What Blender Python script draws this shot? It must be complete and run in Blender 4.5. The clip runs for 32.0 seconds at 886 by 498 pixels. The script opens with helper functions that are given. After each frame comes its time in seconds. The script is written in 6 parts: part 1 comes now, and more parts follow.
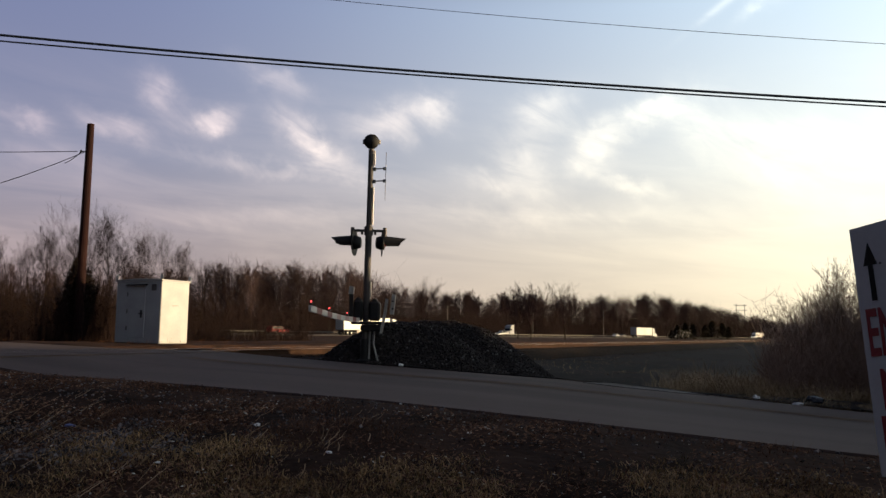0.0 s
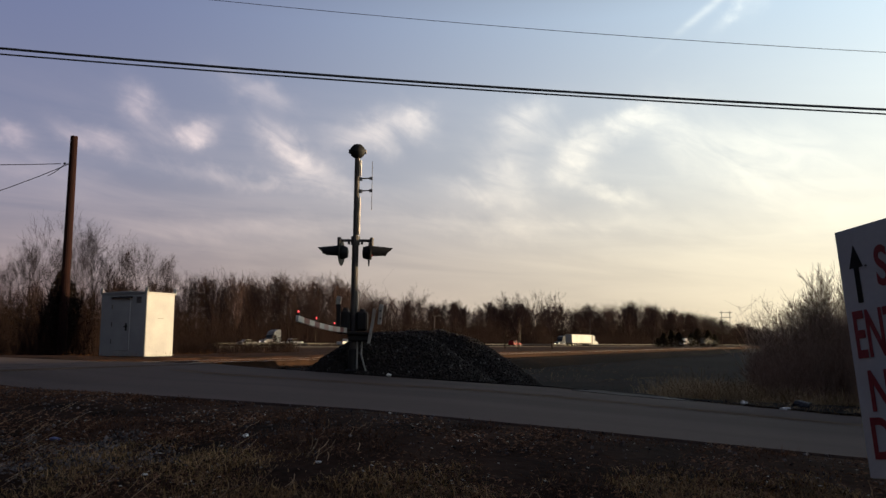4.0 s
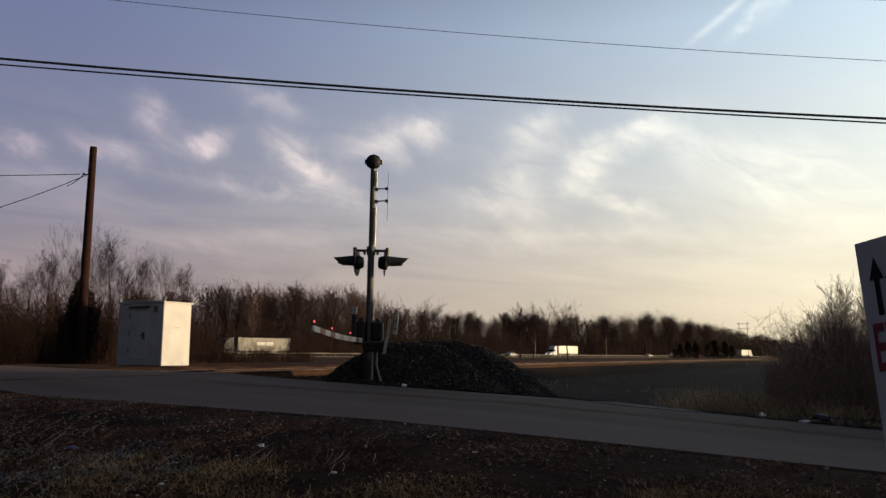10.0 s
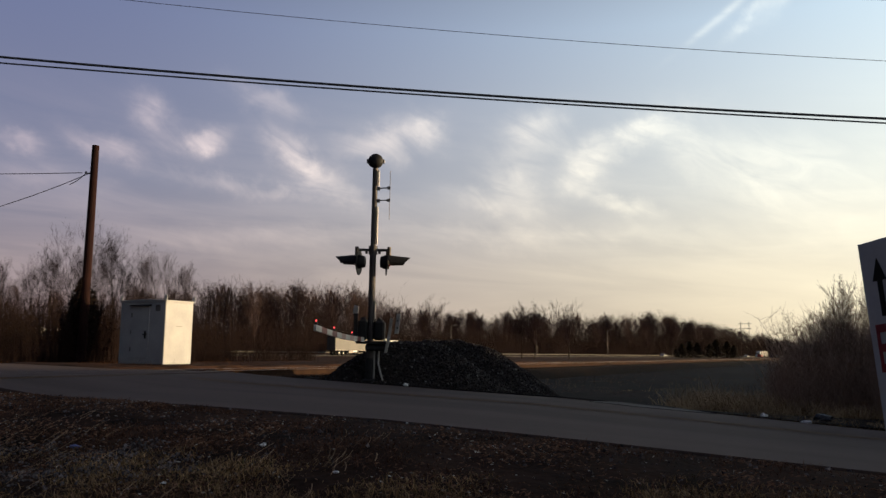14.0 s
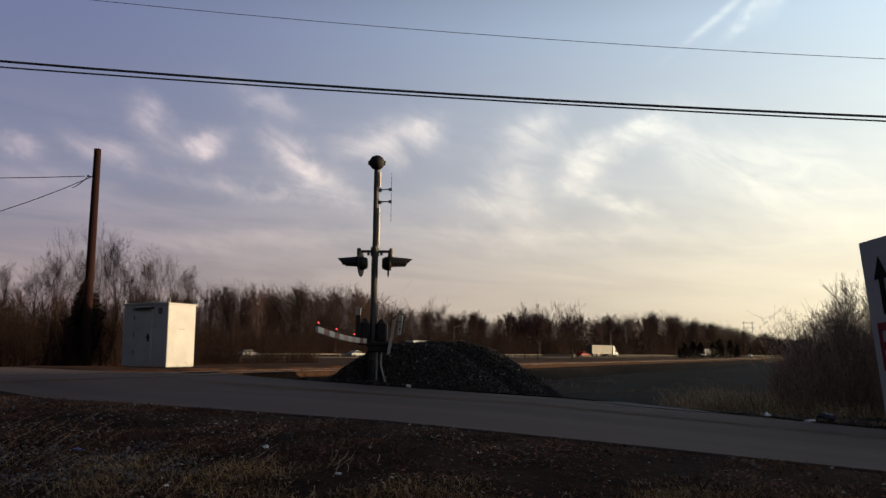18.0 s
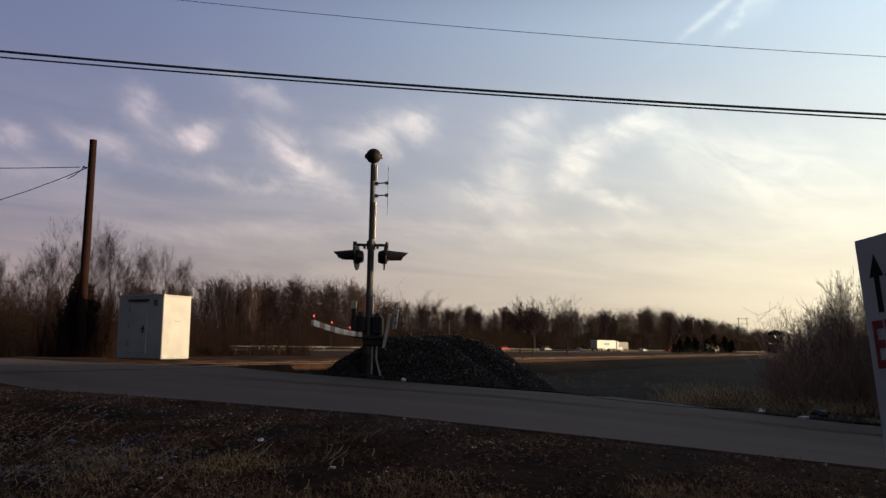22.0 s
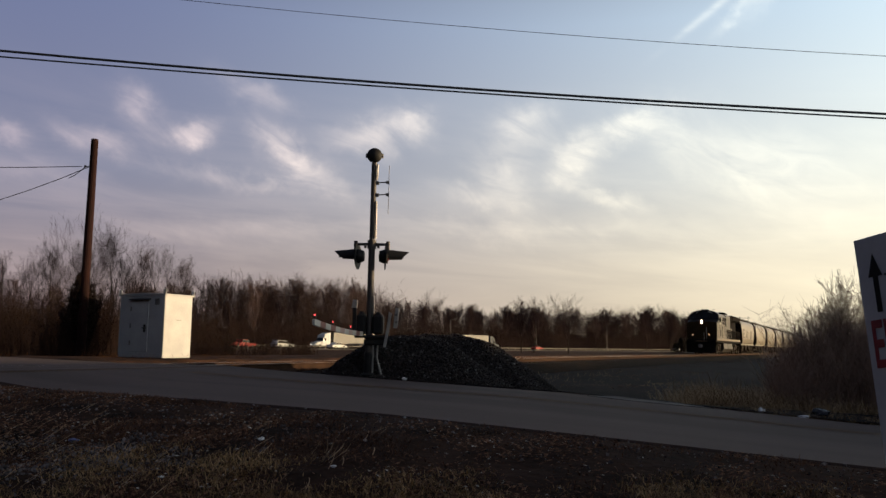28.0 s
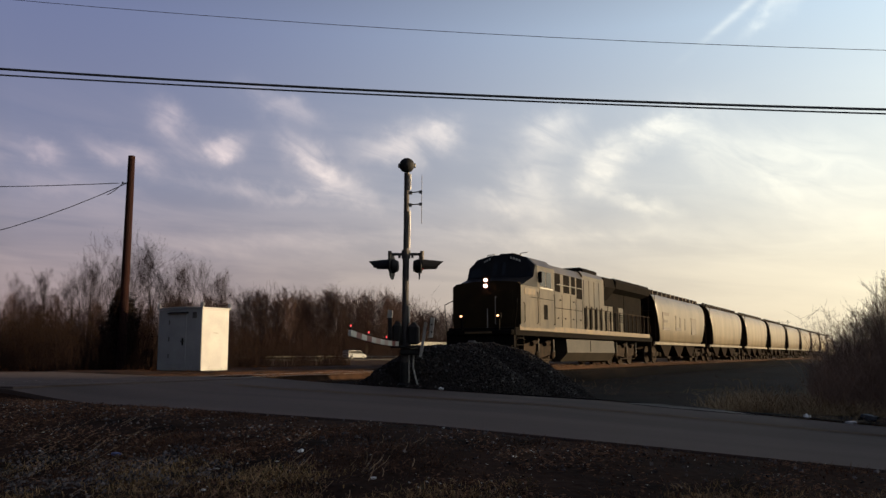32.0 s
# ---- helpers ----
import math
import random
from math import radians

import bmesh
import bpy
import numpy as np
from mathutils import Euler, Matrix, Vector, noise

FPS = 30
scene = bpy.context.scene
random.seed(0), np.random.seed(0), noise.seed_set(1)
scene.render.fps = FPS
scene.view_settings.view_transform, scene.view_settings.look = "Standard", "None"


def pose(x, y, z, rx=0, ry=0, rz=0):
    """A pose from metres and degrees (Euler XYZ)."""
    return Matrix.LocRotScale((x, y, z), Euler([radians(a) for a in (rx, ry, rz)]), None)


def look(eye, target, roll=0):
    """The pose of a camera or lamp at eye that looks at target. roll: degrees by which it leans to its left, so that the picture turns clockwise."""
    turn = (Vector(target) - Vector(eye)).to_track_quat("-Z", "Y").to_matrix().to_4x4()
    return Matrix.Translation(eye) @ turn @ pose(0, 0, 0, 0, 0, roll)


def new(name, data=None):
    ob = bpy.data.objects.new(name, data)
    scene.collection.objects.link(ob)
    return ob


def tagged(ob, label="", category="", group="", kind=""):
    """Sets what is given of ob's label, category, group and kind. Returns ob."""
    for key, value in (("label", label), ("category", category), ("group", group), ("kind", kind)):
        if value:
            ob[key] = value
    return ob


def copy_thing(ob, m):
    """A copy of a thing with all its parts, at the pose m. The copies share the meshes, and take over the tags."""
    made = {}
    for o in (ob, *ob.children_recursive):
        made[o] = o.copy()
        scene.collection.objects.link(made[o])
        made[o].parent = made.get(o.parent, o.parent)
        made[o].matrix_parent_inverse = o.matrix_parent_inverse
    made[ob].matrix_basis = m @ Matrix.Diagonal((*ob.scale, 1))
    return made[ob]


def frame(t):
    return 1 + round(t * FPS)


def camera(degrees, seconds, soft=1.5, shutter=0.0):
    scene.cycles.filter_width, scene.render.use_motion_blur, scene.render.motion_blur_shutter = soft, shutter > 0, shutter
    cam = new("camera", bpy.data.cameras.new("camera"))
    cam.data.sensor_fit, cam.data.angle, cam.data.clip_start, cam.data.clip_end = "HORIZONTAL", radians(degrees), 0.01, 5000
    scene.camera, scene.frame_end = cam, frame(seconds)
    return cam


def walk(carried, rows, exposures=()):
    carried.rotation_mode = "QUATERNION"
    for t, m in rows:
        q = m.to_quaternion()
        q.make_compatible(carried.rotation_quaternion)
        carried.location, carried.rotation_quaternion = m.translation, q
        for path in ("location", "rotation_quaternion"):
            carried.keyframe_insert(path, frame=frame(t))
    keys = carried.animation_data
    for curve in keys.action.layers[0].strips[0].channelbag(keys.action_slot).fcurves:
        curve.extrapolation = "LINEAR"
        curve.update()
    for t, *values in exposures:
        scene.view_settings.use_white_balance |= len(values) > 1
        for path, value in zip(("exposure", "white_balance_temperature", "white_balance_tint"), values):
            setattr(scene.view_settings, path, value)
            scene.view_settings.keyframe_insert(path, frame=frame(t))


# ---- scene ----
# x runs along the road (to the right), y along the railway (away), z up; metres
cam = camera(57.8, 32.0, soft=1.45)
PATH = [
    (0, 0.025, 0.000, 1.621, -27.009, 5.935, 0.903), (0.5, 0.014, -0.005, 1.624, -26.900, 5.929, 0.840), (1, 0.006, 0.000, 1.625, -26.820, 5.917, 0.747),
    (1.5, -0.002, 0.014, 1.623, -26.659, 5.787, 0.761), (2, -0.002, 0.001, 1.625, -26.393, 5.859, 0.534), (2.5, -0.004, 0.004, 1.623, -26.174, 6.103, 0.545),
    (3, -0.002, 0.006, 1.606, -26.028, 6.503, 0.195), (3.5, 0.004, 0.002, 1.596, -25.882, 6.606, 0.306), (5.5, 0.002, -0.001, 1.593, -26.878, 6.919, 0.135),
    (6, 0.001, -0.002, 1.597, -26.853, 6.669, 0.212), (6.5, 0.002, 0.004, 1.597, -26.660, 6.830, 0.061), (7, -0.001, 0.012, 1.599, -26.682, 6.948, 0.189),
    (7.5, 0.002, 0.005, 1.596, -26.772, 6.970, 0.243), (8, -0.000, 0.010, 1.603, -26.848, 6.976, 0.486), (8.5, 0.003, 0.004, 1.602, -26.929, 7.039, 0.191),
    (9, -0.000, 0.000, 1.600, -27.000, 7.200, 0.400), (9.5, -0.004, -0.002, 1.596, -27.073, 7.328, 0.362), (10, -0.002, -0.002, 1.599, -27.125, 7.397, 0.500),
    (10.5, -0.001, 0.001, 1.603, -27.132, 7.438, 0.439), (11, -0.003, 0.003, 1.601, -27.295, 7.562, 0.435), (11.5, -0.006, -0.002, 1.604, -27.292, 7.605, 0.533),
    (12, -0.004, -0.000, 1.600, -27.244, 7.603, 0.565), (12.5, -0.011, 0.005, 1.601, -27.194, 7.536, 0.632), (13, -0.009, 0.003, 1.604, -27.180, 7.426, 0.680),
    (13.5, -0.011, 0.001, 1.602, -27.187, 7.362, 0.638), (14, -0.008, -0.004, 1.604, -27.244, 7.338, 0.639), (14.5, -0.007, -0.003, 1.607, -27.268, 7.277, 0.660),
    (16.5, -0.005, -0.002, 1.606, -27.334, 7.384, 0.626), (17, 0.002, -0.012, 1.607, -27.351, 7.477, 0.569), (17.5, 0.002, -0.007, 1.605, -27.365, 7.495, 0.444),
    (18, 0.004, -0.001, 1.603, -27.417, 7.415, 0.296), (18.5, 0.000, -0.002, 1.609, -27.494, 7.362, 0.482), (19, -0.002, -0.005, 1.610, -27.514, 7.357, 0.483),
    (19.5, -0.001, -0.007, 1.605, -27.476, 7.303, 0.604), (20, -0.004, 0.004, 1.608, -27.447, 7.234, 0.564), (20.5, -0.003, 0.001, 1.607, -27.475, 7.112, 0.643),
    (21, -0.002, 0.005, 1.608, -27.446, 6.979, 0.556), (21.5, -0.002, 0.004, 1.608, -27.306, 6.952, 0.635), (22, -0.001, 0.004, 1.612, -27.125, 6.969, 0.702),
    (22.5, -0.002, 0.002, 1.611, -27.019, 7.003, 0.620), (23, 0.003, -0.005, 1.610, -27.015, 7.076, 0.746), (23.5, 0.003, -0.004, 1.613, -27.065, 7.101, 0.880),
    (24, 0.004, -0.011, 1.611, -27.031, 7.145, 0.811), (24.5, 0.003, -0.013, 1.604, -27.023, 7.206, 0.748), (25, 0.000, -0.008, 1.612, -27.108, 7.171, 0.655),
    (25.5, -0.006, -0.018, 1.615, -27.415, 7.140, 1.109), (27.5, -0.001, -0.007, 1.612, -27.263, 7.215, 0.655), (28, 0.016, -0.009, 1.613, -27.213, 6.908, 0.726),
    (28.5, -0.002, 0.003, 1.606, -27.281, 6.527, 0.793), (29, 0.001, 0.014, 1.616, -27.641, 6.397, -0.128), (29.5, 0.005, -0.004, 1.608, -28.055, 6.575, -0.209),
    (30, 0.002, 0.007, 1.609, -28.516, 6.867, 0.139), (30.5, -0.004, 0.001, 1.614, -28.745, 7.004, 0.142), (31, -0.014, 0.018, 1.610, -28.815, 7.077, 0.316),
    (31.5, -0.013, 0.008, 1.614, -29.010, 7.258, 0.191), (32, -0.036, 0.020, 1.618, -29.561, 7.530, -0.075),
]

def eye_pose(x, y, z, az, pitch, roll):
    a, p = radians(az), radians(pitch)
    way = Vector((math.sin(a) * math.cos(p), math.cos(a) * math.cos(p), math.sin(p)))
    eye = Vector((x, y, z))
    return look(eye, eye + way, roll)


walk(cam, [(row[0], eye_pose(*row[1:])) for row in PATH], [(0.0, 0.26), (1.0, 0.19), (3.0, 0.10), (6.0, 0.0), (32.0, 0.05)])

# ---- light ----
SUN_AZ, SUN_EL = 58.0, 6.0
scene.view_settings.exposure = 0.0
world = bpy.data.worlds.new("evening_sky")
scene.world = world
world.use_nodes = True
wn = world.node_tree
wn.nodes.clear()
sky = wn.nodes.new("ShaderNodeTexSky")
sky.sky_type = "NISHITA"
sky.sun_disc = False
sky.sun_elevation = radians(SUN_EL)
sky.sun_rotation = radians(SUN_AZ)
sky.air_density, sky.dust_density, sky.ozone_density = 1.0, 2.5, 1.5


def wnode(kind, **inputs):
    n = wn.nodes.new(kind)
    for key, value in inputs.items():
        n.inputs[key].default_value = value
    return n


def ramp_of(tree, stops, fac):
    n = tree.nodes.new("ShaderNodeValToRGB")
    el = n.color_ramp.elements
    while len(el) < len(stops):
        el.new(0.5)
    for e, (p, c) in zip(el, stops):
        e.position, e.color = p, (*c, 1)
    tree.links.new(fac, n.inputs[0])
    return n.outputs[0]


# evening haze: pale and warm towards the sun and the horizon, blue-grey away from it
wcoord = wn.nodes.new("ShaderNodeTexCoord")
wsep = wn.nodes.new("ShaderNodeSeparateXYZ")
wn.links.new(wcoord.outputs["Generated"], wsep.inputs[0])
towards = wn.nodes.new("ShaderNodeVectorMath")
towards.operation = "DOT_PRODUCT"
towards.inputs[1].default_value = (math.sin(radians(SUN_AZ)), math.cos(radians(SUN_AZ)), 0)
wn.links.new(wcoord.outputs["Generated"], towards.inputs[0])
side = wn.nodes.new("ShaderNodeMapRange")
side.inputs["From Min"].default_value, side.inputs["From Max"].default_value = -0.45, 0.62
wn.links.new(towards.outputs["Value"], side.inputs["Value"])
bend = wn.nodes.new("ShaderNodeMath")
bend.operation = "POWER"
bend.inputs[1].default_value = 1.85
wn.links.new(side.outputs[0], bend.inputs[0])
away_col = ramp_of(wn, [(0.0, (0.295, 0.215, 0.232)), (0.10, (0.295, 0.24, 0.28)), (0.20, (0.222, 0.225, 0.33)), (0.38, (0.165, 0.188, 0.34)), (0.55, (0.085, 0.10, 0.17)), (1.0, (0.06, 0.065, 0.10))], wsep.outputs["Z"])
sun_col = ramp_of(wn, [(0.0, (1.14, 0.97, 0.645)), (0.10, (1.12, 1.015, 0.76)), (0.20, (1.02, 1.04, 0.93)), (0.38, (0.80, 0.99, 1.10)), (0.55, (0.23, 0.29, 0.39)), (1.0, (0.08, 0.085, 0.12))], wsep.outputs["Z"])
haze = wn.nodes.new("ShaderNodeMix")
haze.data_type = "RGBA"
wn.links.new(bend.outputs[0], haze.inputs["Factor"])
wn.links.new(away_col, haze.inputs["A"])
wn.links.new(sun_col, haze.inputs["B"])
bg = wnode("ShaderNodeBackground", Strength=0.02)
bg2 = wnode("ShaderNodeBackground", Strength=0.90)
wadd = wn.nodes.new("ShaderNodeAddShader")
wout = wn.nodes.new("ShaderNodeOutputWorld")
wn.links.new(sky.outputs[0], bg.inputs[0])
behind = wn.nodes.new("ShaderNodeMapRange")
behind.inputs["From Min"].default_value, behind.inputs["From Max"].default_value = -0.66, -0.43
behind.inputs["To Min"].default_value, behind.inputs["To Max"].default_value = 0.2, 1.0
wn.links.new(towards.outputs["Value"], behind.inputs["Value"])
dim = wn.nodes.new("ShaderNodeVectorMath")
dim.operation = "SCALE"
wn.links.new(haze.outputs["Result"], dim.inputs[0])
wn.links.new(behind.outputs[0], dim.inputs["Scale"])
wn.links.new(dim.outputs[0], bg2.inputs[0])
wn.links.new(bg.outputs[0], wadd.inputs[0])
wn.links.new(bg2.outputs[0], wadd.inputs[1])
wn.links.new(wadd.outputs[0], wout.inputs[0])

sun_data = bpy.data.lights.new("sun", "SUN")
sun_data.energy, sun_data.angle, sun_data.color = 7.6, radians(0.6), (1.0, 0.75, 0.44)
sun = new("sun", sun_data)
_a, _e = radians(SUN_AZ), radians(SUN_EL)
sun_way = Vector((math.sin(_a) * math.cos(_e), math.cos(_a) * math.cos(_e), math.sin(_e)))
sun.matrix_world = look(sun_way * 300, (0, 0, 0))

# ---- materials ----
MATS = {}


def surf(name, col, col2=None, rough=0.8, metal=0.0, scale=3.0, fine=40.0, bump=0.3, spec=None, emit=None, emit_s=0.0, rand=0.0, dist=0.02, island=False, stretch=(1, 1, 1)):
    """A surface with colour variation at two scales, fine relief and, if asked, variation from piece to piece."""
    if name in MATS:
        return MATS[name]
    m = bpy.data.materials.new(name)
    m.use_nodes = True
    t = m.node_tree
    b = t.nodes["Principled BSDF"]
    b.inputs["Roughness"].default_value, b.inputs["Metallic"].default_value = rough, metal
    b.inputs["Specular IOR Level"].default_value = spec if spec is not None else (0.5 if rough < 0.7 else 0.04)
    col2 = col2 or tuple(c * 0.65 for c in col)
    tc = t.nodes.new("ShaderNodeTexCoord")
    mp = t.nodes.new("ShaderNodeMapping")
    mp.inputs["Scale"].default_value = stretch
    t.links.new(tc.outputs["Object"], mp.inputs["Vector"])
    n1, n2 = t.nodes.new("ShaderNodeTexNoise"), t.nodes.new("ShaderNodeTexNoise")
    n1.inputs["Scale"].default_value, n2.inputs["Scale"].default_value = scale, fine
    n1.inputs["Detail"].default_value, n2.inputs["Detail"].default_value = 4, 3
    for n in (n1, n2):
        t.links.new(mp.outputs[0], n.inputs["Vector"])
    add = t.nodes.new("ShaderNodeMath")
    add.operation = "MULTIPLY_ADD"
    add.inputs[1].default_value = 0.45
    t.links.new(n2.outputs["Fac"], add.inputs[0])
    t.links.new(n1.outputs["Fac"], add.inputs[2])
    ramp = t.nodes.new("ShaderNodeMapRange")
    ramp.inputs["From Min"].default_value, ramp.inputs["From Max"].default_value = 0.5, 0.95
    t.links.new(add.outputs[0], ramp.inputs["Value"])
    mix = t.nodes.new("ShaderNodeMix")
    mix.data_type = "RGBA"
    mix.inputs["A"].default_value, mix.inputs["B"].default_value = (*col, 1), (*col2, 1)
    t.links.new(ramp.outputs[0], mix.inputs["Factor"])
    last = mix.outputs["Result"]
    if rand:
        if island:
            inf = t.nodes.new("ShaderNodeNewGeometry").outputs["Random Per Island"]
        else:
            inf = t.nodes.new("ShaderNodeObjectInfo").outputs["Random"]
        rr = t.nodes.new("ShaderNodeMapRange")
        rr.inputs["To Min"].default_value, rr.inputs["To Max"].default_value = 1 - rand, 1 + rand
        t.links.new(inf, rr.inputs["Value"])
        hs = t.nodes.new("ShaderNodeHueSaturation")
        t.links.new(rr.outputs[0], hs.inputs["Value"])
        t.links.new(last, hs.inputs["Color"])
        last = hs.outputs[0]
    t.links.new(last, b.inputs["Base Color"])
    if bump:
        bp = t.nodes.new("ShaderNodeBump")
        bp.inputs["Strength"].default_value, bp.inputs["Distance"].default_value = bump, dist
        t.links.new(add.outputs[0], bp.inputs["Height"])
        t.links.new(bp.outputs[0], b.inputs["Normal"])
    if emit:
        b.inputs["Emission Color"].default_value, b.inputs["Emission Strength"].default_value = (*emit, 1), emit_s
    MATS[name] = m
    return m


STEEL = surf("weathered_steel", (0.16, 0.15, 0.14), (0.09, 0.075, 0.065), 0.55, 0.5, 6, 60, 0.15)
GALV = surf("galvanised_steel", (0.26, 0.25, 0.24), (0.17, 0.16, 0.15), 0.5, 0.5, 5, 70, 0.1)
BLACK = surf("black_paint", (0.016, 0.015, 0.015), (0.026, 0.023, 0.021), 0.6, 0, 6, 60, 0.15, spec=0.18)
RUBBER = surf("tyre_rubber", (0.02, 0.02, 0.02), (0.035, 0.034, 0.032), 0.85, 0, 9, 80, 0.2)
RAILSTEEL = surf("rusty_rail_steel", (0.055, 0.029, 0.018), (0.03, 0.017, 0.011), 0.85, 0, 4, 50, 0.2)
RAILHEAD = surf("polished_rail_head", (0.42, 0.36, 0.30), (0.30, 0.25, 0.2), 0.3, 1.0, 4, 50, 0.1)
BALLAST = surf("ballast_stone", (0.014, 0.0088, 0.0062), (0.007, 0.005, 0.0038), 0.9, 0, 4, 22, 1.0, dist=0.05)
TIE = surf("timber_tie", (0.05, 0.036, 0.027), (0.028, 0.02, 0.016), 0.9, 0, 4, 40, 0.4)
ASPHALT = surf("road_asphalt", (0.13, 0.090, 0.078), (0.078, 0.057, 0.05), 0.85, 0, 0.9, 60, 0.4, dist=0.008, spec=0.12, stretch=(0.12, 1, 1))
CONCRETE = surf("pale_concrete", (0.085, 0.075, 0.068), (0.055, 0.049, 0.045), 0.95, 0, 0.8, 30, 0.3, spec=0.05)
YELLOWLINE = surf("worn_yellow_line", (0.20, 0.12, 0.062), (0.12, 0.082, 0.058), 0.8, 0, 5, 40, 0.2)
SOIL = surf("winter_grass_soil", (0.070, 0.036, 0.023), (0.012, 0.0075, 0.006), 0.95, 0, 1.1, 11, 0.9, dist=0.05)
BARK = surf("grey_bark", (0.040, 0.029, 0.024), (0.024, 0.018, 0.015), 0.9, 0, 3, 30, 0.4, rand=0.2)
# TWIG, FARTWIG and UNDERWOOD carry the thickets' self-shadow in their dark colours
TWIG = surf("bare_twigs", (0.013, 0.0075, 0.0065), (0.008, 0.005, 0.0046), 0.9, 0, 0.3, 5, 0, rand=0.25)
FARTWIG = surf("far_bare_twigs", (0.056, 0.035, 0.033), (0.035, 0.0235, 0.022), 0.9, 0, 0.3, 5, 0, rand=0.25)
UNDERWOOD = surf("self_shaded_underwood", (0.026, 0.0155, 0.014), (0.015, 0.0095, 0.009), 0.9, 0, 0.3, 5, 0, rand=0.25)
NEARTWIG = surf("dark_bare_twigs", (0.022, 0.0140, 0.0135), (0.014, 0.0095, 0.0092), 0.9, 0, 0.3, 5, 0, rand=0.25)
CREO = surf("creosoted_pole", (0.031, 0.0135, 0.012), (0.015, 0.008, 0.0075), 0.85, 0, 3, 40, 0.4, stretch=(1, 1, 0.15))
STONE = surf("dark_crushed_stone", (0.040, 0.030, 0.0255), (0.014, 0.011, 0.0098), 0.75, 0, 9, 60, 0.3, rand=0.6, island=True, spec=0.2)
CINDER = surf("dark_cinder_gravel", (0.021, 0.0145, 0.0132), (0.0035, 0.0027, 0.0026), 0.9, 0, 0.30, 5, 0.8, dist=0.05, stretch=(1.0, 0.7, 1))
CABLE = surf("black_cable", (0.03, 0.03, 0.035), (0.04, 0.04, 0.045), 0.6, 0, 3, 30, 0)


# ---- mesh helpers ----
def finish(bm, material, smooth=False):
    me = bpy.data.meshes.new("mesh")
    bmesh.ops.recalc_face_normals(bm, faces=bm.faces)
    if smooth:
        for f in bm.faces:
            f.smooth = True
    bm.to_mesh(me)
    bm.free()
    for m in (material if isinstance(material, (list, tuple)) else [material]):
        me.materials.append(m)
    return me


def part(name, bm, material, parent, label="", smooth=False):
    """One mesh under a thing or a part."""
    ob = new(name, finish(bm, material, smooth) if isinstance(bm, bmesh.types.BMesh) else bm)
    ob.parent = parent
    if label:
        tagged(ob, label)
    return ob


def thing(name, label, category, m=None, group="", kind=""):
    ob = new(name)
    ob.empty_display_size = 0.2
    if m is not None:
        ob.matrix_basis = m
    return tagged(ob, label, category, group, kind)


def single(name, bm, material, label, category="", m=None, group="", kind="", smooth=False):
    ob = new(name, finish(bm, material, smooth) if isinstance(bm, bmesh.types.BMesh) else bm)
    if m is not None:
        ob.matrix_basis = m
    return tagged(ob, label, category, group, kind)


def box(bm, x0, x1, y0, y1, z0, z1, bev=0.0, m=None, mat=0):
    r = bmesh.ops.create_cube(bm, size=1.0)
    mm = Matrix.Translation(((x0 + x1) / 2, (y0 + y1) / 2, (z0 + z1) / 2)) @ Matrix.Diagonal((x1 - x0, y1 - y0, z1 - z0, 1))
    bmesh.ops.transform(bm, matrix=(m @ mm if m is not None else mm), verts=r["verts"])
    fs = list({f for v in r["verts"] for f in v.link_faces})
    if bev:
        es = list({e for f in fs for e in f.edges})
        out = bmesh.ops.bevel(bm, geom=es, offset=bev, segments=1, affect="EDGES", profile=0.6)
        fs = out["faces"]
    if mat:
        for f in fs:
            f.material_index = mat
    return bm


def rod(bm, a, b, r0, r1=None, n=8, caps=True):
    """A tapered round bar from a to b."""
    a, b = Vector(a), Vector(b)
    r1 = r0 if r1 is None else r1
    axis = (b - a).normalized()
    u = axis.orthogonal().normalized()
    v = axis.cross(u)
    rings = []
    for p, r in ((a, r0), (b, r1)):
        rings.append([bm.verts.new(p + (u * math.cos(k * math.tau / n) + v * math.sin(k * math.tau / n)) * r) for k in range(n)])
    for k in range(n):
        bm.faces.new((rings[0][k], rings[0][(k + 1) % n], rings[1][(k + 1) % n], rings[1][k]))
    if caps:
        bm.faces.new(rings[0][::-1])
        bm.faces.new(rings[1])
    return bm


def tube(bm, pts, r, n=6):
    """A round bar bent along a line of points, in one piece."""
    pts = [Vector(q) for q in pts]
    rings = []
    u = None
    for k, q in enumerate(pts):
        way = (pts[min(k + 1, len(pts) - 1)] - pts[max(k - 1, 0)]).normalized()
        u = way.orthogonal().normalized() if u is None else (u - way * u.dot(way)).normalized()
        v = way.cross(u)
        rings.append([bm.verts.new(q + (u * math.cos(i * math.tau / n) + v * math.sin(i * math.tau / n)) * r) for i in range(n)])
    for lo, hi in zip(rings[:-1], rings[1:]):
        for i in range(n):
            bm.faces.new((lo[i], lo[(i + 1) % n], hi[(i + 1) % n], hi[i]))
    bm.faces.new(rings[0][::-1])
    bm.faces.new(rings[-1])
    return bm


def prism(bm, outline, axis, a, b, mat=0):
    """An outline of (u, v) pairs drawn out along an axis: x takes (y, z), y takes (x, z), z takes (x, y)."""
    def at(w, u, v):
        return {"x": (w, u, v), "y": (u, w, v), "z": (u, v, w)}[axis]
    lo = [bm.verts.new(at(a, u, v)) for u, v in outline]
    hi = [bm.verts.new(at(b, u, v)) for u, v in outline]
    n = len(outline)
    fs = [bm.faces.new(lo[::-1]), bm.faces.new(hi)]
    fs += [bm.faces.new((lo[k], lo[(k + 1) % n], hi[(k + 1) % n], hi[k])) for k in range(n)]
    for f in fs:
        f.material_index = mat
    return bm


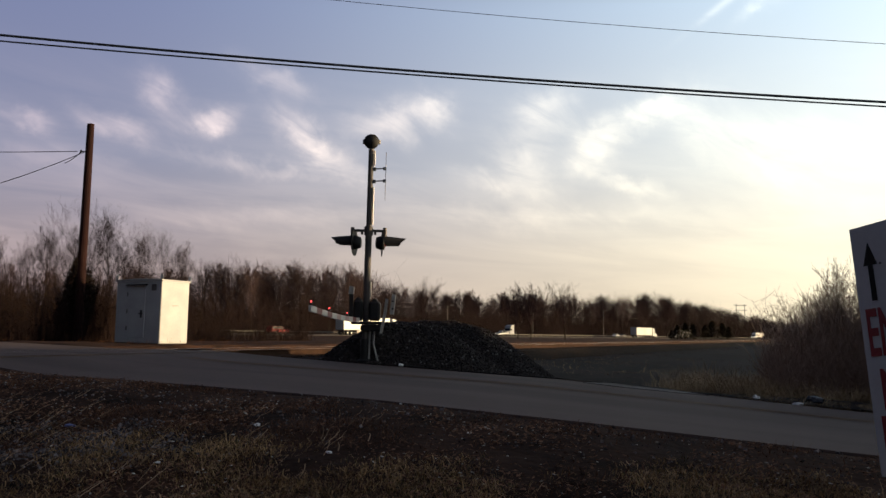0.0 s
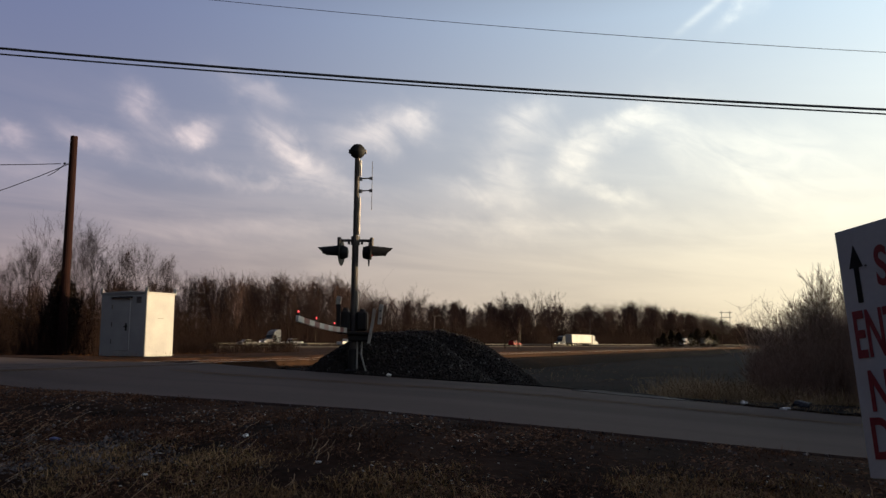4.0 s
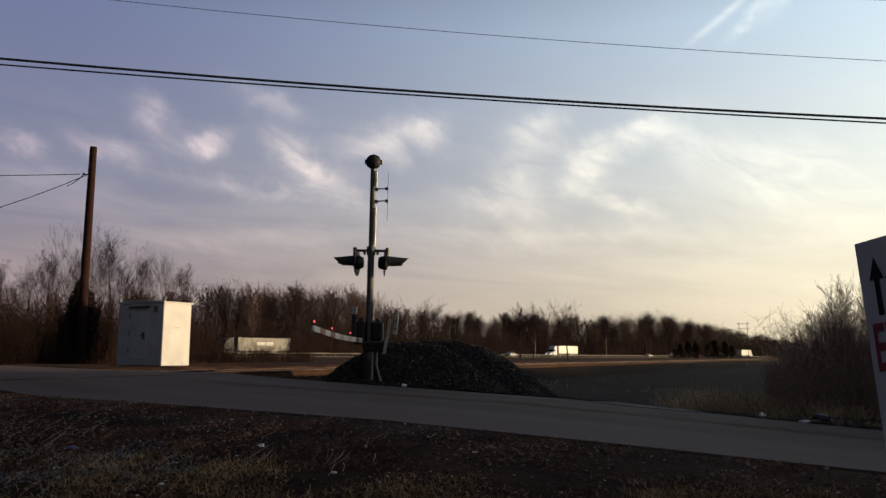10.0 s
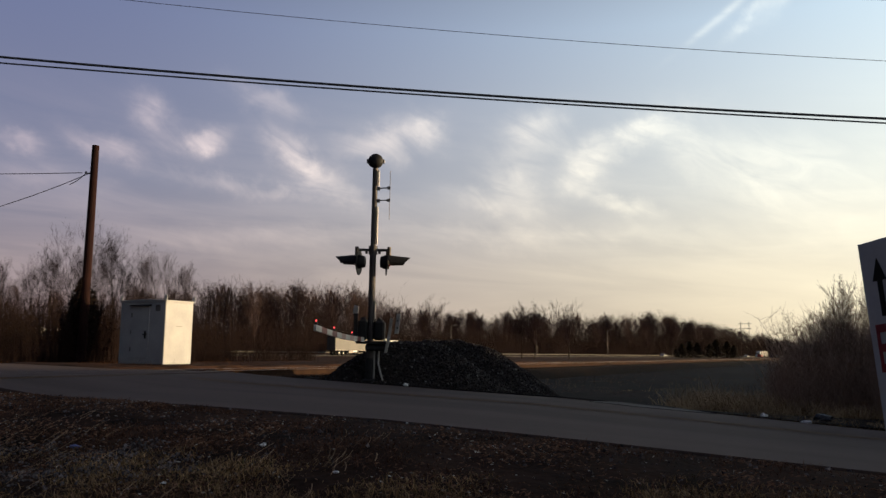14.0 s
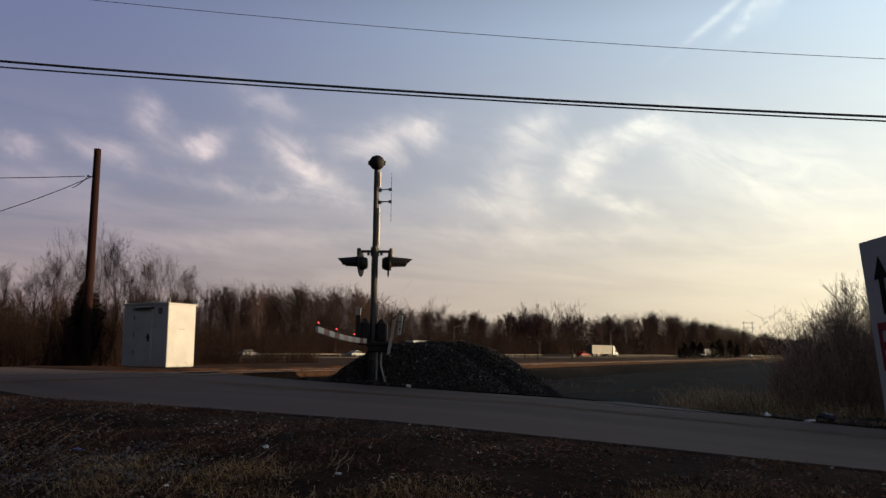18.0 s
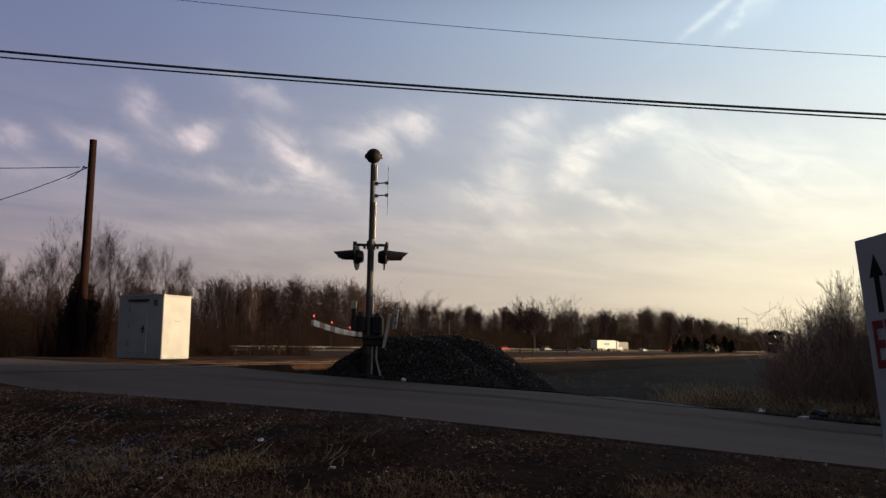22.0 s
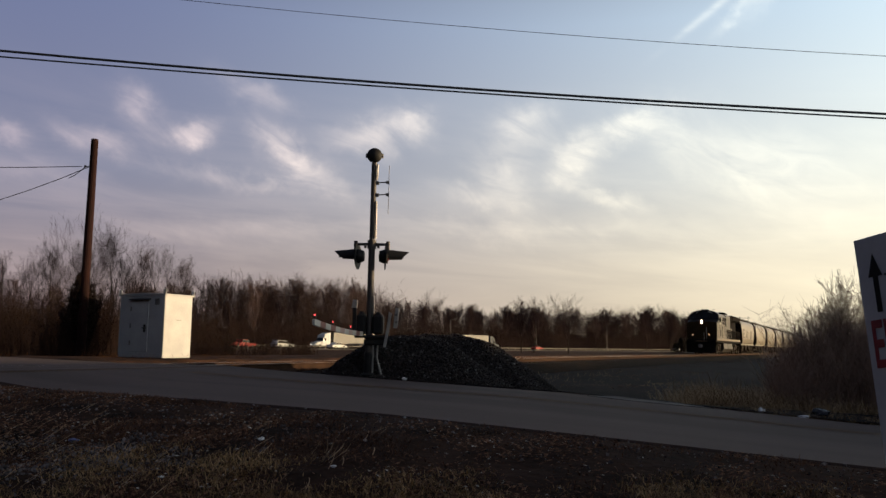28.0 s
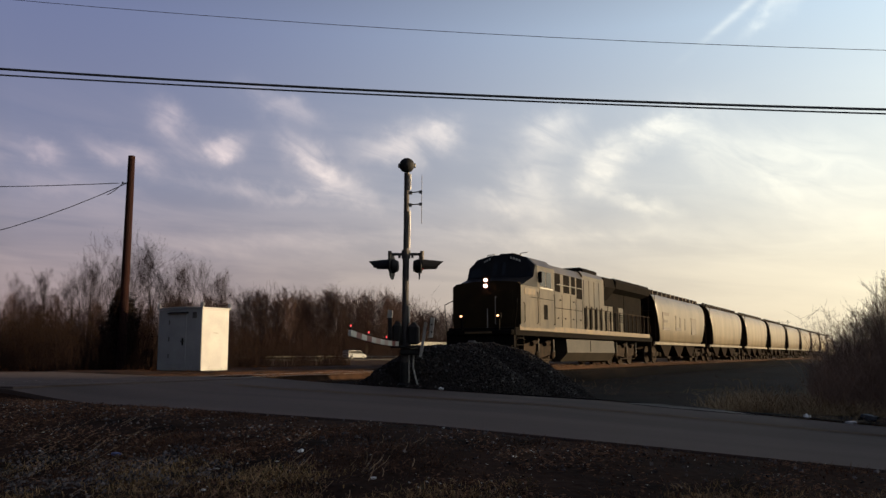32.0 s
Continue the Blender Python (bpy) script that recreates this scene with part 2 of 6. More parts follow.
def lathe(bm, prof, m=None, n=20):
    """A profile of (radius, height) turned about z."""
    rings = []
    for r, z in prof:
        ring = []
        for k in range(n):
            p = Vector((r * math.cos(k * math.tau / n), r * math.sin(k * math.tau / n), z))
            ring.append(bm.verts.new(m @ p if m is not None else p))
        rings.append(ring)
    for a, b in zip(rings[:-1], rings[1:]):
        for k in range(n):
            bm.faces.new((a[k], a[(k + 1) % n], b[(k + 1) % n], b[k]))
    bm.faces.new(rings[0][::-1])
    bm.faces.new(rings[-1])
    return bm


def BM():
    return bmesh.new()


def lerp_table(tab, x):
    if x <= tab[0][0]:
        return tab[0][1]
    for (a, va), (b, vb) in zip(tab[:-1], tab[1:]):
        if x <= b:
            return va + (vb - va) * (x - a) / (b - a)
    return tab[-1][1]


def smooth01(a, b, x):
    t = min(1.0, max(0.0, (x - a) / (b - a)))
    return t * t * (3 - 2 * t)


def polar(az, dist, z=0.0):
    """A place by its bearing from the viewpoint (degrees, 0 = straight ahead at the start) and distance."""
    a = radians(az - 27.0)
    return Vector((dist * math.sin(a), dist * math.cos(a), z))


# ---- ground ----
TRACK_X, RAIL_Z = -14.6, 1.10
ROAD_Y0, ROAD_Y1 = 8.2, 14.6
ROAD_TAB = [(-60, 0.6), (-32, 1.0), (-21, 1.16), (-16.5, 1.09), (-13, 1.09), (-11.9, 1.03), (-8, 0.88), (-5, 0.78), (-2.5, 0.63), (0, 0.47), (3, 0.33), (8, 0.2), (16, 0.1), (60, 0.0)]
ROAD_TILT = [(-22, -0.08), (-18, -0.015), (-13.2, -0.015), (-11, -0.10), (-8, -0.01), (-5, 0.04), (-2.5, 0.09), (0.2, 0.14), (5, 0.15), (20, 0.1)]
HWY_AZ = radians(9.0)
HD, HN = Vector((math.sin(HWY_AZ), math.cos(HWY_AZ), 0)), Vector((-math.cos(HWY_AZ), math.sin(HWY_AZ), 0))
HWY_Z = 0.70


def road_z(x, y=11.4):
    return lerp_table(ROAD_TAB, x) + lerp_table(ROAD_TILT, x) * (ROAD_Y1 - y) / (ROAD_Y1 - ROAD_Y0)


def ground_z(x, y):
    rz = road_z(x, min(max(y, ROAD_Y0), ROAD_Y1))
    lump = 0.06 * noise.noise(Vector((x * 0.35, y * 0.35, 0))) + 0.035 * noise.noise(Vector((x * 1.3, y * 1.3, 5))) + 0.018 * noise.noise(Vector((x * 3.7, y * 3.7, 9)))
    if y < ROAD_Y0:
        k = smooth01(ROAD_Y0, 1.0, y)
        z = (rz - 0.012) * (1 - k) + 0.02 * k
        w = smooth01(ROAD_Y0, ROAD_Y0 - 0.6, y)
        z += lump * w
    elif y <= ROAD_Y1:
        z = rz - 0.06
    else:
        base = 0.42 if x > TRACK_X else 1.08
        far = smooth01(-20, -60, x)
        base = base * (1 - far) + 0.25 * far
        k = smooth01(ROAD_Y1, ROAD_Y1 + 3.0 + 4.0 * smooth01(-4.0, -10.0, x), y)
        z = (rz - 0.010) * (1 - k) + base * k
        z += lump * smooth01(ROAD_Y1, ROAD_Y1 + 0.6, y)
        if x > TRACK_X and y < 140:
            z += 0.22 * max(-0.3, noise.noise(Vector((x * 0.28, y * 0.12, 40)))) * smooth01(ROAD_Y1 + 2.5, ROAD_Y1 + 7, y) * smooth01(140, 90, y)
    # the railway's low bank
    d = abs(x - TRACK_X)
    if y > ROAD_Y1 or y < ROAD_Y0:
        bank = smooth01(7.5, 3.2, d)
        foot = RAIL_Z - 0.62 + 0.42 * smooth01(ROAD_Y1 + 8, ROAD_Y1 + 0.6, y) * smooth01(ROAD_Y0 - 8, ROAD_Y0 - 0.6, y)
        z = z * (1 - bank) + foot * bank if z < foot or d < 3.2 else z
    # the motorway's bed
    h = Vector((x, y, 0)).dot(HN)
    hb = smooth01(100, 116, h) * (1 - smooth01(170, 200, h))
    return z * (1 - hb) + (HWY_Z - 0.12) * hb


def graded(lo, hi, fine0, fine1, step, grow):
    xs = list(np.arange(fine0, fine1 + 1e-6, step))
    s, x = step, xs[-1]
    while x < hi:
        s *= grow
        x += s
        xs.append(x)
    s, x = step, xs[0]
    while x > lo:
        s *= grow
        x -= s
        xs.insert(0, x)
    return xs


gx = graded(-2600, 2600, -16, 8, 0.16, 1.06)
gy = graded(-1500, 2800, 1.5, 24, 0.16, 1.05)
verts = [(x, y, ground_z(x, y)) for y in gy for x in gx]
nx = len(gx)
faces = [(j * nx + i, j * nx + i + 1, (j + 1) * nx + i + 1, (j + 1) * nx + i) for j in range(len(gy) - 1) for i in range(nx - 1)]
gme = bpy.data.meshes.new("ground")
gme.from_pydata(verts, [], faces)
gme.polygons.foreach_set("use_smooth", [True] * len(faces))
gme.materials.append(SOIL)
ground = tagged(new("ground", gme), "bare brown winter soil with dead grass", "ground", kind="structure")


def ribbon(name, label, material, xs, y0, y1, zf, thick=0.12, kind="structure", cat="road", ny=8):
    """A paved strip along x with a crown and thickness."""
    bm = BM()
    ys = [y0 + (y1 - y0) * j / ny for j in range(ny + 1)]
    grid = [[bm.verts.new((x, y, zf(x, y))) for y in ys] for x in xs]
    low = [[bm.verts.new((x, y, zf(x, y) - thick)) for y in (y0, y1)] for x in xs]
    for i in range(len(xs) - 1):
        for j in range(ny):
            bm.faces.new((grid[i][j], grid[i + 1][j], grid[i + 1][j + 1], grid[i][j + 1]))
        bm.faces.new((low[i][0], low[i + 1][0], grid[i + 1][0], grid[i][0]))
        bm.faces.new((grid[i][ny], grid[i + 1][ny], low[i + 1][1], low[i][1]))
    return single(name, bm, material, label, cat, kind=kind, smooth=False)


road_xs = [x * 0.5 for x in range(-160, 161)]
road = ribbon("road", "worn grey asphalt country road rising to the crossing", ASPHALT, road_xs, ROAD_Y0, ROAD_Y1, road_z)

# ---- high clouds: a thin glowing veil of sky far beyond everything, drifting slowly ----
def cloud_veil():
    m = bpy.data.materials.new("cirrus_veil")
    m.use_nodes = True
    t = m.node_tree
    t.nodes.clear()
    L = t.links.new

    def node(kind, op=None, *vals):
        n = t.nodes.new(kind)
        if op:
            n.operation = op
        for i, v in enumerate(vals):
            if v is None:
                continue
            if isinstance(v, (int, float)):
                n.inputs[i].default_value = v
            else:
                L(v, n.inputs[i])
        return n.outputs[0]

    tc = t.nodes.new("ShaderNodeTexCoord").outputs["Object"]
    sep = t.nodes.new("ShaderNodeSeparateXYZ")
    nv = t.nodes.new("ShaderNodeVectorMath")
    nv.operation = "NORMALIZE"
    L(tc, nv.inputs[0])
    L(nv.outputs[0], sep.inputs[0])
    az = node("ShaderNodeMath", "ARCTAN2", sep.outputs[0], sep.outputs[1])
    az = node("ShaderNodeMath", "MULTIPLY_ADD", az, 57.2958, 27.0)
    el = node("ShaderNodeMath", "MULTIPLY", node("ShaderNodeMath", "ARCSINE", sep.outputs[2]), 57.2958)
    comb = t.nodes.new("ShaderNodeCombineXYZ")
    L(az, comb.inputs[0])
    L(el, comb.inputs[1])
    sky_pt = comb.outputs[0]

    def fbm(scale, detail, stretch, turn, dist=0.0, rough=0.55):
        mp = t.nodes.new("ShaderNodeMapping")
        mp.vector_type = "TEXTURE"
        mp.inputs["Scale"].default_value = (1 / stretch[0], 1 / stretch[1], 1)
        mp.inputs["Rotation"].default_value = (0, 0, radians(turn))
        L(sky_pt, mp.inputs[0])
        n = t.nodes.new("ShaderNodeTexNoise")
        n.inputs["Scale"].default_value, n.inputs["Detail"].default_value = scale, detail
        n.inputs["Distortion"].default_value, n.inputs["Roughness"].default_value = dist, rough
        L(mp.outputs[0], n.inputs["Vector"])
        return n.outputs["Fac"]

    # wind-torn edges: the sky's coordinates are stirred at two sizes before the puffs are laid out
    def stir(vec, scale, amp, detail):
        n = t.nodes.new("ShaderNodeTexNoise")
        n.inputs["Scale"].default_value, n.inputs["Detail"].default_value, n.inputs["Roughness"].default_value = scale, detail, 0.62
        L(vec, n.inputs["Vector"])
        off = t.nodes.new("ShaderNodeVectorMath")
        off.operation = "SUBTRACT"
        off.inputs[1].default_value = (0.5, 0.5, 0.5)
        L(n.outputs["Color"], off.inputs[0])
        sc = t.nodes.new("ShaderNodeVectorMath")
        sc.operation = "MULTIPLY_ADD"
        sc.inputs[1].default_value = (amp, amp, 0)
        L(off.outputs[0], sc.inputs[0])
        L(vec, sc.inputs[2])
        return sc.outputs[0]

    torn = stir(sky_pt, 0.34, 2.5, 5)
    # puffs and streaks: bearing, height, length, width (degrees), lean, weight
    total = None
    for a, e, sa, sb, lean, wgt in CLOUDS:
        mp = t.nodes.new("ShaderNodeMapping")
        mp.vector_type = "TEXTURE"
        mp.inputs["Location"].default_value = (a, e, 0)
        mp.inputs["Rotation"].default_value = (0, 0, radians(lean))
        mp.inputs["Scale"].default_value = (sa * 1.2, sb, 1)
        L(torn if sb > 0.3 else sky_pt, mp.inputs[0])
        dot = t.nodes.new("ShaderNodeVectorMath")
        dot.operation = "DOT_PRODUCT"
        L(mp.outputs[0], dot.inputs[0])
        L(mp.outputs[0], dot.inputs[1])
        g = node("ShaderNodeMath", "EXPONENT", node("ShaderNodeMath", "MULTIPLY", dot.outputs["Value"], -1.0))
        total = node("ShaderNodeMath", "MULTIPLY_ADD", g, wgt, total if total is not None else 0.0)
    wisps = node("ShaderNodeMath", "MULTIPLY_ADD", fbm(0.34, 8, (0.7, 1.7), -24, 0.9, 0.55), 2.6, -0.52)
    wisps = node("ShaderNodeMath", "MAXIMUM", wisps, 0.0)
    puffs = node("ShaderNodeMath", "MULTIPLY", total, wisps)
    bands = node("ShaderNodeMath", "MULTIPLY_ADD", fbm(0.17, 6, (0.40, 2.6), -5, 0.6, 0.55), 2.2, -0.88)
    bands = node("ShaderNodeMath", "MAXIMUM", bands, 0.0)
    low = t.nodes.new("ShaderNodeMapRange")
    low.inputs["From Min"].default_value, low.inputs["From Max"].default_value = 19.0, 8.0
    L(el, low.inputs["Value"])
    bands = node("ShaderNodeMath", "MULTIPLY", bands, node("ShaderNodeMath", "MULTIPLY", low.outputs[0], 0.30))
    amount = node("ShaderNodeMath", "ADD", puffs, bands)
    col = t.nodes.new("ShaderNodeValToRGB")
    for el_, (p, c) in zip(col.color_ramp.elements, ((0.0, (1.0, 0.72, 0.60)), (1.0, (1.0, 0.88, 0.58)))):
        el_.position, el_.color = p, (*c, 1)
    rng = t.nodes.new("ShaderNodeMapRange")
    rng.inputs["From Min"].default_value, rng.inputs["From Max"].default_value = -28.0, 18.0
    L(az, rng.inputs["Value"])
    L(rng.outputs[0], col.inputs[0])
    em = t.nodes.new("ShaderNodeEmission")
    L(col.outputs[0], em.inputs[0])
    L(node("ShaderNodeMath", "MULTIPLY", amount, 0.54), em.inputs[1])
    add = t.nodes.new("ShaderNodeAddShader")
    L(t.nodes.new("ShaderNodeBsdfTransparent").outputs[0], add.inputs[0])
    L(em.outputs[0], add.inputs[1])
    out = t.nodes.new("ShaderNodeOutputMaterial")
    L(add.outputs[0], out.inputs[0])
    bm = BM()
    R, rows, cols = 2500.0, 14, 64
    rings = [[bm.verts.new((R * math.cos(radians(w)) * math.sin(k * math.tau / cols), R * math.cos(radians(w)) * math.cos(k * math.tau / cols), R * math.sin(radians(w)))) for k in range(cols)] for w in [i * 84 / rows for i in range(rows + 1)]]
    for p, q in zip(rings[:-1], rings[1:]):
        for k in range(cols):
            bm.faces.new((p[k], p[(k + 1) % cols], q[(k + 1) % cols], q[k]))
    ob = single("backdrop_clouds", bm, m, "thin pale evening cirrus clouds", "clouds", pose(0, 0, 1.6), kind="structure")
    return ob


CLOUDS = [
    (-20.1, 15.5, 1.2, 0.93, -58, 0.50), (-16.2, 14.1, 1.2, 0.70, 26, 0.52), (-22.5, 13.3, 2.0, 0.74, -16, 0.42), (-17.2, 13.8, 1.4, 0.70, 0, 0.40), (-12.1, 17.2, 2.1, 0.74, -19, 0.33),
    (-10.3, 13.6, 1.9, 0.97, -47, 0.85), (-7.5, 12.0, 1.8, 0.74, -25, 0.55), (-3.7, 15.1, 2.6, 1.02, 15, 0.62), (-0.8, 15.5, 1.2, 0.93, -53, 0.60), (-2.8, 13.9, 0.8, 0.74, -42, 0.30),
    (7.1, 16.2, 1.6, 0.93, 14, 0.55), (5.7, 12.1, 1.8, 1.11, -31, 0.45), (7.0, 14.4, 2.1, 1.21, 6, 0.35), (10.7, 12.9, 1.5, 1.16, 51, 0.85), (14.3, 15.2, 2.6, 0.88, 18, 0.75),
    (12.9, 10.4, 2.1, 0.56, -18, 0.55), (18.0, 13.9, 2.1, 1.39, -61, 0.30), (22.5, 11.4, 4.6, 2.23, -29, 0.34), (25.3, 12.7, 3.9, 1.86, -22, 0.25), (-11.3, 11.3, 5.2, 0.56, -5, 0.38),
    (-13.7, 7.9, 6.7, 0.74, 5, 0.16), (4.4, 10.5, 2.8, 0.74, -12, 0.42), (7.9, 8.5, 8.7, 0.65, -1, 0.22), (-27.7, 12.8, 1.1, 0.56, -12, 0.50), (-26.6, 11.0, 3.4, 0.74, -1, 0.15),
    (7.5, 7.6, 4.6, 1.02, -12, 0.18), (19.5, 21.9, 2.0, 0.23, 33, 0.30), (22.0, 22.2, 1.3, 0.42, 40, 0.42), (20.8, 22.7, 1.5, 0.28, 34, 0.25), (24.1, 23.2, 1.5, 0.65, 37, 0.35),
    (-32.4, 12.9, 2.1, 1.16, 8, 0.40), (-34.1, 10.2, 1.9, 0.93, -4, 0.40),
]

clouds = cloud_veil()

# ---- railway ----
def along_track(name, label, outline, material, y0, y1, cat="railway"):
    bm = BM()
    prism(bm, outline, "y", y0, y1)
    return single(name, bm, material, label, cat, kind="structure")


T = TRACK_X
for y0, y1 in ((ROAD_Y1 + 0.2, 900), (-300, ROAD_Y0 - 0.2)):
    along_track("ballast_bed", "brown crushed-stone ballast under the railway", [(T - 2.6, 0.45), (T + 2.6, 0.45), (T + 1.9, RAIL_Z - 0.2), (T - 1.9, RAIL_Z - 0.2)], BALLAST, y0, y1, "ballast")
for side in (-1, 1):
    x = T + side * 0.7525
    bm = BM()
    prism(bm, [(x - 0.07, RAIL_Z - 0.17), (x + 0.07, RAIL_Z - 0.17), (x + 0.02, RAIL_Z - 0.14), (x + 0.02, RAIL_Z - 0.045), (x + 0.036, RAIL_Z - 0.035), (x + 0.036, RAIL_Z), (x - 0.036, RAIL_Z), (x - 0.036, RAIL_Z - 0.035), (x - 0.02, RAIL_Z - 0.045), (x - 0.02, RAIL_Z - 0.14)], "y", -300, 900)
    rail = single("rail", bm, RAILSTEEL, "rusty steel rail with a polished head", "rail", group="rails of the track")
    bm = BM()
    prism(bm, [(x - 0.030, RAIL_Z - 0.004), (x + 0.030, RAIL_Z - 0.004), (x + 0.026, RAIL_Z + 0.003), (x - 0.026, RAIL_Z + 0.003)], "y", -300, 900)
    part("rail_head", bm, RAILHEAD, rail, "polished running surface")

# wooden ties on both sides of the road
bm = BM()
box(bm, -1.3, 1.3, -0.115, 0.115, -0.3, -0.172, 0.01)
tie_mesh = finish(bm, TIE)
track_ties = thing("track_bed", "row of dark wooden ties under the rails", "railway ties", kind="structure")
for k in range(190):
    o = part("tie", tie_mesh, None, track_ties)
    o.location = (T, ROAD_Y1 + 0.6 + k * 0.55, RAIL_Z)
# crossing panels in the road
crossing = thing("level_crossing", "flush worn grey level crossing panels in the road", "level crossing")
for x0, x1 in ((T - 1.6, T - 0.80), (T - 0.69, T - 0.008), (T + 0.008, T + 0.69), (T + 0.80, T + 1.6)):
    bm = BM()
    box(bm, x0, x1, ROAD_Y0 + 0.1, ROAD_Y1 - 0.1, RAIL_Z - 0.12, RAIL_Z + 0.006, 0.008)
    part("crossing_panel", bm, ASPHALT, crossing)

# the yard of dark cinders between the railway and the road
yard_x = [-12.2 + 0.5 * i for i in range(31)]
yard_y = [14.75 + 0.5 * j for j in range(16)] + [22.75 + 1.6 * j for j in range(80)]
bm = BM()
yard = {}
for i, x in enumerate(yard_x):
    for j, y in enumerate(yard_y):
        edge = 1.2 * noise.noise(Vector((y * 0.4, i, 7)))
        xx = x + (edge if i in (0, 30) else 0)
        yard[i, j] = bm.verts.new((xx, y, ground_z(xx, y) + 0.025))
for i in range(30):
    for j in range(len(yard_y) - 1):
        bm.faces.new((yard[i, j], yard[i + 1, j], yard[i + 1, j + 1], yard[i, j + 1]))
single("cinder_yard", bm, CINDER, "dark cinder gravel yard between railway and road", "gravel yard", kind="structure", smooth=True)

# ---- bare trees ----
def limb(vs, fs, a, b, r0, r1, n=3):
    axis = (b - a)
    if axis.length < 1e-4:
        return
    axis.normalize()
    u = axis.orthogonal().normalized()
    v = axis.cross(u)
    k0 = len(vs)
    for p, r in ((a, r0), (b, r1)):
        for k in range(n):
            w = k * math.tau / n
            vs.append(p + (u * math.cos(w) + v * math.sin(w)) * r)
    for k in range(n):
        fs.append((k0 + k, k0 + (k + 1) % n, k0 + n + (k + 1) % n, k0 + n + k))


def mesh_of(vs, fs, material):
    me = bpy.data.meshes.new("mesh")
    me.from_pydata([tuple(v) for v in vs], [], fs)
    me.materials.append(material)
    return me


def tree_meshes(seed, h, spread, twig, clear=0.3, trunk_r=0.012, fork=False, crown=None, fine=5):
    """Trunk and crown of a leafless tree of height h: a stem with rising limbs (or a low fork into a fan of limbs) and fine twigs."""
    rnd = random.Random(seed)
    tv, tf, cv, cf = [], [], [], []

    def grow(p, way, length, r, lev):
        segs = (5, 4, 3, 2, 1)[lev - 1]
        for s in range(segs):
            q = p + way * (length / segs)
            r2 = max(twig * 0.6, r * 0.74)
            limb(cv, cf, p, q, r, r2, 4 if lev == 1 else 3)
            way = (way + Vector((rnd.gauss(0, 0.07), rnd.gauss(0, 0.07), rnd.gauss(0.04, 0.06)))).normalized()
            p, r = q, r2
            if lev >= fine:
                continue
            for _ in range(2 if s == segs - 1 else (1 if lev < 4 or rnd.random() < 0.7 else 2)):
                side = Vector((rnd.gauss(0, 1), rnd.gauss(0, 1), rnd.gauss(0.25, 0.5)))
                side = (side - way * side.dot(way)).normalized()
                w2 = (way + side * spread * rnd.uniform(0.6, 1.5) + Vector((0, 0, 0.16))).normalized()
                grow(p, w2, length * rnd.uniform(0.40, 0.62) * (1.15 if lev > 2 else 1), max(twig, r * 0.66), lev + 1)

    p, way, r = Vector((0, 0, -0.1)), Vector((rnd.gauss(0, 0.03), rnd.gauss(0, 0.03), 1)).normalized(), h * trunk_r
    n = 5 if fork else 11
    tall = h * (0.30 if fork else 0.80)
    turn = rnd.uniform(0, 6)
    for k in range(n):
        q = p + way * (tall / n)
        r2 = r * (0.94 if fork else 0.87)
        limb(tv, tf, p, q, r, r2, 7)
        way = (way + Vector((rnd.gauss(0, 0.05), rnd.gauss(0, 0.05), 0.06))).normalized()
        p, r = q, r2
        f = (k + 1) / n
        if fork and k < n - 1 or f < clear:
            continue
        for _ in range(6 if fork else 3 if k == n - 1 else rnd.choice((1, 2, 2))):
            turn += 2.4 + rnd.uniform(-0.5, 0.5)
            open_ = spread * (rnd.uniform(0.25, 0.75) if fork else rnd.uniform(0.7, 1.3) * (1.15 - 0.5 * f))
            w2 = (way + Vector((math.cos(turn), math.sin(turn), 0)) * open_).normalized()
            grow(p, w2, h * (rnd.uniform(0.42, 0.56) if fork else rnd.uniform(0.24, 0.36) * (1.25 - 0.6 * f)), max(twig, r * (0.62 if fork else 0.6)), 1)
    top = max(v.z for v in cv)
    for lst in (tv, cv):
        for v in lst:
            v *= h / top
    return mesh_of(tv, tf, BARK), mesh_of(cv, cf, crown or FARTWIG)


# spread, clear stem, low fork
HABITS = ((0.46, 0.35, False), (0.58, 0.3, False), (0.46, 0.3, True), (0.5, 0.45, False), (0.62, 0.3, True))
TREE_KINDS = [tree_meshes(11 + k, 16.0, sp, 0.0065, clear, 0.016, fork, NEARTWIG) for k, (sp, clear, fork) in enumerate(HABITS)]
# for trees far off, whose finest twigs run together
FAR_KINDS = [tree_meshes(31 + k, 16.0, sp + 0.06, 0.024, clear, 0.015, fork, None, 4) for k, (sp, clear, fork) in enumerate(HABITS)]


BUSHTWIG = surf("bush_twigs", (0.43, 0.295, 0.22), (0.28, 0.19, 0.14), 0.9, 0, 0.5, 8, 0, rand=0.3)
SAPLINGS = [tree_meshes(51 + k, 16.0, 0.38 + 0.04 * k, 0.017, 0.15, 0.009, k % 2 == 1, BUSHTWIG, 4) for k in range(5)]


def tree(x, y, z, h, kind, turn, label="tall leafless tree with a grey trunk", group="trees behind the motorway"):
    s = h / 16.0
    ob = thing("bare_tree", label, "tree", Matrix.LocRotScale((x, y, z), Euler((0, 0, turn)), (s, s, s)), group)
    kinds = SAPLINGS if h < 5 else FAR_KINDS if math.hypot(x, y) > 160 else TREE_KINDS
    part("trunk", kinds[kind][0], None, ob)
    part("crown", kinds[kind][1], None, ob)
    return ob


# skyline of the woods: bearing and slope of the tops
SKYLINE = [(-31, 0.070), (-24, 0.070), (-17, 0.077), (-12, 0.087), (-6, 0.085), (-4, 0.062), (1, 0.055), (4.7, 0.052), (7.5, 0.052), (10, 0.048), (14.8, 0.052), (17, 0.044), (20.7, 0.028), (24, 0.018), (30, 0.012), (40, 0.01)]
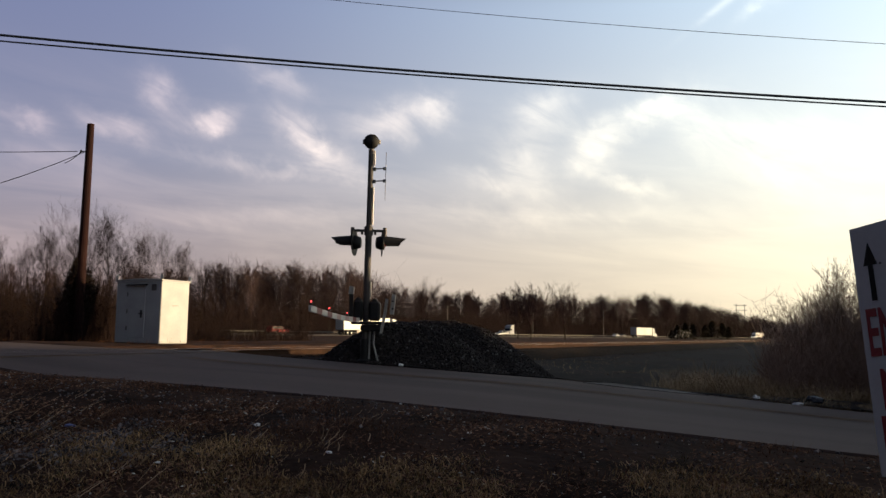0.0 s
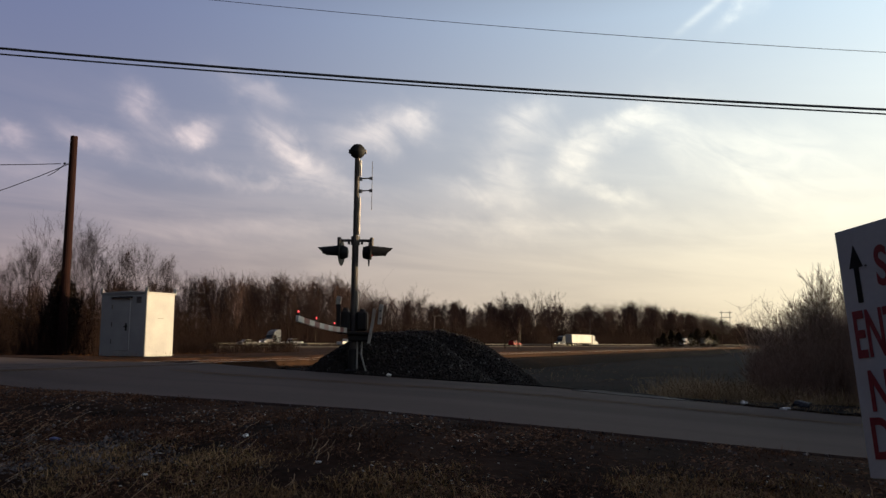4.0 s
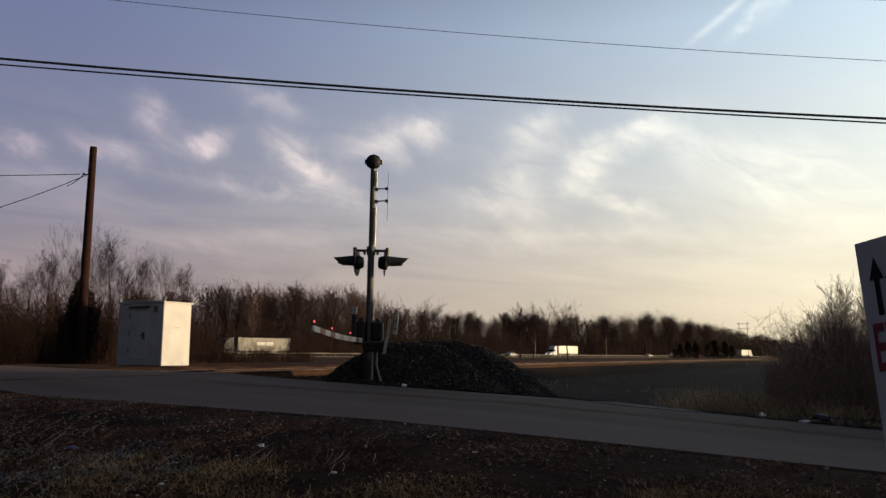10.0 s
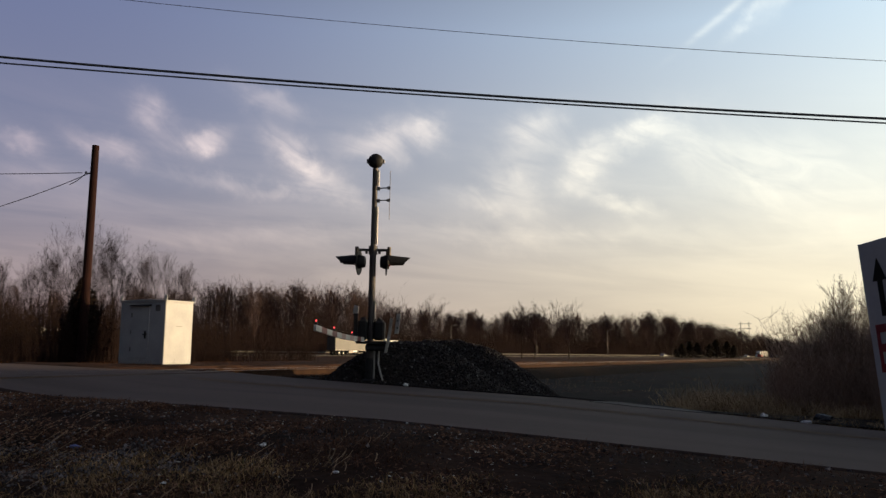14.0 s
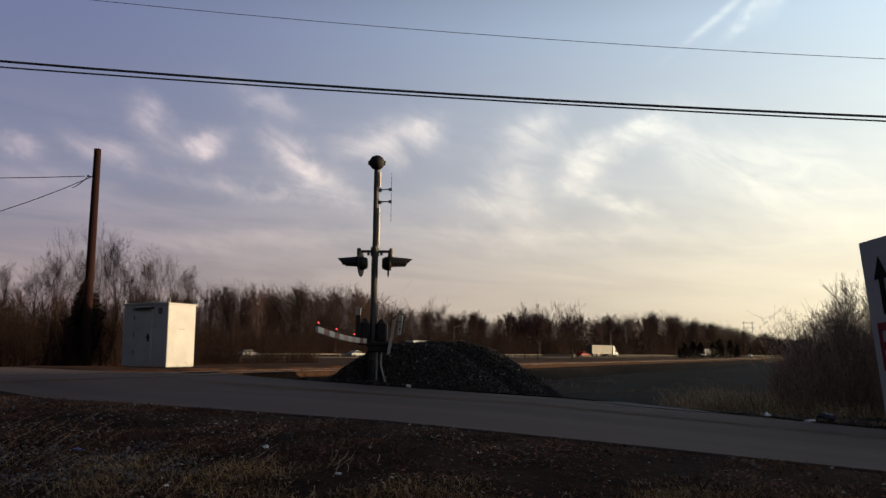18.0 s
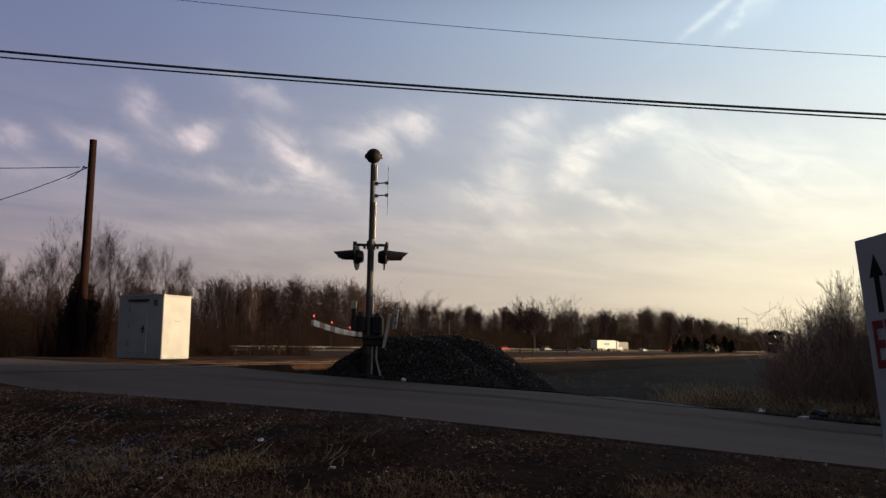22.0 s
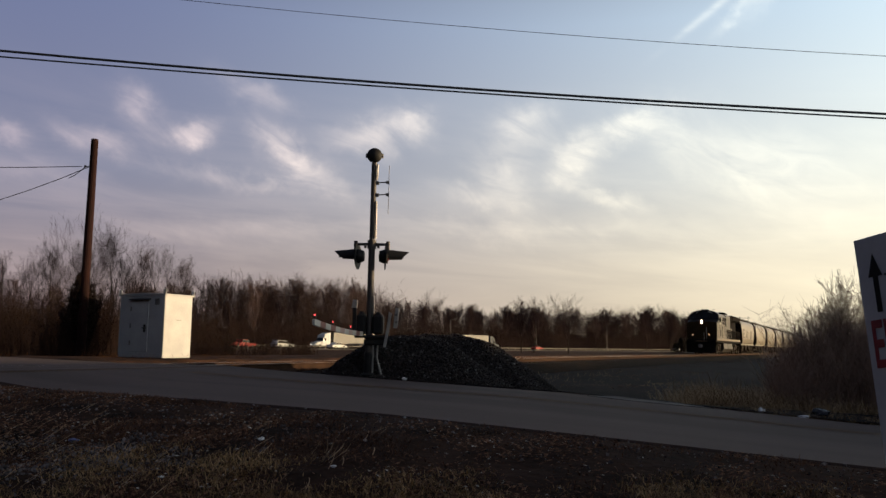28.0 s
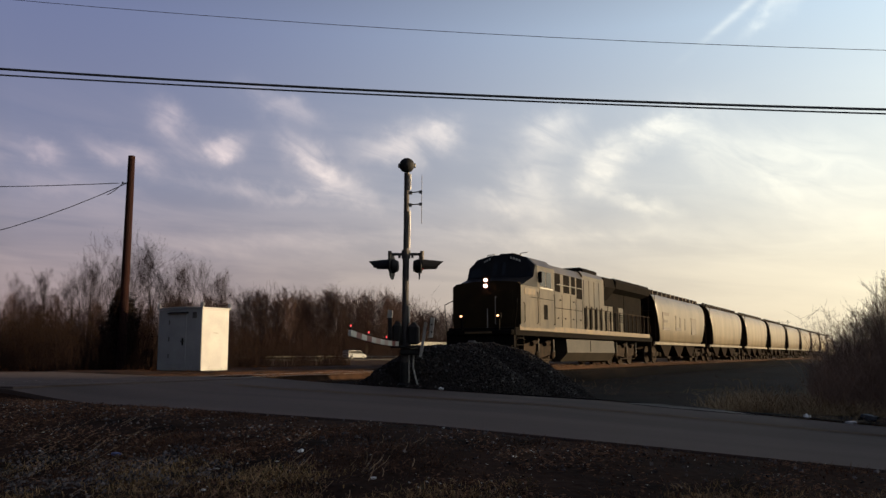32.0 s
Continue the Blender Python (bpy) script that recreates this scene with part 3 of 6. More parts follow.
rt = random.Random(5)


def brush_cloud(name, label, pts, material, seed, per=26, tall=1.0, r=0.02, lean=0.5, twigs=5, reach=0.32):
    """Thickets: many thin stems with side twigs, one object of stuff."""
    rnd = random.Random(seed)
    vs, fs = [], []

    def near(spread):
        return max(-1.3 * spread, min(1.3 * spread, rnd.gauss(0, spread)))

    for x, y, z, h in pts:
        for _ in range(per):
            a = Vector((x + near(0.25) * h, y + near(0.25) * h, z - 0.1))
            way = Vector((near(lean * 0.5), near(lean * 0.5), 1)).normalized()
            hh = h * rnd.uniform(0.4, 1.0) * tall
            m = a + way * hh * 0.5
            e = m + (way + Vector((near(lean * .4), near(lean * .4), 0))).normalized() * hh * 0.5
            limb(vs, fs, a, m, r * 1.6, r)
            limb(vs, fs, m, e, r, r * 0.4)
            for _ in range(twigs):
                k = rnd.uniform(0.2, 1.0)
                p = a.lerp(m, k * 2) if k < 0.5 else m.lerp(e, k * 2 - 1)
                w = Vector((rnd.gauss(0, 1), rnd.gauss(0, 1), rnd.uniform(0.2, 1.3))).normalized()
                limb(vs, fs, p, p + w * hh * rnd.uniform(0.1, reach), r * 0.6, r * 0.3)
    return tagged(new(name, mesh_of(vs, fs, material)), label, "thicket", kind="stuff")


wood_pts = []
s = -140.0
while s < 900:
    for row, d0 in enumerate((172, 181, 193, 207)):
        d = d0 + rt.uniform(-4, 4) + (18 if s > 330 else 0)
        p = HN * d + HD * (s + rt.uniform(-4, 4))
        dist = p.length
        az = math.degrees(math.atan2(p.x, p.y)) + 27.0
        h = (lerp_table(SKYLINE, az) * dist + 1.0) * rt.uniform(0.86, 1.06)
        if rt.random() < 0.85 and -31 < az < 28:
            tree(p.x, p.y, 0.5, h, rt.randrange(5), rt.uniform(0, 6.28))
        for _ in range(13):
            wood_pts.append((p.x + rt.gauss(0, 5), p.y + rt.gauss(0, 5), 0.5, h * rt.uniform(0.25, 0.95) * (1.1 if -19 < az < -3 else 1.0)))
    s += 5.5 + max(0, s) * 0.012
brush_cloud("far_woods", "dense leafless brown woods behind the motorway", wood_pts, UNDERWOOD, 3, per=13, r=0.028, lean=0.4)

# single trees that stand above the skyline
for az, dist, slope, k in (
        (-1.2, 168, 0.076, 2), (5.4, 205, 0.066, 1), (6.3, 205, 0.067, 4), (8.7, 206, 0.069, 4), (11.3, 350, 0.052, 1), (14.0, 360, 0.054, 4), (15.6, 360, 0.056, 2),
        (-30.4, 112, 0.095, 1), (-29.0, 110, 0.100, 3), (-27.3, 104, 0.106, 1), (-26.2, 100, 0.118, 0), (-25.1, 84, 0.156, 4), (-23.8, 118, 0.119, 0), (-22.6, 122, 0.134, 3), (-21.6, 126, 0.108, 1),
        (-20.7, 124, 0.117, 3), (-19.1, 120, 0.124, 2), (-17.8, 124, 0.105, 0), (-16.7, 122, 0.084, 1), (-15.1, 226, 0.090, 4), (-13.2, 226, 0.093, 2), (-11.7, 228, 0.088, 4), (-9.9, 230, 0.086, 1), (-8.0, 226, 0.088, 2)):
    p = polar(az, dist)
    tree(p.x, p.y, 0.3, slope * dist + 1.3, k, rt.uniform(0, 6), group="trees on the skyline")

# thickets between the railway and the motorway
near_pts = []
for _ in range(60):
    az = rt.uniform(-31.5, -25.5)
    d = rt.uniform(70, 100)
    near_pts.append((*polar(az, d).xy, 0.3, d * rt.uniform(0.05, 0.088)))
for _ in range(130):
    az = rt.uniform(-31, -18.5)
    d = rt.uniform(66, 104)
    near_pts.append((*polar(az, d).xy, 0.3, d * rt.uniform(0.024, 0.064)))
for _ in range(60):
    az = rt.uniform(-22, -16.5)
    d = rt.uniform(88, 116)
    near_pts.append((*polar(az, d).xy, 0.3, d * rt.uniform(0.025, 0.06)))
for _ in range(34):
    az = rt.uniform(-16.5, -9.5)
    d = rt.uniform(92, 112)
    near_pts.append((*polar(az, d).xy, 0.3, d * rt.uniform(0.015, 0.04)))
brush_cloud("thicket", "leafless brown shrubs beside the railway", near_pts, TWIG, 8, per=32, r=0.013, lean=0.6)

# ---- relay cabinet ----
CAB = surf("cabinet_white_steel", (0.385, 0.378, 0.375), (0.31, 0.305, 0.305), 0.5, 0.0, 1.5, 25, 0.05, spec=0.25)


def relay_cabinet():
    ob = thing("relay_cabinet", "white steel railway relay cabinet with a closed door", "cabinet", pose(-22.5, 21.15, 1.12))
    w, d, h = 1.1, 0.66, 2.15
    bm = BM()
    box(bm, -w, w, -d, d, -0.04, h, 0.02)
    part("body", bm, CAB, ob)
    bm = BM()
    prism(bm, [(-w - 0.04, h + 0.004), (w + 0.04, h + 0.004), (w + 0.04, h + 0.05), (0, h + 0.085), (-w - 0.04, h + 0.05)], "y", -d - 0.04, d + 0.04)
    part("roof", bm, CAB, ob)
    bm = BM()
    box(bm, -w + 0.03, w - 0.03, -d + 0.03, d - 0.03, -0.4, -0.044)
    part("plinth", bm, CONCRETE, ob)
    bm = BM()
    box(bm, -0.48, 0.36, -d - 0.035, -d - 0.002, 0.16, h - 0.16, 0.01)
    door = part("door", bm, CAB, ob, "white steel door")
    bm = BM()
    box(bm, 0.2, 0.26, -d - 0.085, -d - 0.036, 0.85, 1.12, 0.01)
    rod(bm, (0.12, -d - 0.06, 1.0), (0.3, -d - 0.06, 1.0), 0.02)
    part("handle", bm, BLACK, door, "dark handle and padlock")
    for z in (0.4, 1.0, 1.6):
        bm = BM()
        rod(bm, (-0.5, -d - 0.03, z), (-0.5, -d - 0.03, z + 0.16), 0.022)
        part("hinge", bm, STEEL, door)
    bm = BM()
    prism(bm, [(-d - 0.14, h - 0.16), (-d - 0.003, h - 0.1), (-d - 0.003, h - 0.16)], "x", -0.55, 0.42)
    part("drip_hood", bm, BLACK, ob, "dark hood over the door")
    bm = BM()
    box(bm, 0.66, 0.86, -d - 0.05, -d - 0.002, h - 0.34, h - 0.12, 0.01)
    part("vent", bm, STEEL, ob)
    for x, y in ((-w, -d), (w, -d), (w, d), (-w, d)):
        bm = BM()
        sx, sy = (1 if x > 0 else -1), (1 if y > 0 else -1)
        lathe(bm, [(0.03, -0.01), (0.075, -0.01), (0.075, 0.01), (0.03, 0.01)], pose(x, y, h + 0.15, 90, 0, 0), 14)
        box(bm, x - 0.05, x + 0.05, y - 0.012, y + 0.012, h - 0.02, h + 0.12, 0.003)
        part("lifting_lug", bm, CAB, ob)
    bm = BM()
    box(bm, w + 0.002, w + 0.012, -0.12, 0.14, 1.28, 1.3)
    part("rating_plate", bm, GALV, ob)
    return ob


relay_cabinet()

# ---- crossing signal ----
RED = surf("gate_red", (0.16, 0.016, 0.014), (0.11, 0.014, 0.013), 0.5, 0, 4, 40, 0.05)
GATEWHITE = surf("gate_white", (0.52, 0.5, 0.47), (0.4, 0.38, 0.35), 0.5, 0, 4, 40, 0.05)
REDLAMP = surf("lit_red_lamp", (0.5, 0.02, 0.02), None, 0.3, 0, 4, 40, 0, emit=(1.0, 0.07, 0.07), emit_s=3.0)
LENS = surf("dark_red_lens", (0.12, 0.01, 0.01), None, 0.15, 0, 4, 40, 0)
ALU = surf("dull_aluminium", (0.075, 0.06, 0.054), (0.042, 0.034, 0.031), 0.6, 0.2, 6, 60, 0.1)
# pale colour that stands for sunlight on the signal's metal
YOKEPALE = surf("sunlit_pale_metal", (0.42, 0.39, 0.35), (0.22, 0.20, 0.18), 0.5, 0.2, 6, 50, 0.1)
FADED = surf("sun_faded_red", (0.40, 0.26, 0.23), (0.33, 0.2, 0.17), 0.5, 0, 4, 40, 0.05)
MAST = Vector((-9.54, 15.06, 0))


def crossing_signal():
    z0 = 0.92
    ob = thing("crossing_signal", "grey railway crossing mast with flashing-light heads, bell and lowered gate", "signal", pose(MAST.x, MAST.y, z0) @ pose(0, 0, 0, 0, 0.4, 27))
    bm = BM()
    rod(bm, (0, 0, 0.0), (0, 0, 2.95), 0.075, n=14)
    rod(bm, (0, 0, 2.95), (0, 0, 4.78), 0.062, n=14)
    part("mast", bm, ALU, ob)
    bm = BM()
    lathe(bm, [(0.16, 0), (0.17, 0.06), (0.1, 0.1), (0.095, 0.5), (0.08, 0.54)], n=14)
    part("base", bm, BLACK, ob, "dark cast mast base")
    # bell
    bell = BM()
    lathe(bell, [(0.03, -0.10), (0.115, -0.085), (0.165, -0.03), (0.172, 0.02), (0.15, 0.06), (0.07, 0.1), (0.02, 0.115)], pose(0, -0.02, 4.95, 90, 0, 0), 22)
    part("bell", bell, BLACK, ob, "dark round warning bell", smooth=True)
    bm = BM()
    box(bm, -0.05, 0.05, -0.05, 0.05, 4.72, 4.86, 0.01)
    part("bell_bracket", bm, STEEL, ob)
    for x in (-0.175, 0.175):
        bm = BM()
        box(bm, x - 0.025, x + 0.025, -0.03, 0.03, 4.9, 5.0, 0.01)
        part("bell_bolt", bm, STEEL, ob)
    # aerial
    for z in (4.33, 4.05):
        bm = BM()
        rod(bm, (0.05, 0, z), (0.33, 0, z + 0.02), 0.014)
        box(bm, 0.28, 0.35, -0.02, 0.02, z - 0.02, z + 0.045)
        box(bm, 0.055, 0.12, -0.04, 0.04, z - 0.04, z + 0.03)
        part("aerial_bracket", bm, STEEL, ob)
    bm = BM()
    rod(bm, (0.34, 0, 3.62), (0.34, 0, 4.73), 0.006)
    part("aerial", bm, STEEL, ob)
    # crossarm and light heads
    bm = BM()
    rod(bm, (-0.40, 0, 2.93), (0.36, 0, 2.93), 0.032, n=10)
    rod(bm, (0, 0, 2.83), (0, 0, 3.02), 0.1, n=12)
    for s in (-1, 1):
        rod(bm, (s * 0.36, 0, 2.80), (s * 0.36, 0, 3.0), 0.042, n=10)
        rod(bm, (s * 0.12, 0, 2.89), (s * 0.17, 0, 2.89), 0.05, n=10)
    part("crossarm", bm, ALU, ob)
    for s, yaw in ((-1, 172), (1, 8)):
        base = pose(s * 0.36, 0, 2.66, 0, 0, yaw)
        bm = BM()
        lathe(bm, [(0.05, -0.2), (0.12, -0.19), (0.155, -0.1), (0.155, 0.0)], base @ pose(0, 0, 0, 0, 90, 0), 18)
        head = part("light_head", bm, BLACK, ob, "black flashing-light head", smooth=True)
        bm = BM()
        lathe(bm, [(0.02, 0.0), (0.30, 0.0), (0.30, 0.012), (0.02, 0.014)], base @ pose(-0.06, 0, 0, 0, 90, 0), 26)
        part("backing_disc", bm, BLACK, head)
        bm = BM()
        lathe(bm, [(0.11, 0.0), (0.08, 0.03), (0.02, 0.04)], base @ pose(0.0, 0, 0, 0, 90, 0), 16)
        part("lens", bm, LENS, head, "dark red lens")
        bm = BM()
        n = 12
        for k in range(n):
            a0, a1 = [math.pi * (-0.12 + 1.24 * q / n) for q in (k, k + 1)]
            l0, l1 = [0.34 + 0.14 * math.sin(max(0, min(math.pi, a))) for a in (a0, a1)]
            ps = [(0.0, math.cos(a0) * 0.16, math.sin(a0) * 0.16), (0.0, math.cos(a1) * 0.16, math.sin(a1) * 0.16), (l1, math.cos(a1) * 0.15, math.sin(a1) * 0.12), (l0, math.cos(a0) * 0.15, math.sin(a0) * 0.12)]
            bm.faces.new([bm.verts.new(base @ Vector(p)) for p in ps])
        bmesh.ops.remove_doubles(bm, verts=bm.verts, dist=0.0005)
        bmesh.ops.solidify(bm, geom=bm.faces[:], thickness=0.006)
        part("hood", bm, BLACK, head, "black visor")
    # gate mechanism: motor cases on both sides of the mast, on a shelf
    for x0, x1, z1 in ((-0.27, -0.07, 1.38), (0.07, 0.31, 1.36)):
        bm = BM()
        box(bm, x0, x1, -0.16, 0.24, 0.93, z1, 0.045)
        case = part("gate_motor", bm, BLACK, ob, "black gate motor case")
        bm = BM()
        rod(bm, ((x0 + x1) / 2, -0.02, z1 - 0.01), ((x0 + x1) / 2, -0.02, z1 + 0.06), 0.08, 0.05, n=12)
        part("motor_cap", bm, BLACK, case)
    bm = BM()
    box(bm, -0.30, 0.40, -0.2, 0.26, 0.85, 0.915, 0.01)
    part("motor_shelf", bm, BLACK, ob)
    bm = BM()
    box(bm, -0.1, 0.36, -0.16, 0.2, 0.70, 0.846, 0.03)
    part("drive_case", bm, BLACK, ob)
    # gate yoke with its counterweights; the sunlit pieces are coloured pale, the shaded one black
    bm = BM()
    prism(bm, [(0.33, 0.66), (0.39, 0.66), (0.47, 1.12), (0.50, 1.40), (0.44, 1.42), (0.41, 1.12)], "y", -0.30, -0.24)
    part("gate_yoke", bm, YOKEPALE, ob)
    bm = BM()
    prism(bm, [(0.54, 1.08), (0.62, 1.08), (0.66, 1.50), (0.58, 1.52)], "y", -0.26, -0.12)
    weight = part("counterweight", bm, YOKEPALE, ob)
    for z in (1.2, 1.36):
        bm = BM()
        rod(bm, (0.60, -0.275, z), (0.60, -0.258, z), 0.022)
        part("bolt", bm, BLACK, weight)
    bm = BM()
    prism(bm, [(-0.34, 0.9), (-0.26, 0.9), (-0.26, 1.5), (-0.35, 1.5)], "y", -0.30, -0.24)
    part("gate_yoke", bm, BLACK, ob)
    bm = BM()
    prism(bm, [(-0.37, 1.50), (-0.27, 1.50), (-0.25, 1.66), (-0.35, 1.68)], "y", -0.30, -0.14)
    part("counterweight", bm, YOKEPALE, ob)
    # pale pipe-like strips added on the mast for its sunlit edge
    for pts in ([(0.085, -0.05, 4.38), (0.085, -0.05, 4.74)], [(0.08, -0.05, 3.06), (0.08, -0.05, 3.9)], [(0.088, -0.05, 1.40), (0.088, -0.05, 1.78)], [(0.10, -0.06, 0.10), (0.10, -0.06, 0.70)], [(0.2, -0.05, 0.72), (0.19, -0.07, 0.42), (0.32, -0.12, -0.02)]):
        bm = BM()
        tube(bm, pts, 0.02)
        part("conduit", bm, YOKEPALE, ob)
    return ob


signal = crossing_signal()


def gate_arm():
    """The lowered arm, from the mast over the road."""
    a, b = Vector((-9.55, 14.8, 1.86)), polar(-9.25, 12.9, 1.97)
    L = (b - a).length
    ob = thing("gate_arm", "lowered red-and-white striped crossing gate arm with red lamps", "gate", look(a, b) @ pose(0, 0, 0, -90, 0, 0))
    # local +y runs from the pivot to the tip, z is up
    n = 11
    for k in range(n):
        bm = BM()
        y0, y1 = L * k / n, L * (k + 1) / n
        h0, h1 = 0.050 - 0.004 * k / n, 0.050 - 0.004 * (k + 1) / n
        z0, z1 = -0.035 * math.sin(math.pi * k / n), -0.035 * math.sin(math.pi * (k + 1) / n)
        vs = [bm.verts.new(p) for p in ((-0.02, y0, z0 - h0), (0.02, y0, z0 - h0), (0.02, y0, z0 + h0), (-0.02, y0, z0 + h0), (-0.02, y1, z1 - h1), (0.02, y1, z1 - h1), (0.02, y1, z1 + h1), (-0.02, y1, z1 + h1))]
        for f in ((0, 1, 2, 3), (7, 6, 5, 4), (0, 4, 5, 1), (1, 5, 6, 2), (2, 6, 7, 3), (3, 7, 4, 0)):
            bm.faces.new([vs[i] for i in f])
        part("arm_panel", bm, (FADED if k in (3, 5) else RED) if k % 2 else GATEWHITE, ob)
    for y in (0.3, 0.68, 0.985):
        z = -0.035 * math.sin(math.pi * y) + 0.06
        bm = BM()
        box(bm, -0.025, 0.025, L * y - 0.025, L * y + 0.025, z, z + 0.04, 0.006)
        lamp = part("arm_lamp", bm, BLACK, ob)
        bm = BM()
        lathe(bm, [(0.010, 0), (0.012, 0.014), (0.007, 0.028)], pose(0, L * y, z + 0.04), 10)
        part("lens", bm, REDLAMP, lamp, "lit red lamp")
    return ob


gate_arm()

# ---- stone pile ----
# paler colour for a few stones, standing for glints of sun on the heap
CHIP = surf("stone_sparkle", (0.13, 0.115, 0.105), (0.06, 0.052, 0.048), 0.5, 0, 9, 60, 0.2, rand=0.6, island=True)


def ridge(nodes, step=0.25):
    """Points along the crest of a heap: bearing, distance, height of the crest."""
    out = []
    for (a0, d0, z0), (a1, d1, z1) in zip(nodes[:-1], nodes[1:]):
        n = max(1, int(abs(a1 - a0) / step))
        for k in range(n):
            f = k / n
            p = polar(a0 + (a1 - a0) * f, d0 + (d1 - d0) * f)
            out.append((p.x, p.y, z0 + (z1 - z0) * f))
    p = polar(*nodes[-1][:2])
    return out + [(p.x, p.y, nodes[-1][2])]


# two tipped loads: a near mound and a longer one behind it
PILE_RIDGES = ridge([(-5.2, 18.6, 1.58), (-4.7, 18.8, 1.72), (-3.6, 18.9, 1.82), (-2.0, 18.9, 1.86), (-0.7, 18.8, 1.80)]) + ridge([(-1.4, 21.6, 1.92), (0.8, 21.5, 1.94), (1.8, 21.3, 1.86), (2.8, 21.0, 1.74)]) + ridge([(3.0, 20.8, 1.55), (5.0, 20.0, 0.95), (6.4, 19.3, 0.62)])


def pile_z(x, y):
    """Height of the heap above the ground, at the stones' angle of repose."""
    top = max(z - 0.74 * (math.hypot(x - cx, y - cy, 0.3) - 0.3) for cx, cy, z in PILE_RIDGES)
    top += 0.05 * noise.noise(Vector((x * 1.3, y * 1.3, 2))) + 0.02 * noise.noise(Vector((x * 4, y * 4, 6)))
    return max(0.0, top - ground_z(x, y)) * smooth01(14.72, 15.5, y)


def stone_pile():
    rnd = random.Random(21)
    vs, fs = [], []
    xs = [-15 + 0.16 * i for i in range(75)]
    ys = [13.5 + 0.16 * i for i in range(75)]
    for y in ys:
        for x in xs:
            vs.append((x, y, ground_z(x, y) + pile_z(x, y) - 0.05))
    nn = len(xs)
    core = bpy.data.meshes.new("mesh")
    fs = [(j * nn + i, j * nn + i + 1, (j + 1) * nn + i + 1, (j + 1) * nn + i) for j in range(nn - 1) for i in range(nn - 1) if pile_z(xs[i], ys[j]) > 0.02]
    core.from_pydata(vs, [], fs)
    core.materials.append(STONE)
    ob = thing("stone_pile", "heap of dark crushed railway stone beside the road", "stone pile")
    part("heap_core", core, None, ob)
    # single stones
    vs, fs = [], []
    cubes = [(-1, -1, -1), (1, -1, -1), (1, 1, -1), (-1, 1, -1), (-1, -1, 1), (1, -1, 1), (1, 1, 1), (-1, 1, 1)]
    quads = ((3, 2, 1, 0), (4, 5, 6, 7), (0, 1, 5, 4), (1, 2, 6, 5), (2, 3, 7, 6), (3, 0, 4, 7))
    count = 0
    while count < 28000:
        x, y = rnd.uniform(-14.5, -2), rnd.uniform(14.7, 24)
        h = pile_z(x, y)
        if h < 0.02 and rnd.random() > 0.05:
            continue
        if h < 0.02 and min(math.hypot(x - c[0], y - c[1]) for c in PILE_RIDGES) > 2.3:
            continue
        r = rnd.uniform(0.012, 0.031)
        rot = Euler((rnd.uniform(0, 6), rnd.uniform(0, 6), rnd.uniform(0, 6))).to_matrix()
        k0 = len(vs)
        c = Vector((x, y, ground_z(x, y) + h - 0.03 + r * 0.3))
        for q in cubes:
            vs.append(tuple(c + rot @ (Vector(q) * r * rnd.uniform(0.55, 1.0))))
        fs += [tuple(k0 + i for i in q) for q in quads]
        count += 1
    me = bpy.data.meshes.new("mesh")
    me.from_pydata(vs, [], fs)
    me.materials.append(STONE)
    me.materials.append(CHIP)
    me.polygons.foreach_set("material_index", [1 if (k // 6) % 30 == 0 else 0 for k in range(len(fs))])
    st = part("stone_cover", me, None, ob)
    tagged(st, kind="stuff")


stone_pile()

# ---- utility pole and wires ----
def utility_pole():
    ob = thing("utility_pole", "tall bare creosoted wooden pole with two thin wires", "pole", pose(-24.85, 19.95, 0.9) @ pose(0, 0, 0, 0.6, 0.8, 0))
    bm = BM()
    rod(bm, (0, 0, -0.3), (0, 0, 4), 0.165, 0.15, n=14)
    rod(bm, (0, 0, 4), (0, 0, 8.15), 0.15, 0.125, n=14)
    part("pole", bm, CREO, ob)
    bm = BM()
    rod(bm, (-0.12, -0.04, 7.12), (-0.3, -0.1, 7.12), 0.02)
    lathe(bm, [(0.03, 0), (0.05, 0.03), (0.03, 0.08)], pose(-0.3, -0.1, 7.1), 10)
    part("insulator", bm, STEEL, ob)
    def sag(a, b, d, n=14):
        return [Vector(a).lerp(Vector(b), k / n) - Vector((0, 0, d * 4 * (k / n) * (1 - k / n))) for k in range(n + 1)]
    for a, b, d in (((-0.12, -0.05, 7.12), (-14, -6.5, 4.6), 1.1), ((-0.5, -0.1, 7.15), (-16, -7, 7.6), 0.25), ((-0.3, -0.1, 7.12), (-0.9, -0.3, 6.7), 0.05)):
        bm = BM()
        tube(bm, sag(a, b, d), 0.014)
        part("wire", bm, CABLE, ob)
    return ob


utility_pole()


def power_line():
    """Cables over the road, hung from two poles beyond the view; the plane of the cables is square to the first view."""
    ob = thing("power_line", "black overhead cables strung above the road", "power line")

    def place(u, z):
        c, s_ = math.cos(radians(27.0)), math.sin(radians(27.0))
        return Vector((c * u - s_ * 15.0, s_ * u + c * 15.0, z))

    for u in (-34, 34):
        bm = BM()
        rod(bm, place(u, -0.3), place(u, 12.5), 0.17, 0.12, n=12)
        part("pole", bm, CREO, ob)
        bm = BM()
        rod(bm, place(u, 9.0) + Vector((-0.6, -0.9, 0)), place(u, 9.0) + Vector((0.6, 0.9, 0)), 0.06)
        part("crossarm", bm, CREO, ob)
    for a, b, c, r in ((0.00127, -0.0617, 6.579, 0.024), (0.00088, -0.0599, 6.504, 0.016), (0.0019, -0.078, 7.83, 0.0055), (0.0019, -0.060, 8.92, 0.0055)):
        cu = bpy.data.curves.new("cable", "CURVE")
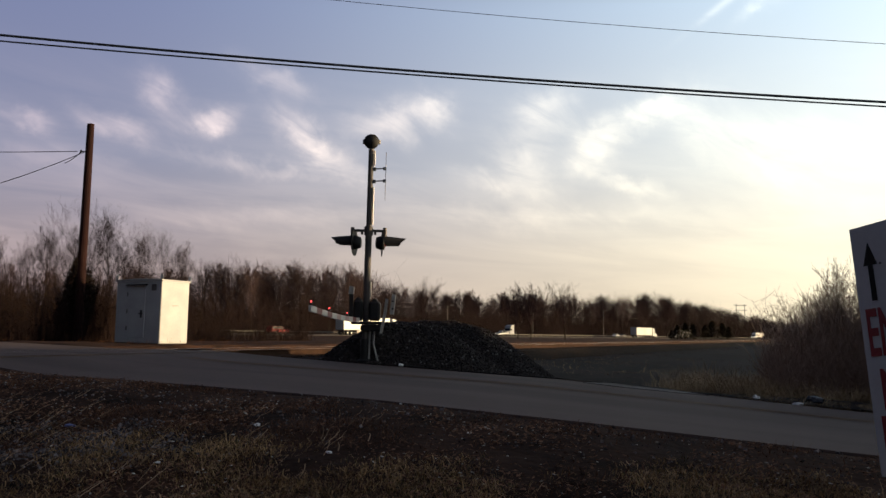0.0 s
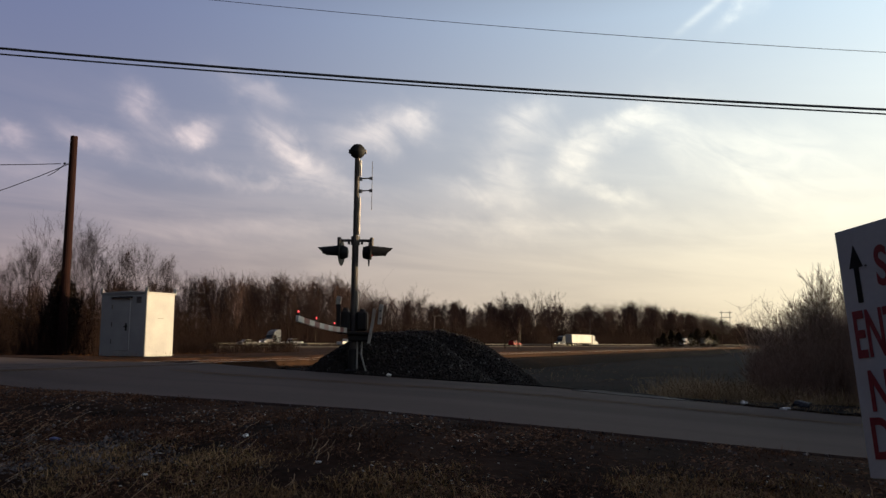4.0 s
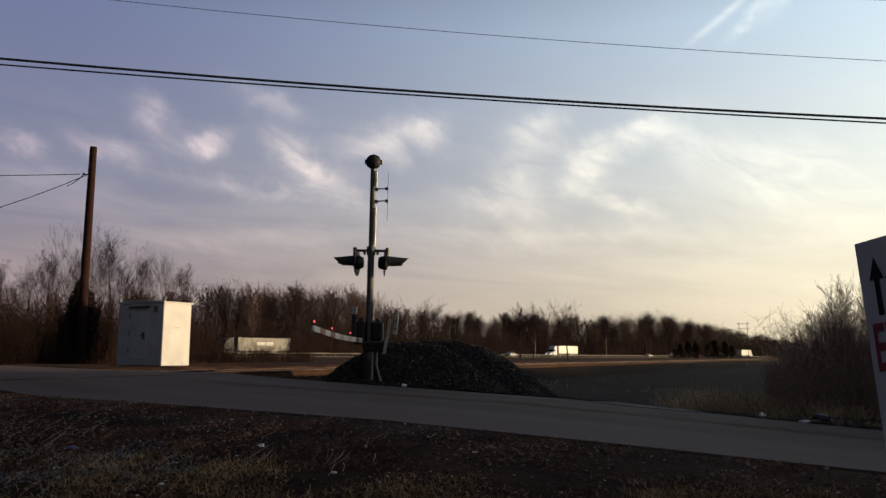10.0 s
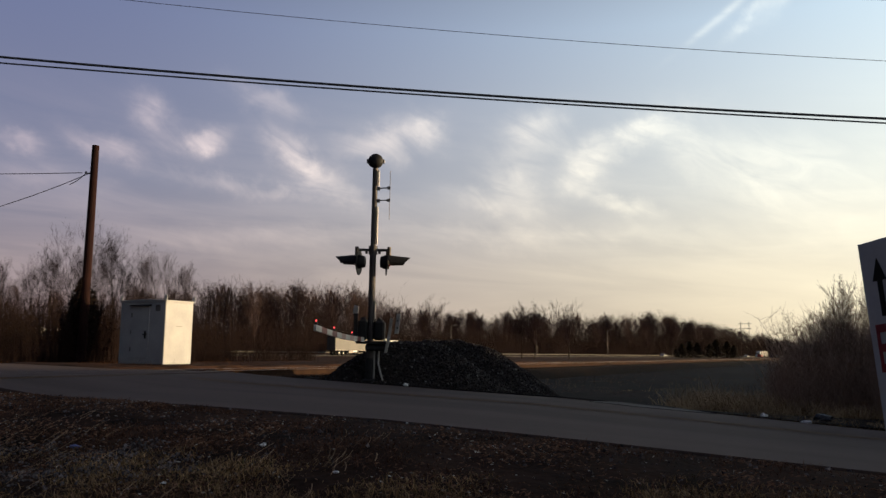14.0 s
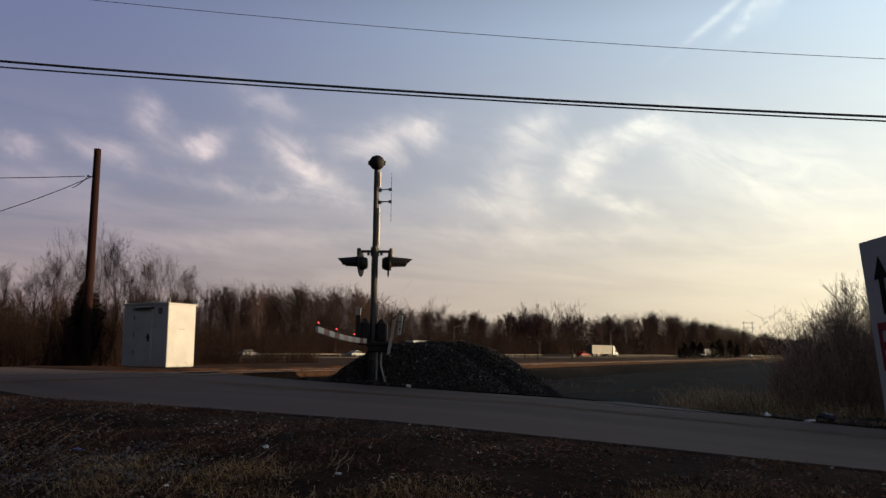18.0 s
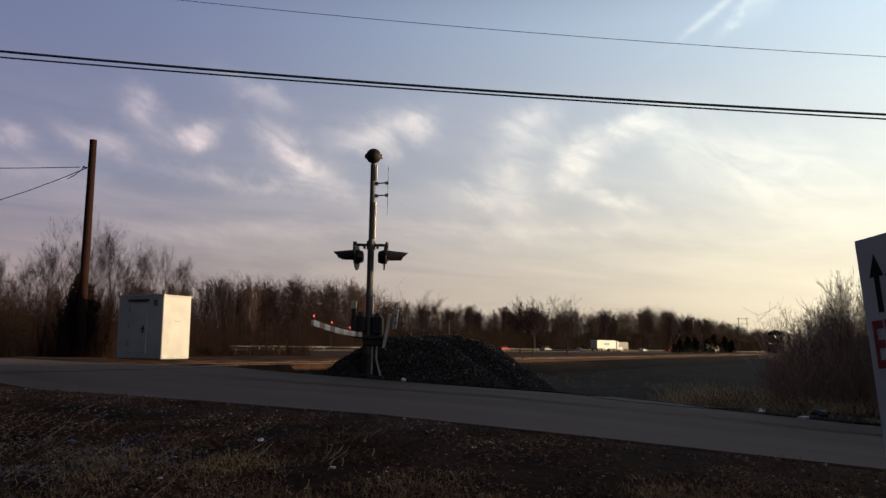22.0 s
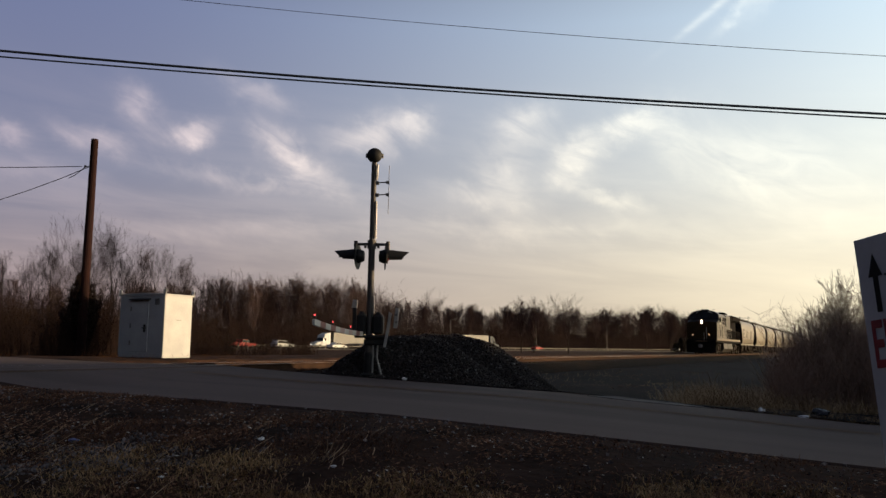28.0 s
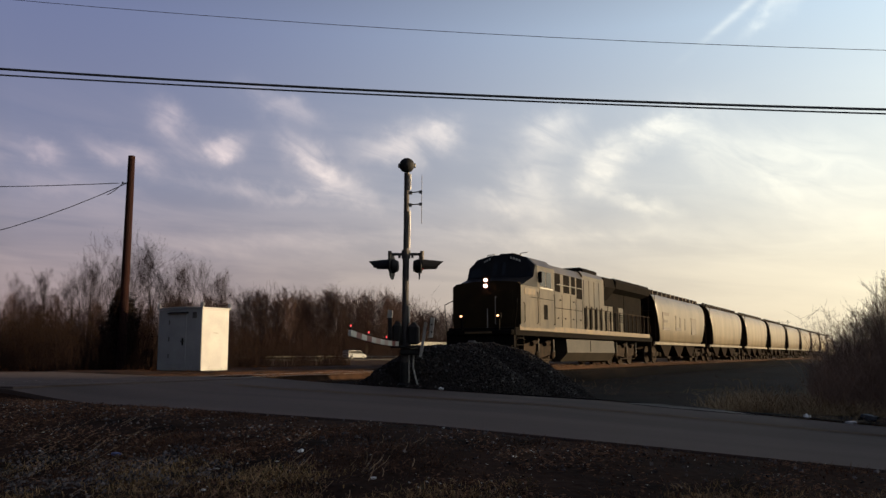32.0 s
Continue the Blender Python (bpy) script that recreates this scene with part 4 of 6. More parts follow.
        cu.dimensions, cu.bevel_depth, cu.bevel_resolution = "3D", r, 1
        sp = cu.splines.new("POLY")
        n = 48
        sp.points.add(n)
        for k in range(n + 1):
            u = -34 + 68 * k / n
            sp.points[k].co = (*place(u, a * u * u + b * u + c), 1)
        tmp = new("cable", cu)
        me = bpy.data.meshes.new_from_object(tmp.evaluated_get(bpy.context.evaluated_depsgraph_get()))
        bpy.data.objects.remove(tmp)
        me.materials.append(CABLE)
        part("cable", me, None, ob)


power_line()

# ---- board sign ----
SIGNWHITE = surf("sign_board_white", (0.78, 0.77, 0.78), (0.68, 0.67, 0.68), 0.5, 0, 1.5, 25, 0.04)
SIGNRED = surf("sign_red", (0.38, 0.03, 0.04), (0.3, 0.03, 0.04), 0.5, 0, 3, 30, 0)


def text_mesh(body, size, depth=0.002):
    cu = bpy.data.curves.new("letters", "FONT")
    cu.body, cu.size, cu.extrude, cu.offset = body, size, depth, 0.008
    tmp = new("letters", cu)
    me = bpy.data.meshes.new_from_object(tmp.evaluated_get(bpy.context.evaluated_depsgraph_get()))
    bpy.data.objects.remove(tmp)
    return me


def board_sign():
    c = polar(27.2, 6.0 / math.cos(radians(27.2)))
    ob = thing("board_sign", "white wooden board sign with red letters and a black arrow, leaning", "sign", pose(c.x, c.y, 2.44) @ pose(0, 0, 0, 0, 0, -27 - 16) @ pose(0, 0, 0, 0, -6.5, 0))
    # local origin at the board's upper corner, x along the board, z up, facing -y
    bm = BM()
    box(bm, 0, 1.22, 0, 0.025, -1.80, 0, 0.004)
    part("board", bm, SIGNWHITE, ob)
    for x in (0.16, 1.06):
        bm = BM()
        box(bm, x - 0.045, x + 0.045, 0.027, 0.117, -2.75, -0.1, 0.006)
        part("post", bm, CREO, ob)
    bm = BM()
    prism(bm, [(0.15, -0.13), (0.21, -0.30), (0.172, -0.30), (0.172, -0.56), (0.128, -0.56), (0.128, -0.30), (0.09, -0.30)][::-1], "y", -0.004, -0.0015)
    part("arrow", bm, BLACK, ob)
    bm = BM()
    rod(bm, (0.235, -0.006, -0.3), (0.235, 0.0, -0.3), 0.008)
    part("screw", bm, STEEL, ob)
    for body, x, z, sx, size in (("S", 0.31, -0.46, 0.62, 0.40), ("ENT", 0.045, -0.95, 0.44, 0.48), ("N", 0.10, -1.33, 0.62, 0.40), ("D", 0.06, -1.66, 0.62, 0.40)):
        me = text_mesh(body, size)
        me.materials.clear()
        me.materials.append(SIGNRED)
        o = part("lettering", me, None, ob, "red capital letters")
        o.matrix_basis = pose(x, -0.004, z, 90, 0, 0) @ Matrix.Diagonal((sx, 1, 1, 1))
    return ob


board_sign()

# ---- bush by the road ----
bush_pts = []
for _ in range(200):
    az, d = rt.uniform(22.7, 32.5), rt.uniform(18.5, 25)
    hh = 1.15 + 1.5 * smooth01(22.3, 26.2, az)
    bush_pts.append((*polar(az, d).xy, 0.35, hh * rt.uniform(0.55, 1.05)))
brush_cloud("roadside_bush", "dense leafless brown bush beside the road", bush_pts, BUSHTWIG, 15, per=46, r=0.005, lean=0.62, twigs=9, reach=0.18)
for az, d, h, k in ((23.4, 21, 1.8, 2), (24.1, 19.5, 2.1, 0), (24.9, 20, 2.5, 4), (25.6, 20, 2.5, 0), (26.2, 19.5, 3.1, 4), (27.0, 20, 2.6, 2), (27.7, 19.5, 3.1, 3), (28.3, 20.5, 3.3, 1), (28.9, 20, 3.2, 3), (29.6, 20.5, 3.1, 0), (26.7, 22, 2.9, 1), (30.6, 20, 2.8, 3)):
    p = polar(az, d)
    tree(p.x, p.y, 0.3, h, k, rt.uniform(0, 6), "slim leafless sapling in the roadside bush", "saplings in the roadside bush")

# thicket that goes on along the road beyond the view and shades it
shade_pts = []
for _ in range(260):
    x, y = rt.uniform(8, 24), rt.uniform(12, 34)
    if math.degrees(math.atan2(x, y)) + 27 < 50:
        continue
    shade_pts.append((x, y, 0.3, rt.uniform(4.0, 6.6)))
# unseen growth added to shade yard and bank; heights keep the train sunlit
for _ in range(680):
    y = rt.uniform(26, 150)
    x = max(7, 0.17 * y) + rt.uniform(0, 15)
    shade_pts.append((x, y, 0.3, (0.75 + (x + 12.6) * 0.124) * rt.uniform(0.88, 1.1)))
brush_cloud("roadside_thicket", "tall leafless thicket along the road", shade_pts, TWIG, 31, per=26, r=0.08, lean=0.6)

# ivy on the pole
IVY = surf("dark_ivy", (0.022, 0.016, 0.012), (0.013, 0.009, 0.008), 0.8, 0, 2, 20, 0, rand=0.4, island=True)


def leaf_cloud(name, label, blobs, material, count, size, seed, cat="shrub"):
    rnd = random.Random(seed)
    vs, fs = [], []
    for _ in range(count):
        c, rx, rz = blobs[rnd.randrange(len(blobs))]
        d = Vector((rnd.gauss(0, 1), rnd.gauss(0, 1), rnd.gauss(0, 1))).normalized() * rnd.uniform(0.4, 1.0)
        p = Vector(c) + Vector((d.x * rx, d.y * rx, d.z * rz))
        u = Vector((rnd.gauss(0, 1), rnd.gauss(0, 1), rnd.gauss(0, 1))).normalized()
        v = u.orthogonal().normalized()
        sz = size * rnd.uniform(0.5, 1.3)
        k0 = len(vs)
        vs += [p - u * sz, p + v * sz * 0.5, p + u * sz, p - v * sz * 0.5]
        fs.append((k0, k0 + 1, k0 + 2, k0 + 3))
    return tagged(new(name, mesh_of(vs, fs, material)), label, cat, kind="stuff")


leaf_cloud("pole_ivy", "dark ivy and vine tangle on the wooden pole", [((-25.15 - 0.1 * (k % 3), 20.2, 1.9 + k * 0.36), (0.34, 0.55, 0.72, 0.66, 0.5, 0.28)[k], 0.5) for k in range(6)], IVY, 4200, 0.07, 4, "ivy")
brush_cloud("vine_tangle", "brown vine stems round the wooden pole", [(-25.3 - 0.3 * k, 20.5 + 0.2 * k, 1.0, 3.6 - 0.25 * k) for k in range(6)], TWIG, 41, per=70, r=0.010, lean=0.5)

# woods added behind the viewpoint, never seen, to block skylight from there
rear_pts = []
for _ in range(420):
    rear_pts.append((rt.uniform(-60, 45), rt.uniform(-34, -15), 0.0, rt.uniform(10, 17)))
brush_cloud("rear_woods", "unseen woods added behind the viewpoint to cut skylight", rear_pts, TWIG, 51, per=20, r=0.11, lean=0.5)

# far details: cedars, a timber pylon, lamp posts
CEDAR = surf("dark_cedar_green", (0.050, 0.042, 0.030), (0.028, 0.022, 0.017), 0.85, 0, 2, 20, 0, rand=0.4, island=True)


def cedar(az, dist, h, seed):
    p = polar(az, dist)
    rnd = random.Random(seed)
    ob = thing("cedar_tree", "small dark evergreen cedar before the woods", "tree", pose(p.x, p.y, 0.1), "cedars beside the motorway")
    bm = BM()
    rod(bm, (0, 0, -0.2), (0, 0, h * 0.9), 0.12, 0.03, n=6)
    part("trunk", bm, BARK, ob)
    vs, fs = [], []
    for _ in range(900):
        k = rnd.random() ** 0.7
        r = h * 0.52 * (1 - k) ** 0.7 * rnd.uniform(0.3, 1.0) + 0.1
        a = rnd.uniform(0, math.tau)
        c = Vector((math.cos(a) * r, math.sin(a) * r, h * (0.06 + 0.94 * k)))
        u = Vector((math.cos(a), math.sin(a), rnd.uniform(0.1, 0.9))).normalized()
        v = Vector((-math.sin(a), math.cos(a), 0))
        sz = h * rnd.uniform(0.035, 0.08)
        k0 = len(vs)
        vs += [c - v * sz * 0.6, c + u * sz * 1.5, c + v * sz * 0.6, c - u * sz * 0.4]
        fs.append((k0, k0 + 1, k0 + 2, k0 + 3))
    part("crown", mesh_of(vs, fs, CEDAR), None, ob)


for k, (az, d, h) in enumerate(((16.3, 207, 4.2), (16.8, 211, 4.9), (17.3, 206, 4.4), (18.1, 212, 4.2), (18.5, 207, 5.2), (19.2, 212, 4.8), (19.6, 208, 3.8), (15.9, 214, 3.0))):
    cedar(az, d, h, 60 + k)


def timber_pylon():
    p = polar(20.35, 420)
    ob = thing("timber_pylon", "far grey two-post power pylon", "pylon", pose(p.x, p.y, 0.4, 0, 0, 8))
    for x in (-1.9, 1.9):
        bm = BM()
        rod(bm, (x, 0, -0.3), (x, 0, 17.5), 0.14, 0.12, n=8)
        part("post", bm, FARTWIG, ob)
    for z in (14.2, 16.6):
        bm = BM()
        box(bm, -3.0, 3.0, -0.1, 0.1, z, z + 0.2)
        part("crossarm", bm, FARTWIG, ob)


timber_pylon()
for az, d, h in ((11.35, 300, 9.8), (6.45, 262, 9.2), (0.4, 215, 8.2)):
    p = polar(az, d)
    ob = thing("lamp_post", "thin grey lamp post beside the motorway", "lamp post", pose(p.x, p.y, 0.5, 0, 0, 40), "lamp posts beside the motorway")
    bm = BM()
    rod(bm, (0, 0, -0.2), (0, 0, h), 0.07, 0.05, n=8)
    rod(bm, (0, 0, h - 0.1), (1.2, 0, h + 0.15), 0.04, n=6)
    part("pole", bm, STEEL, ob)
    bm = BM()
    box(bm, 1.0, 1.7, -0.15, 0.15, h + 0.1, h + 0.26, 0.03)
    part("lantern", bm, STEEL, ob)

# ---- motorway ----
def hwy(s, d, z=0.0):
    return HN * d + HD * s + Vector((0, 0, z))


HWY_M = Matrix.Translation((0, 0, HWY_Z)) @ Matrix(((HD.x, -HN.x, 0, 0), (HD.y, -HN.y, 0, 0), (0, 0, 1, 0), (0, 0, 0, 1)))
# in that frame x runs along the motorway and -y away from the railway
for name, d0, d1 in (("carriageway", 120.5, 131.0), ("carriageway", 142.5, 153.0)):
    bm = BM()
    box(bm, -1300, 2300, -d1, -d0, -0.12, 0.0)
    single(name, bm, CONCRETE, "pale concrete motorway carriageway", "road", HWY_M, kind="structure")


GUARD = surf("dull_guardrail_zinc", (0.13, 0.12, 0.108), (0.085, 0.078, 0.07), 0.75, 0, 3, 30, 0.1)


def guardrail(d):
    ob = thing("guardrail", "galvanised steel guardrail along the motorway", "guardrail", HWY_M)
    bm = BM()
    prism(bm, [(-d, 0.45), (-d - 0.08, 0.5), (-d, 0.58), (-d - 0.08, 0.66), (-d, 0.74), (-d + 0.02, 0.74), (-d + 0.02, 0.45)], "x", -150, 700)
    part("beam", bm, GUARD, ob)
    me = None
    for k in range(-20, 90):
        if me is None:
            bm = BM()
            box(bm, -0.06, 0.06, -d - 0.2, -d - 0.09, -0.1, 0.74)
            me = finish(bm, STEEL)
        o = part("post", me, None, ob)
        o.location = (k * 4.0, 0, 0)


guardrail(137.0)


def car_paint(name, col):
    return surf("paint_" + name, col, tuple(c * 0.9 for c in col), 0.5, 0.0, 1.0, 30, 0.0, spec=0.1)


GLASSD = surf("dark_window", (0.02, 0.022, 0.025), None, 0.08, 0, 1, 20, 0, spec=0.8)
CHROME = surf("chrome_trim", (0.6, 0.6, 0.6), (0.5, 0.5, 0.5), 0.15, 1.0, 2, 30, 0)
HEADL = surf("vehicle_headlamp", (0.8, 0.8, 0.75), None, 0.2, 0, 2, 30, 0, emit=(1, 0.9, 0.7), emit_s=4.0)
TAIL = surf("tail_lamp", (0.3, 0.02, 0.02), None, 0.3, 0, 2, 30, 0)
# weathered grey, darkened further for the shade of trees on the trailers
TRAILERGREY = surf("trailer_shaded_weathered_grey", (0.055, 0.049, 0.043), (0.03, 0.026, 0.023), 0.55, 0.0, 0.5, 8, 0.03, stretch=(1, 1, 0.3))
TRAILERWHITE = surf("trailer_white", (0.36, 0.355, 0.34), (0.27, 0.26, 0.25), 0.45, 0.1, 0.4, 12, 0.03)
MESH_CACHE = {}


def cached(key, make, material):
    if key not in MESH_CACHE:
        MESH_CACHE[key] = finish(make(), material)
    return MESH_CACHE[key]


def wheel_mesh(r, w):
    bm = BM()
    lathe(bm, [(r * 0.62, -w / 2), (r * 0.95, -w / 2), (r, -w * 0.3), (r, w * 0.3), (r * 0.95, w / 2), (r * 0.62, w / 2)], pose(0, 0, 0, 90, 0, 0), 16)
    return bm


def hub_mesh(r, w):
    bm = BM()
    lathe(bm, [(r * 0.2, -w / 2 - 0.01), (r * 0.6, -w / 2 + 0.01), (r * 0.6, w / 2 - 0.01), (r * 0.2, w / 2 + 0.01)], pose(0, 0, 0, 90, 0, 0), 12)
    return bm


def add_wheel(ob, x, y, r, w):
    o = part("wheel", cached(("tyre", r, w), lambda: wheel_mesh(r, w), RUBBER), None, ob)
    o.location = (x, y, r)
    part("rim", cached(("rim", r, w), lambda: hub_mesh(r, w), GALV), None, o)
    return o


# the front of every vehicle is at local x = 0, it drives towards +x
def car(label, paint, shape="sedan"):
    length, wid = {"sedan": (4.7, 0.9), "suv": (4.8, 0.95), "pickup": (5.6, 0.97), "van": (5.6, 1.0)}[shape]
    ob = thing({"sedan": "car", "suv": "suv_car", "pickup": "pickup_truck", "van": "panel_van"}[shape], label, "pickup" if shape == "pickup" else "van" if shape == "van" else "car", group="vehicles on the motorway")
    L = -length
    low = {"sedan": [(0, 0.35), (0, 0.62), (-0.15, 0.72), (-1.2, 0.9), (L + 0.9, 0.95), (L + 0.05, 0.9), (L, 0.4)],
           "suv": [(0, 0.4), (0, 0.8), (-0.15, 0.9), (-1.25, 1.05), (L + 0.1, 1.1), (L, 0.9), (L, 0.42)],
           "pickup": [(0, 0.45), (0, 0.85), (-0.1, 0.98), (-1.5, 1.1), (L + 0.05, 1.15), (L, 0.6), (L, 0.5)],
           "van": [(0, 0.4), (0, 0.85), (-0.15, 1.0), (-0.9, 1.15), (L + 0.02, 1.3), (L, 0.9), (L, 0.42)]}[shape]
    bm = BM()
    prism(bm, low[::-1], "y", -wid, wid)
    part("body", bm, paint, ob)
    cab = {"sedan": [(-1.2, 0.9), (-1.95, 1.42), (-3.2, 1.45), (L + 0.75, 0.95)],
           "suv": [(-1.25, 1.05), (-1.9, 1.68), (L + 0.35, 1.72), (L + 0.08, 1.1)],
           "pickup": [(-1.5, 1.1), (-2.15, 1.78), (-3.45, 1.8), (-3.65, 1.13)],
           "van": [(-0.9, 1.15), (-1.6, 1.95), (L + 0.1, 2.0), (L + 0.02, 1.3)]}[shape]
    bm = BM()
    prism(bm, cab[::-1], "y", -wid + 0.1, wid - 0.1)
    part("cabin", bm, paint, ob)
    for s in (-1, 1):
        bm = BM()
        k = [(x * 0.97 - 0.06, z - 0.06 if z > 1.3 else z + 0.04) for x, z in cab]
        prism(bm, k[::-1], "y", s * (wid - 0.1), s * (wid - 0.095) + s * 0.005)
        part("side_window", bm, GLASSD, ob)
    bm = BM()
    (x0, z0), (x1, z1) = cab[0], cab[1]
    prism(bm, [(x0 + 0.012, z0 + 0.06), (x1 + 0.012, z1 - 0.04), (x1 + 0.0, z1 - 0.04), (x0, z0 + 0.06)], "y", -wid + 0.2, wid - 0.2)
    part("windscreen", bm, GLASSD, ob)
    for s in (-1, 1):
        bm = BM()
        box(bm, -0.03, 0.02, s * wid * 0.62 - 0.18, s * wid * 0.62 + 0.18, low[1][1] - 0.16, low[1][1] - 0.02, 0.01)
        part("headlight", bm, HEADL, ob)
        bm = BM()
        box(bm, L - 0.015, L + 0.03, s * wid * 0.8 - 0.1, s * wid * 0.8 + 0.1, 0.62, 0.86, 0.01)
        part("tail_light", bm, TAIL, ob)
        for x in (-0.95, L + 1.05):
            add_wheel(ob, x, s * (wid - 0.1), 0.34 if shape in ("sedan",) else 0.39, 0.24)
    return ob


def semi(label, cabpaint, stripe=None, towing=True):
    ob = thing("semi_truck", label, "truck", group="vehicles on the motorway")
    body = TRAILERGREY if any(w in label for w in ("weathered", "marked", "grey trailer")) else TRAILERWHITE
    if towing:
        bm = BM()
        box(bm, -22.0, -5.9, -1.29, 1.29, 1.2, 4.08, 0.04)
        trailer = part("trailer", bm, body, ob)
        bm = BM()
        box(bm, -22.0, -5.9, -1.27, 1.27, 1.08, 1.196)
        box(bm, -17.5, -16.0, -1.2, 1.2, 0.55, 1.07)
        for s in (-1, 1):
            box(bm, -8.8, -8.6, s * 1.0 - 0.06, s * 1.0 + 0.06, 0.25, 1.07)
        part("trailer_frame", bm, STEEL, trailer)
        if stripe:
            for s in (-1, 1):
                bm = BM()
                for x0, x1 in ((-16.5, -11.5),):
                    box(bm, x0, x1, s * 1.292 - 0.004, s * 1.292 + 0.004, 2.3, 3.1)
                part("trailer_mark", bm, stripe, trailer, "plain coloured mark")
    bm = BM()
    prism(bm, [(-1.9, 0.6), (-1.9, 1.65), (-2.1, 1.75), (-2.5, 2.75), (-2.9, 3.5), (-4.3, 3.95), (-4.9, 3.98), (-4.9, 0.6)], "y", -1.2, 1.2)
    cabp = part("cab", bm, cabpaint, ob)
    bm = BM()
    prism(bm, [(0, 0.45), (0, 1.2), (-0.2, 1.5), (-1.9, 1.72), (-1.9, 0.6), (-0.1, 0.4)], "y", -1.05, 1.05)
    part("bonnet", bm, cabpaint, ob)
    bm = BM()
    prism(bm, [(-2.09, 1.85), (-2.48, 2.72), (-2.42, 2.74), (-2.03, 1.85)], "y", -1.08, 1.08)
    part("windscreen", bm, GLASSD, cabp)
    for s in (-1, 1):
        bm = BM()
        prism(bm, [(-2.35, 1.9), (-2.65, 2.62), (-3.3, 2.62), (-3.3, 1.9)], "y", s * 1.2, s * 1.208)
        part("side_window", bm, GLASSD, cabp)
        bm = BM()
        rod(bm, (-3.3, s * 1.32, 0.7), (-3.3, s * 1.32, 3.6), 0.08, n=10) if s < 0 else box(bm, -2.3, -2.1, 1.3, 1.42, 1.9, 2.5, 0.02)
        part("exhaust_stack" if s < 0 else "mirror", bm, CHROME, ob)
        bm = BM()
        box(bm, -0.1, 0.03, s * 0.8 - 0.16, s * 0.8 + 0.16, 0.85, 1.1, 0.02)
        part("headlight", bm, HEADL, ob)
        bm = BM()
        rod(bm, (-4.6, s * 1.0, 0.75), (-3.2, s * 1.0, 0.75), 0.3, n=14)
        part("fuel_tank", bm, CHROME, ob)
        for x in (-1.2, -6.4, -7.7, -19.3, -20.6)[:5 if towing else 3]:
            add_wheel(ob, x, s * 1.0, 0.52, 0.45)
    bm = BM()
    box(bm, -8.3, -1.0, -0.45, 0.45, 0.7, 1.0)
    part("chassis", bm, STEEL, ob)
    return ob


P_RED, P_WHITE, P_GREY, P_DARK, P_SILVER, P_BLUE = [car_paint(*a) for a in (("red", (0.20, 0.012, 0.012)), ("white", (0.5, 0.5, 0.49)), ("grey", (0.2, 0.2, 0.21)), ("dark", (0.03, 0.035, 0.045)), ("silver", (0.26, 0.265, 0.27)), ("blue", (0.05, 0.08, 0.2)))]
BLUEMARK = surf("mark_blue", (0.06, 0.16, 0.42), None, 0.5, 0, 2, 20, 0)
GREYMARK = surf("mark_grey", (0.3, 0.3, 0.33), None, 0.5, 0, 2, 20, 0)

# label, kind, paint, speed along the motorway (m/s), place at the start, distance of the lane
TRAFFIC = [
    ("red sport utility car", "suv", P_RED, 25.7, 117, 125), ("white semi truck with a plain white trailer", "semi", P_WHITE, 30.4, 155, 125),
    ("white semi truck with a white trailer", "semi", P_WHITE, 26.1, 322, 125),
    ("white pickup truck", "pickup", P_WHITE, 34.1, 11, 129), ("silver saloon car", "sedan", P_SILVER, 34.8, -23, 129),
    ("dark sport utility car", "suv", P_DARK, 33.4, 53, 129),
    ("silver saloon car", "sedan", P_SILVER, 31.2, -97, 129), ("bright red pickup truck", "pickup", P_RED, 21.2, -134, 122.5),
    ("white semi truck with a weathered trailer", "semi", P_WHITE, 31.3, -287, 125), ("white semi truck with blue marks on its trailer", "semi_blue", P_WHITE, 26.7, -303, 125),
    ("silver saloon car", "sedan", P_SILVER, 30.0, -397, 129), ("white saloon car", "sedan", P_WHITE, 33.2, -411, 129),
    ("grey saloon car", "sedan", P_GREY, 31.5, -456, 129), ("dark red saloon car", "sedan", P_RED, 29.6, -447, 125),
    ("white hatchback car", "suv", P_WHITE, 34.0, -595, 129), ("white saloon car", "sedan", P_WHITE, 29.7, -698, 125),
    ("white sport utility car", "suv", P_WHITE, 30.4, -730, 129), ("red pickup truck", "pickup", P_RED, 30.3, -741, 125),
    ("dark-cabbed semi truck with a grey trailer", "semi", P_DARK, 29.9, -640, 125), ("red saloon car", "sedan", P_RED, 32.2, -671, 129),
    ("white pickup truck with a cap", "pickup", P_WHITE, 33.3, -871, 129), ("red saloon car", "sedan", P_RED, 28.7, -719, 125.5),
    ("white semi truck with a weathered grey trailer", "semi", P_WHITE, 30.9, -824, 125), ("silver panel van", "van", P_SILVER, 33.3, -933, 129),
    ("pale grey truck tractor without a trailer", "semi_bob", P_SILVER, -26.2, 239, 147),
    ("white saloon car", "sedan", P_WHITE, -29.3, 325, 144.5), ("dark saloon car", "sedan", P_DARK, -28.1, 338, 147),
    ("white pickup truck", "pickup", P_WHITE, -23.0, 231, 144.5),
    ("white-cabbed semi truck with a white trailer", "semi", P_WHITE, -28.3, 552, 147), ("dark-cabbed semi truck with a marked trailer", "semi_grey", P_DARK, -29.0, 405, 147),
    ("white semi truck with a grey trailer", "semi", P_WHITE, -28.9, 955, 147), ("silver saloon car", "sedan", P_SILVER, -34.7, 1073, 144.5),
]
VEHICLES = []
for label, kind, paint, v, s0, lane in TRAFFIC:
    label += " on the motorway"
    if kind.startswith("semi"):
        ob = semi(label, paint, {"semi_blue": BLUEMARK, "semi_grey": GREYMARK}.get(kind), kind != "semi_bob")
    else:
        ob = car(label, paint, kind)
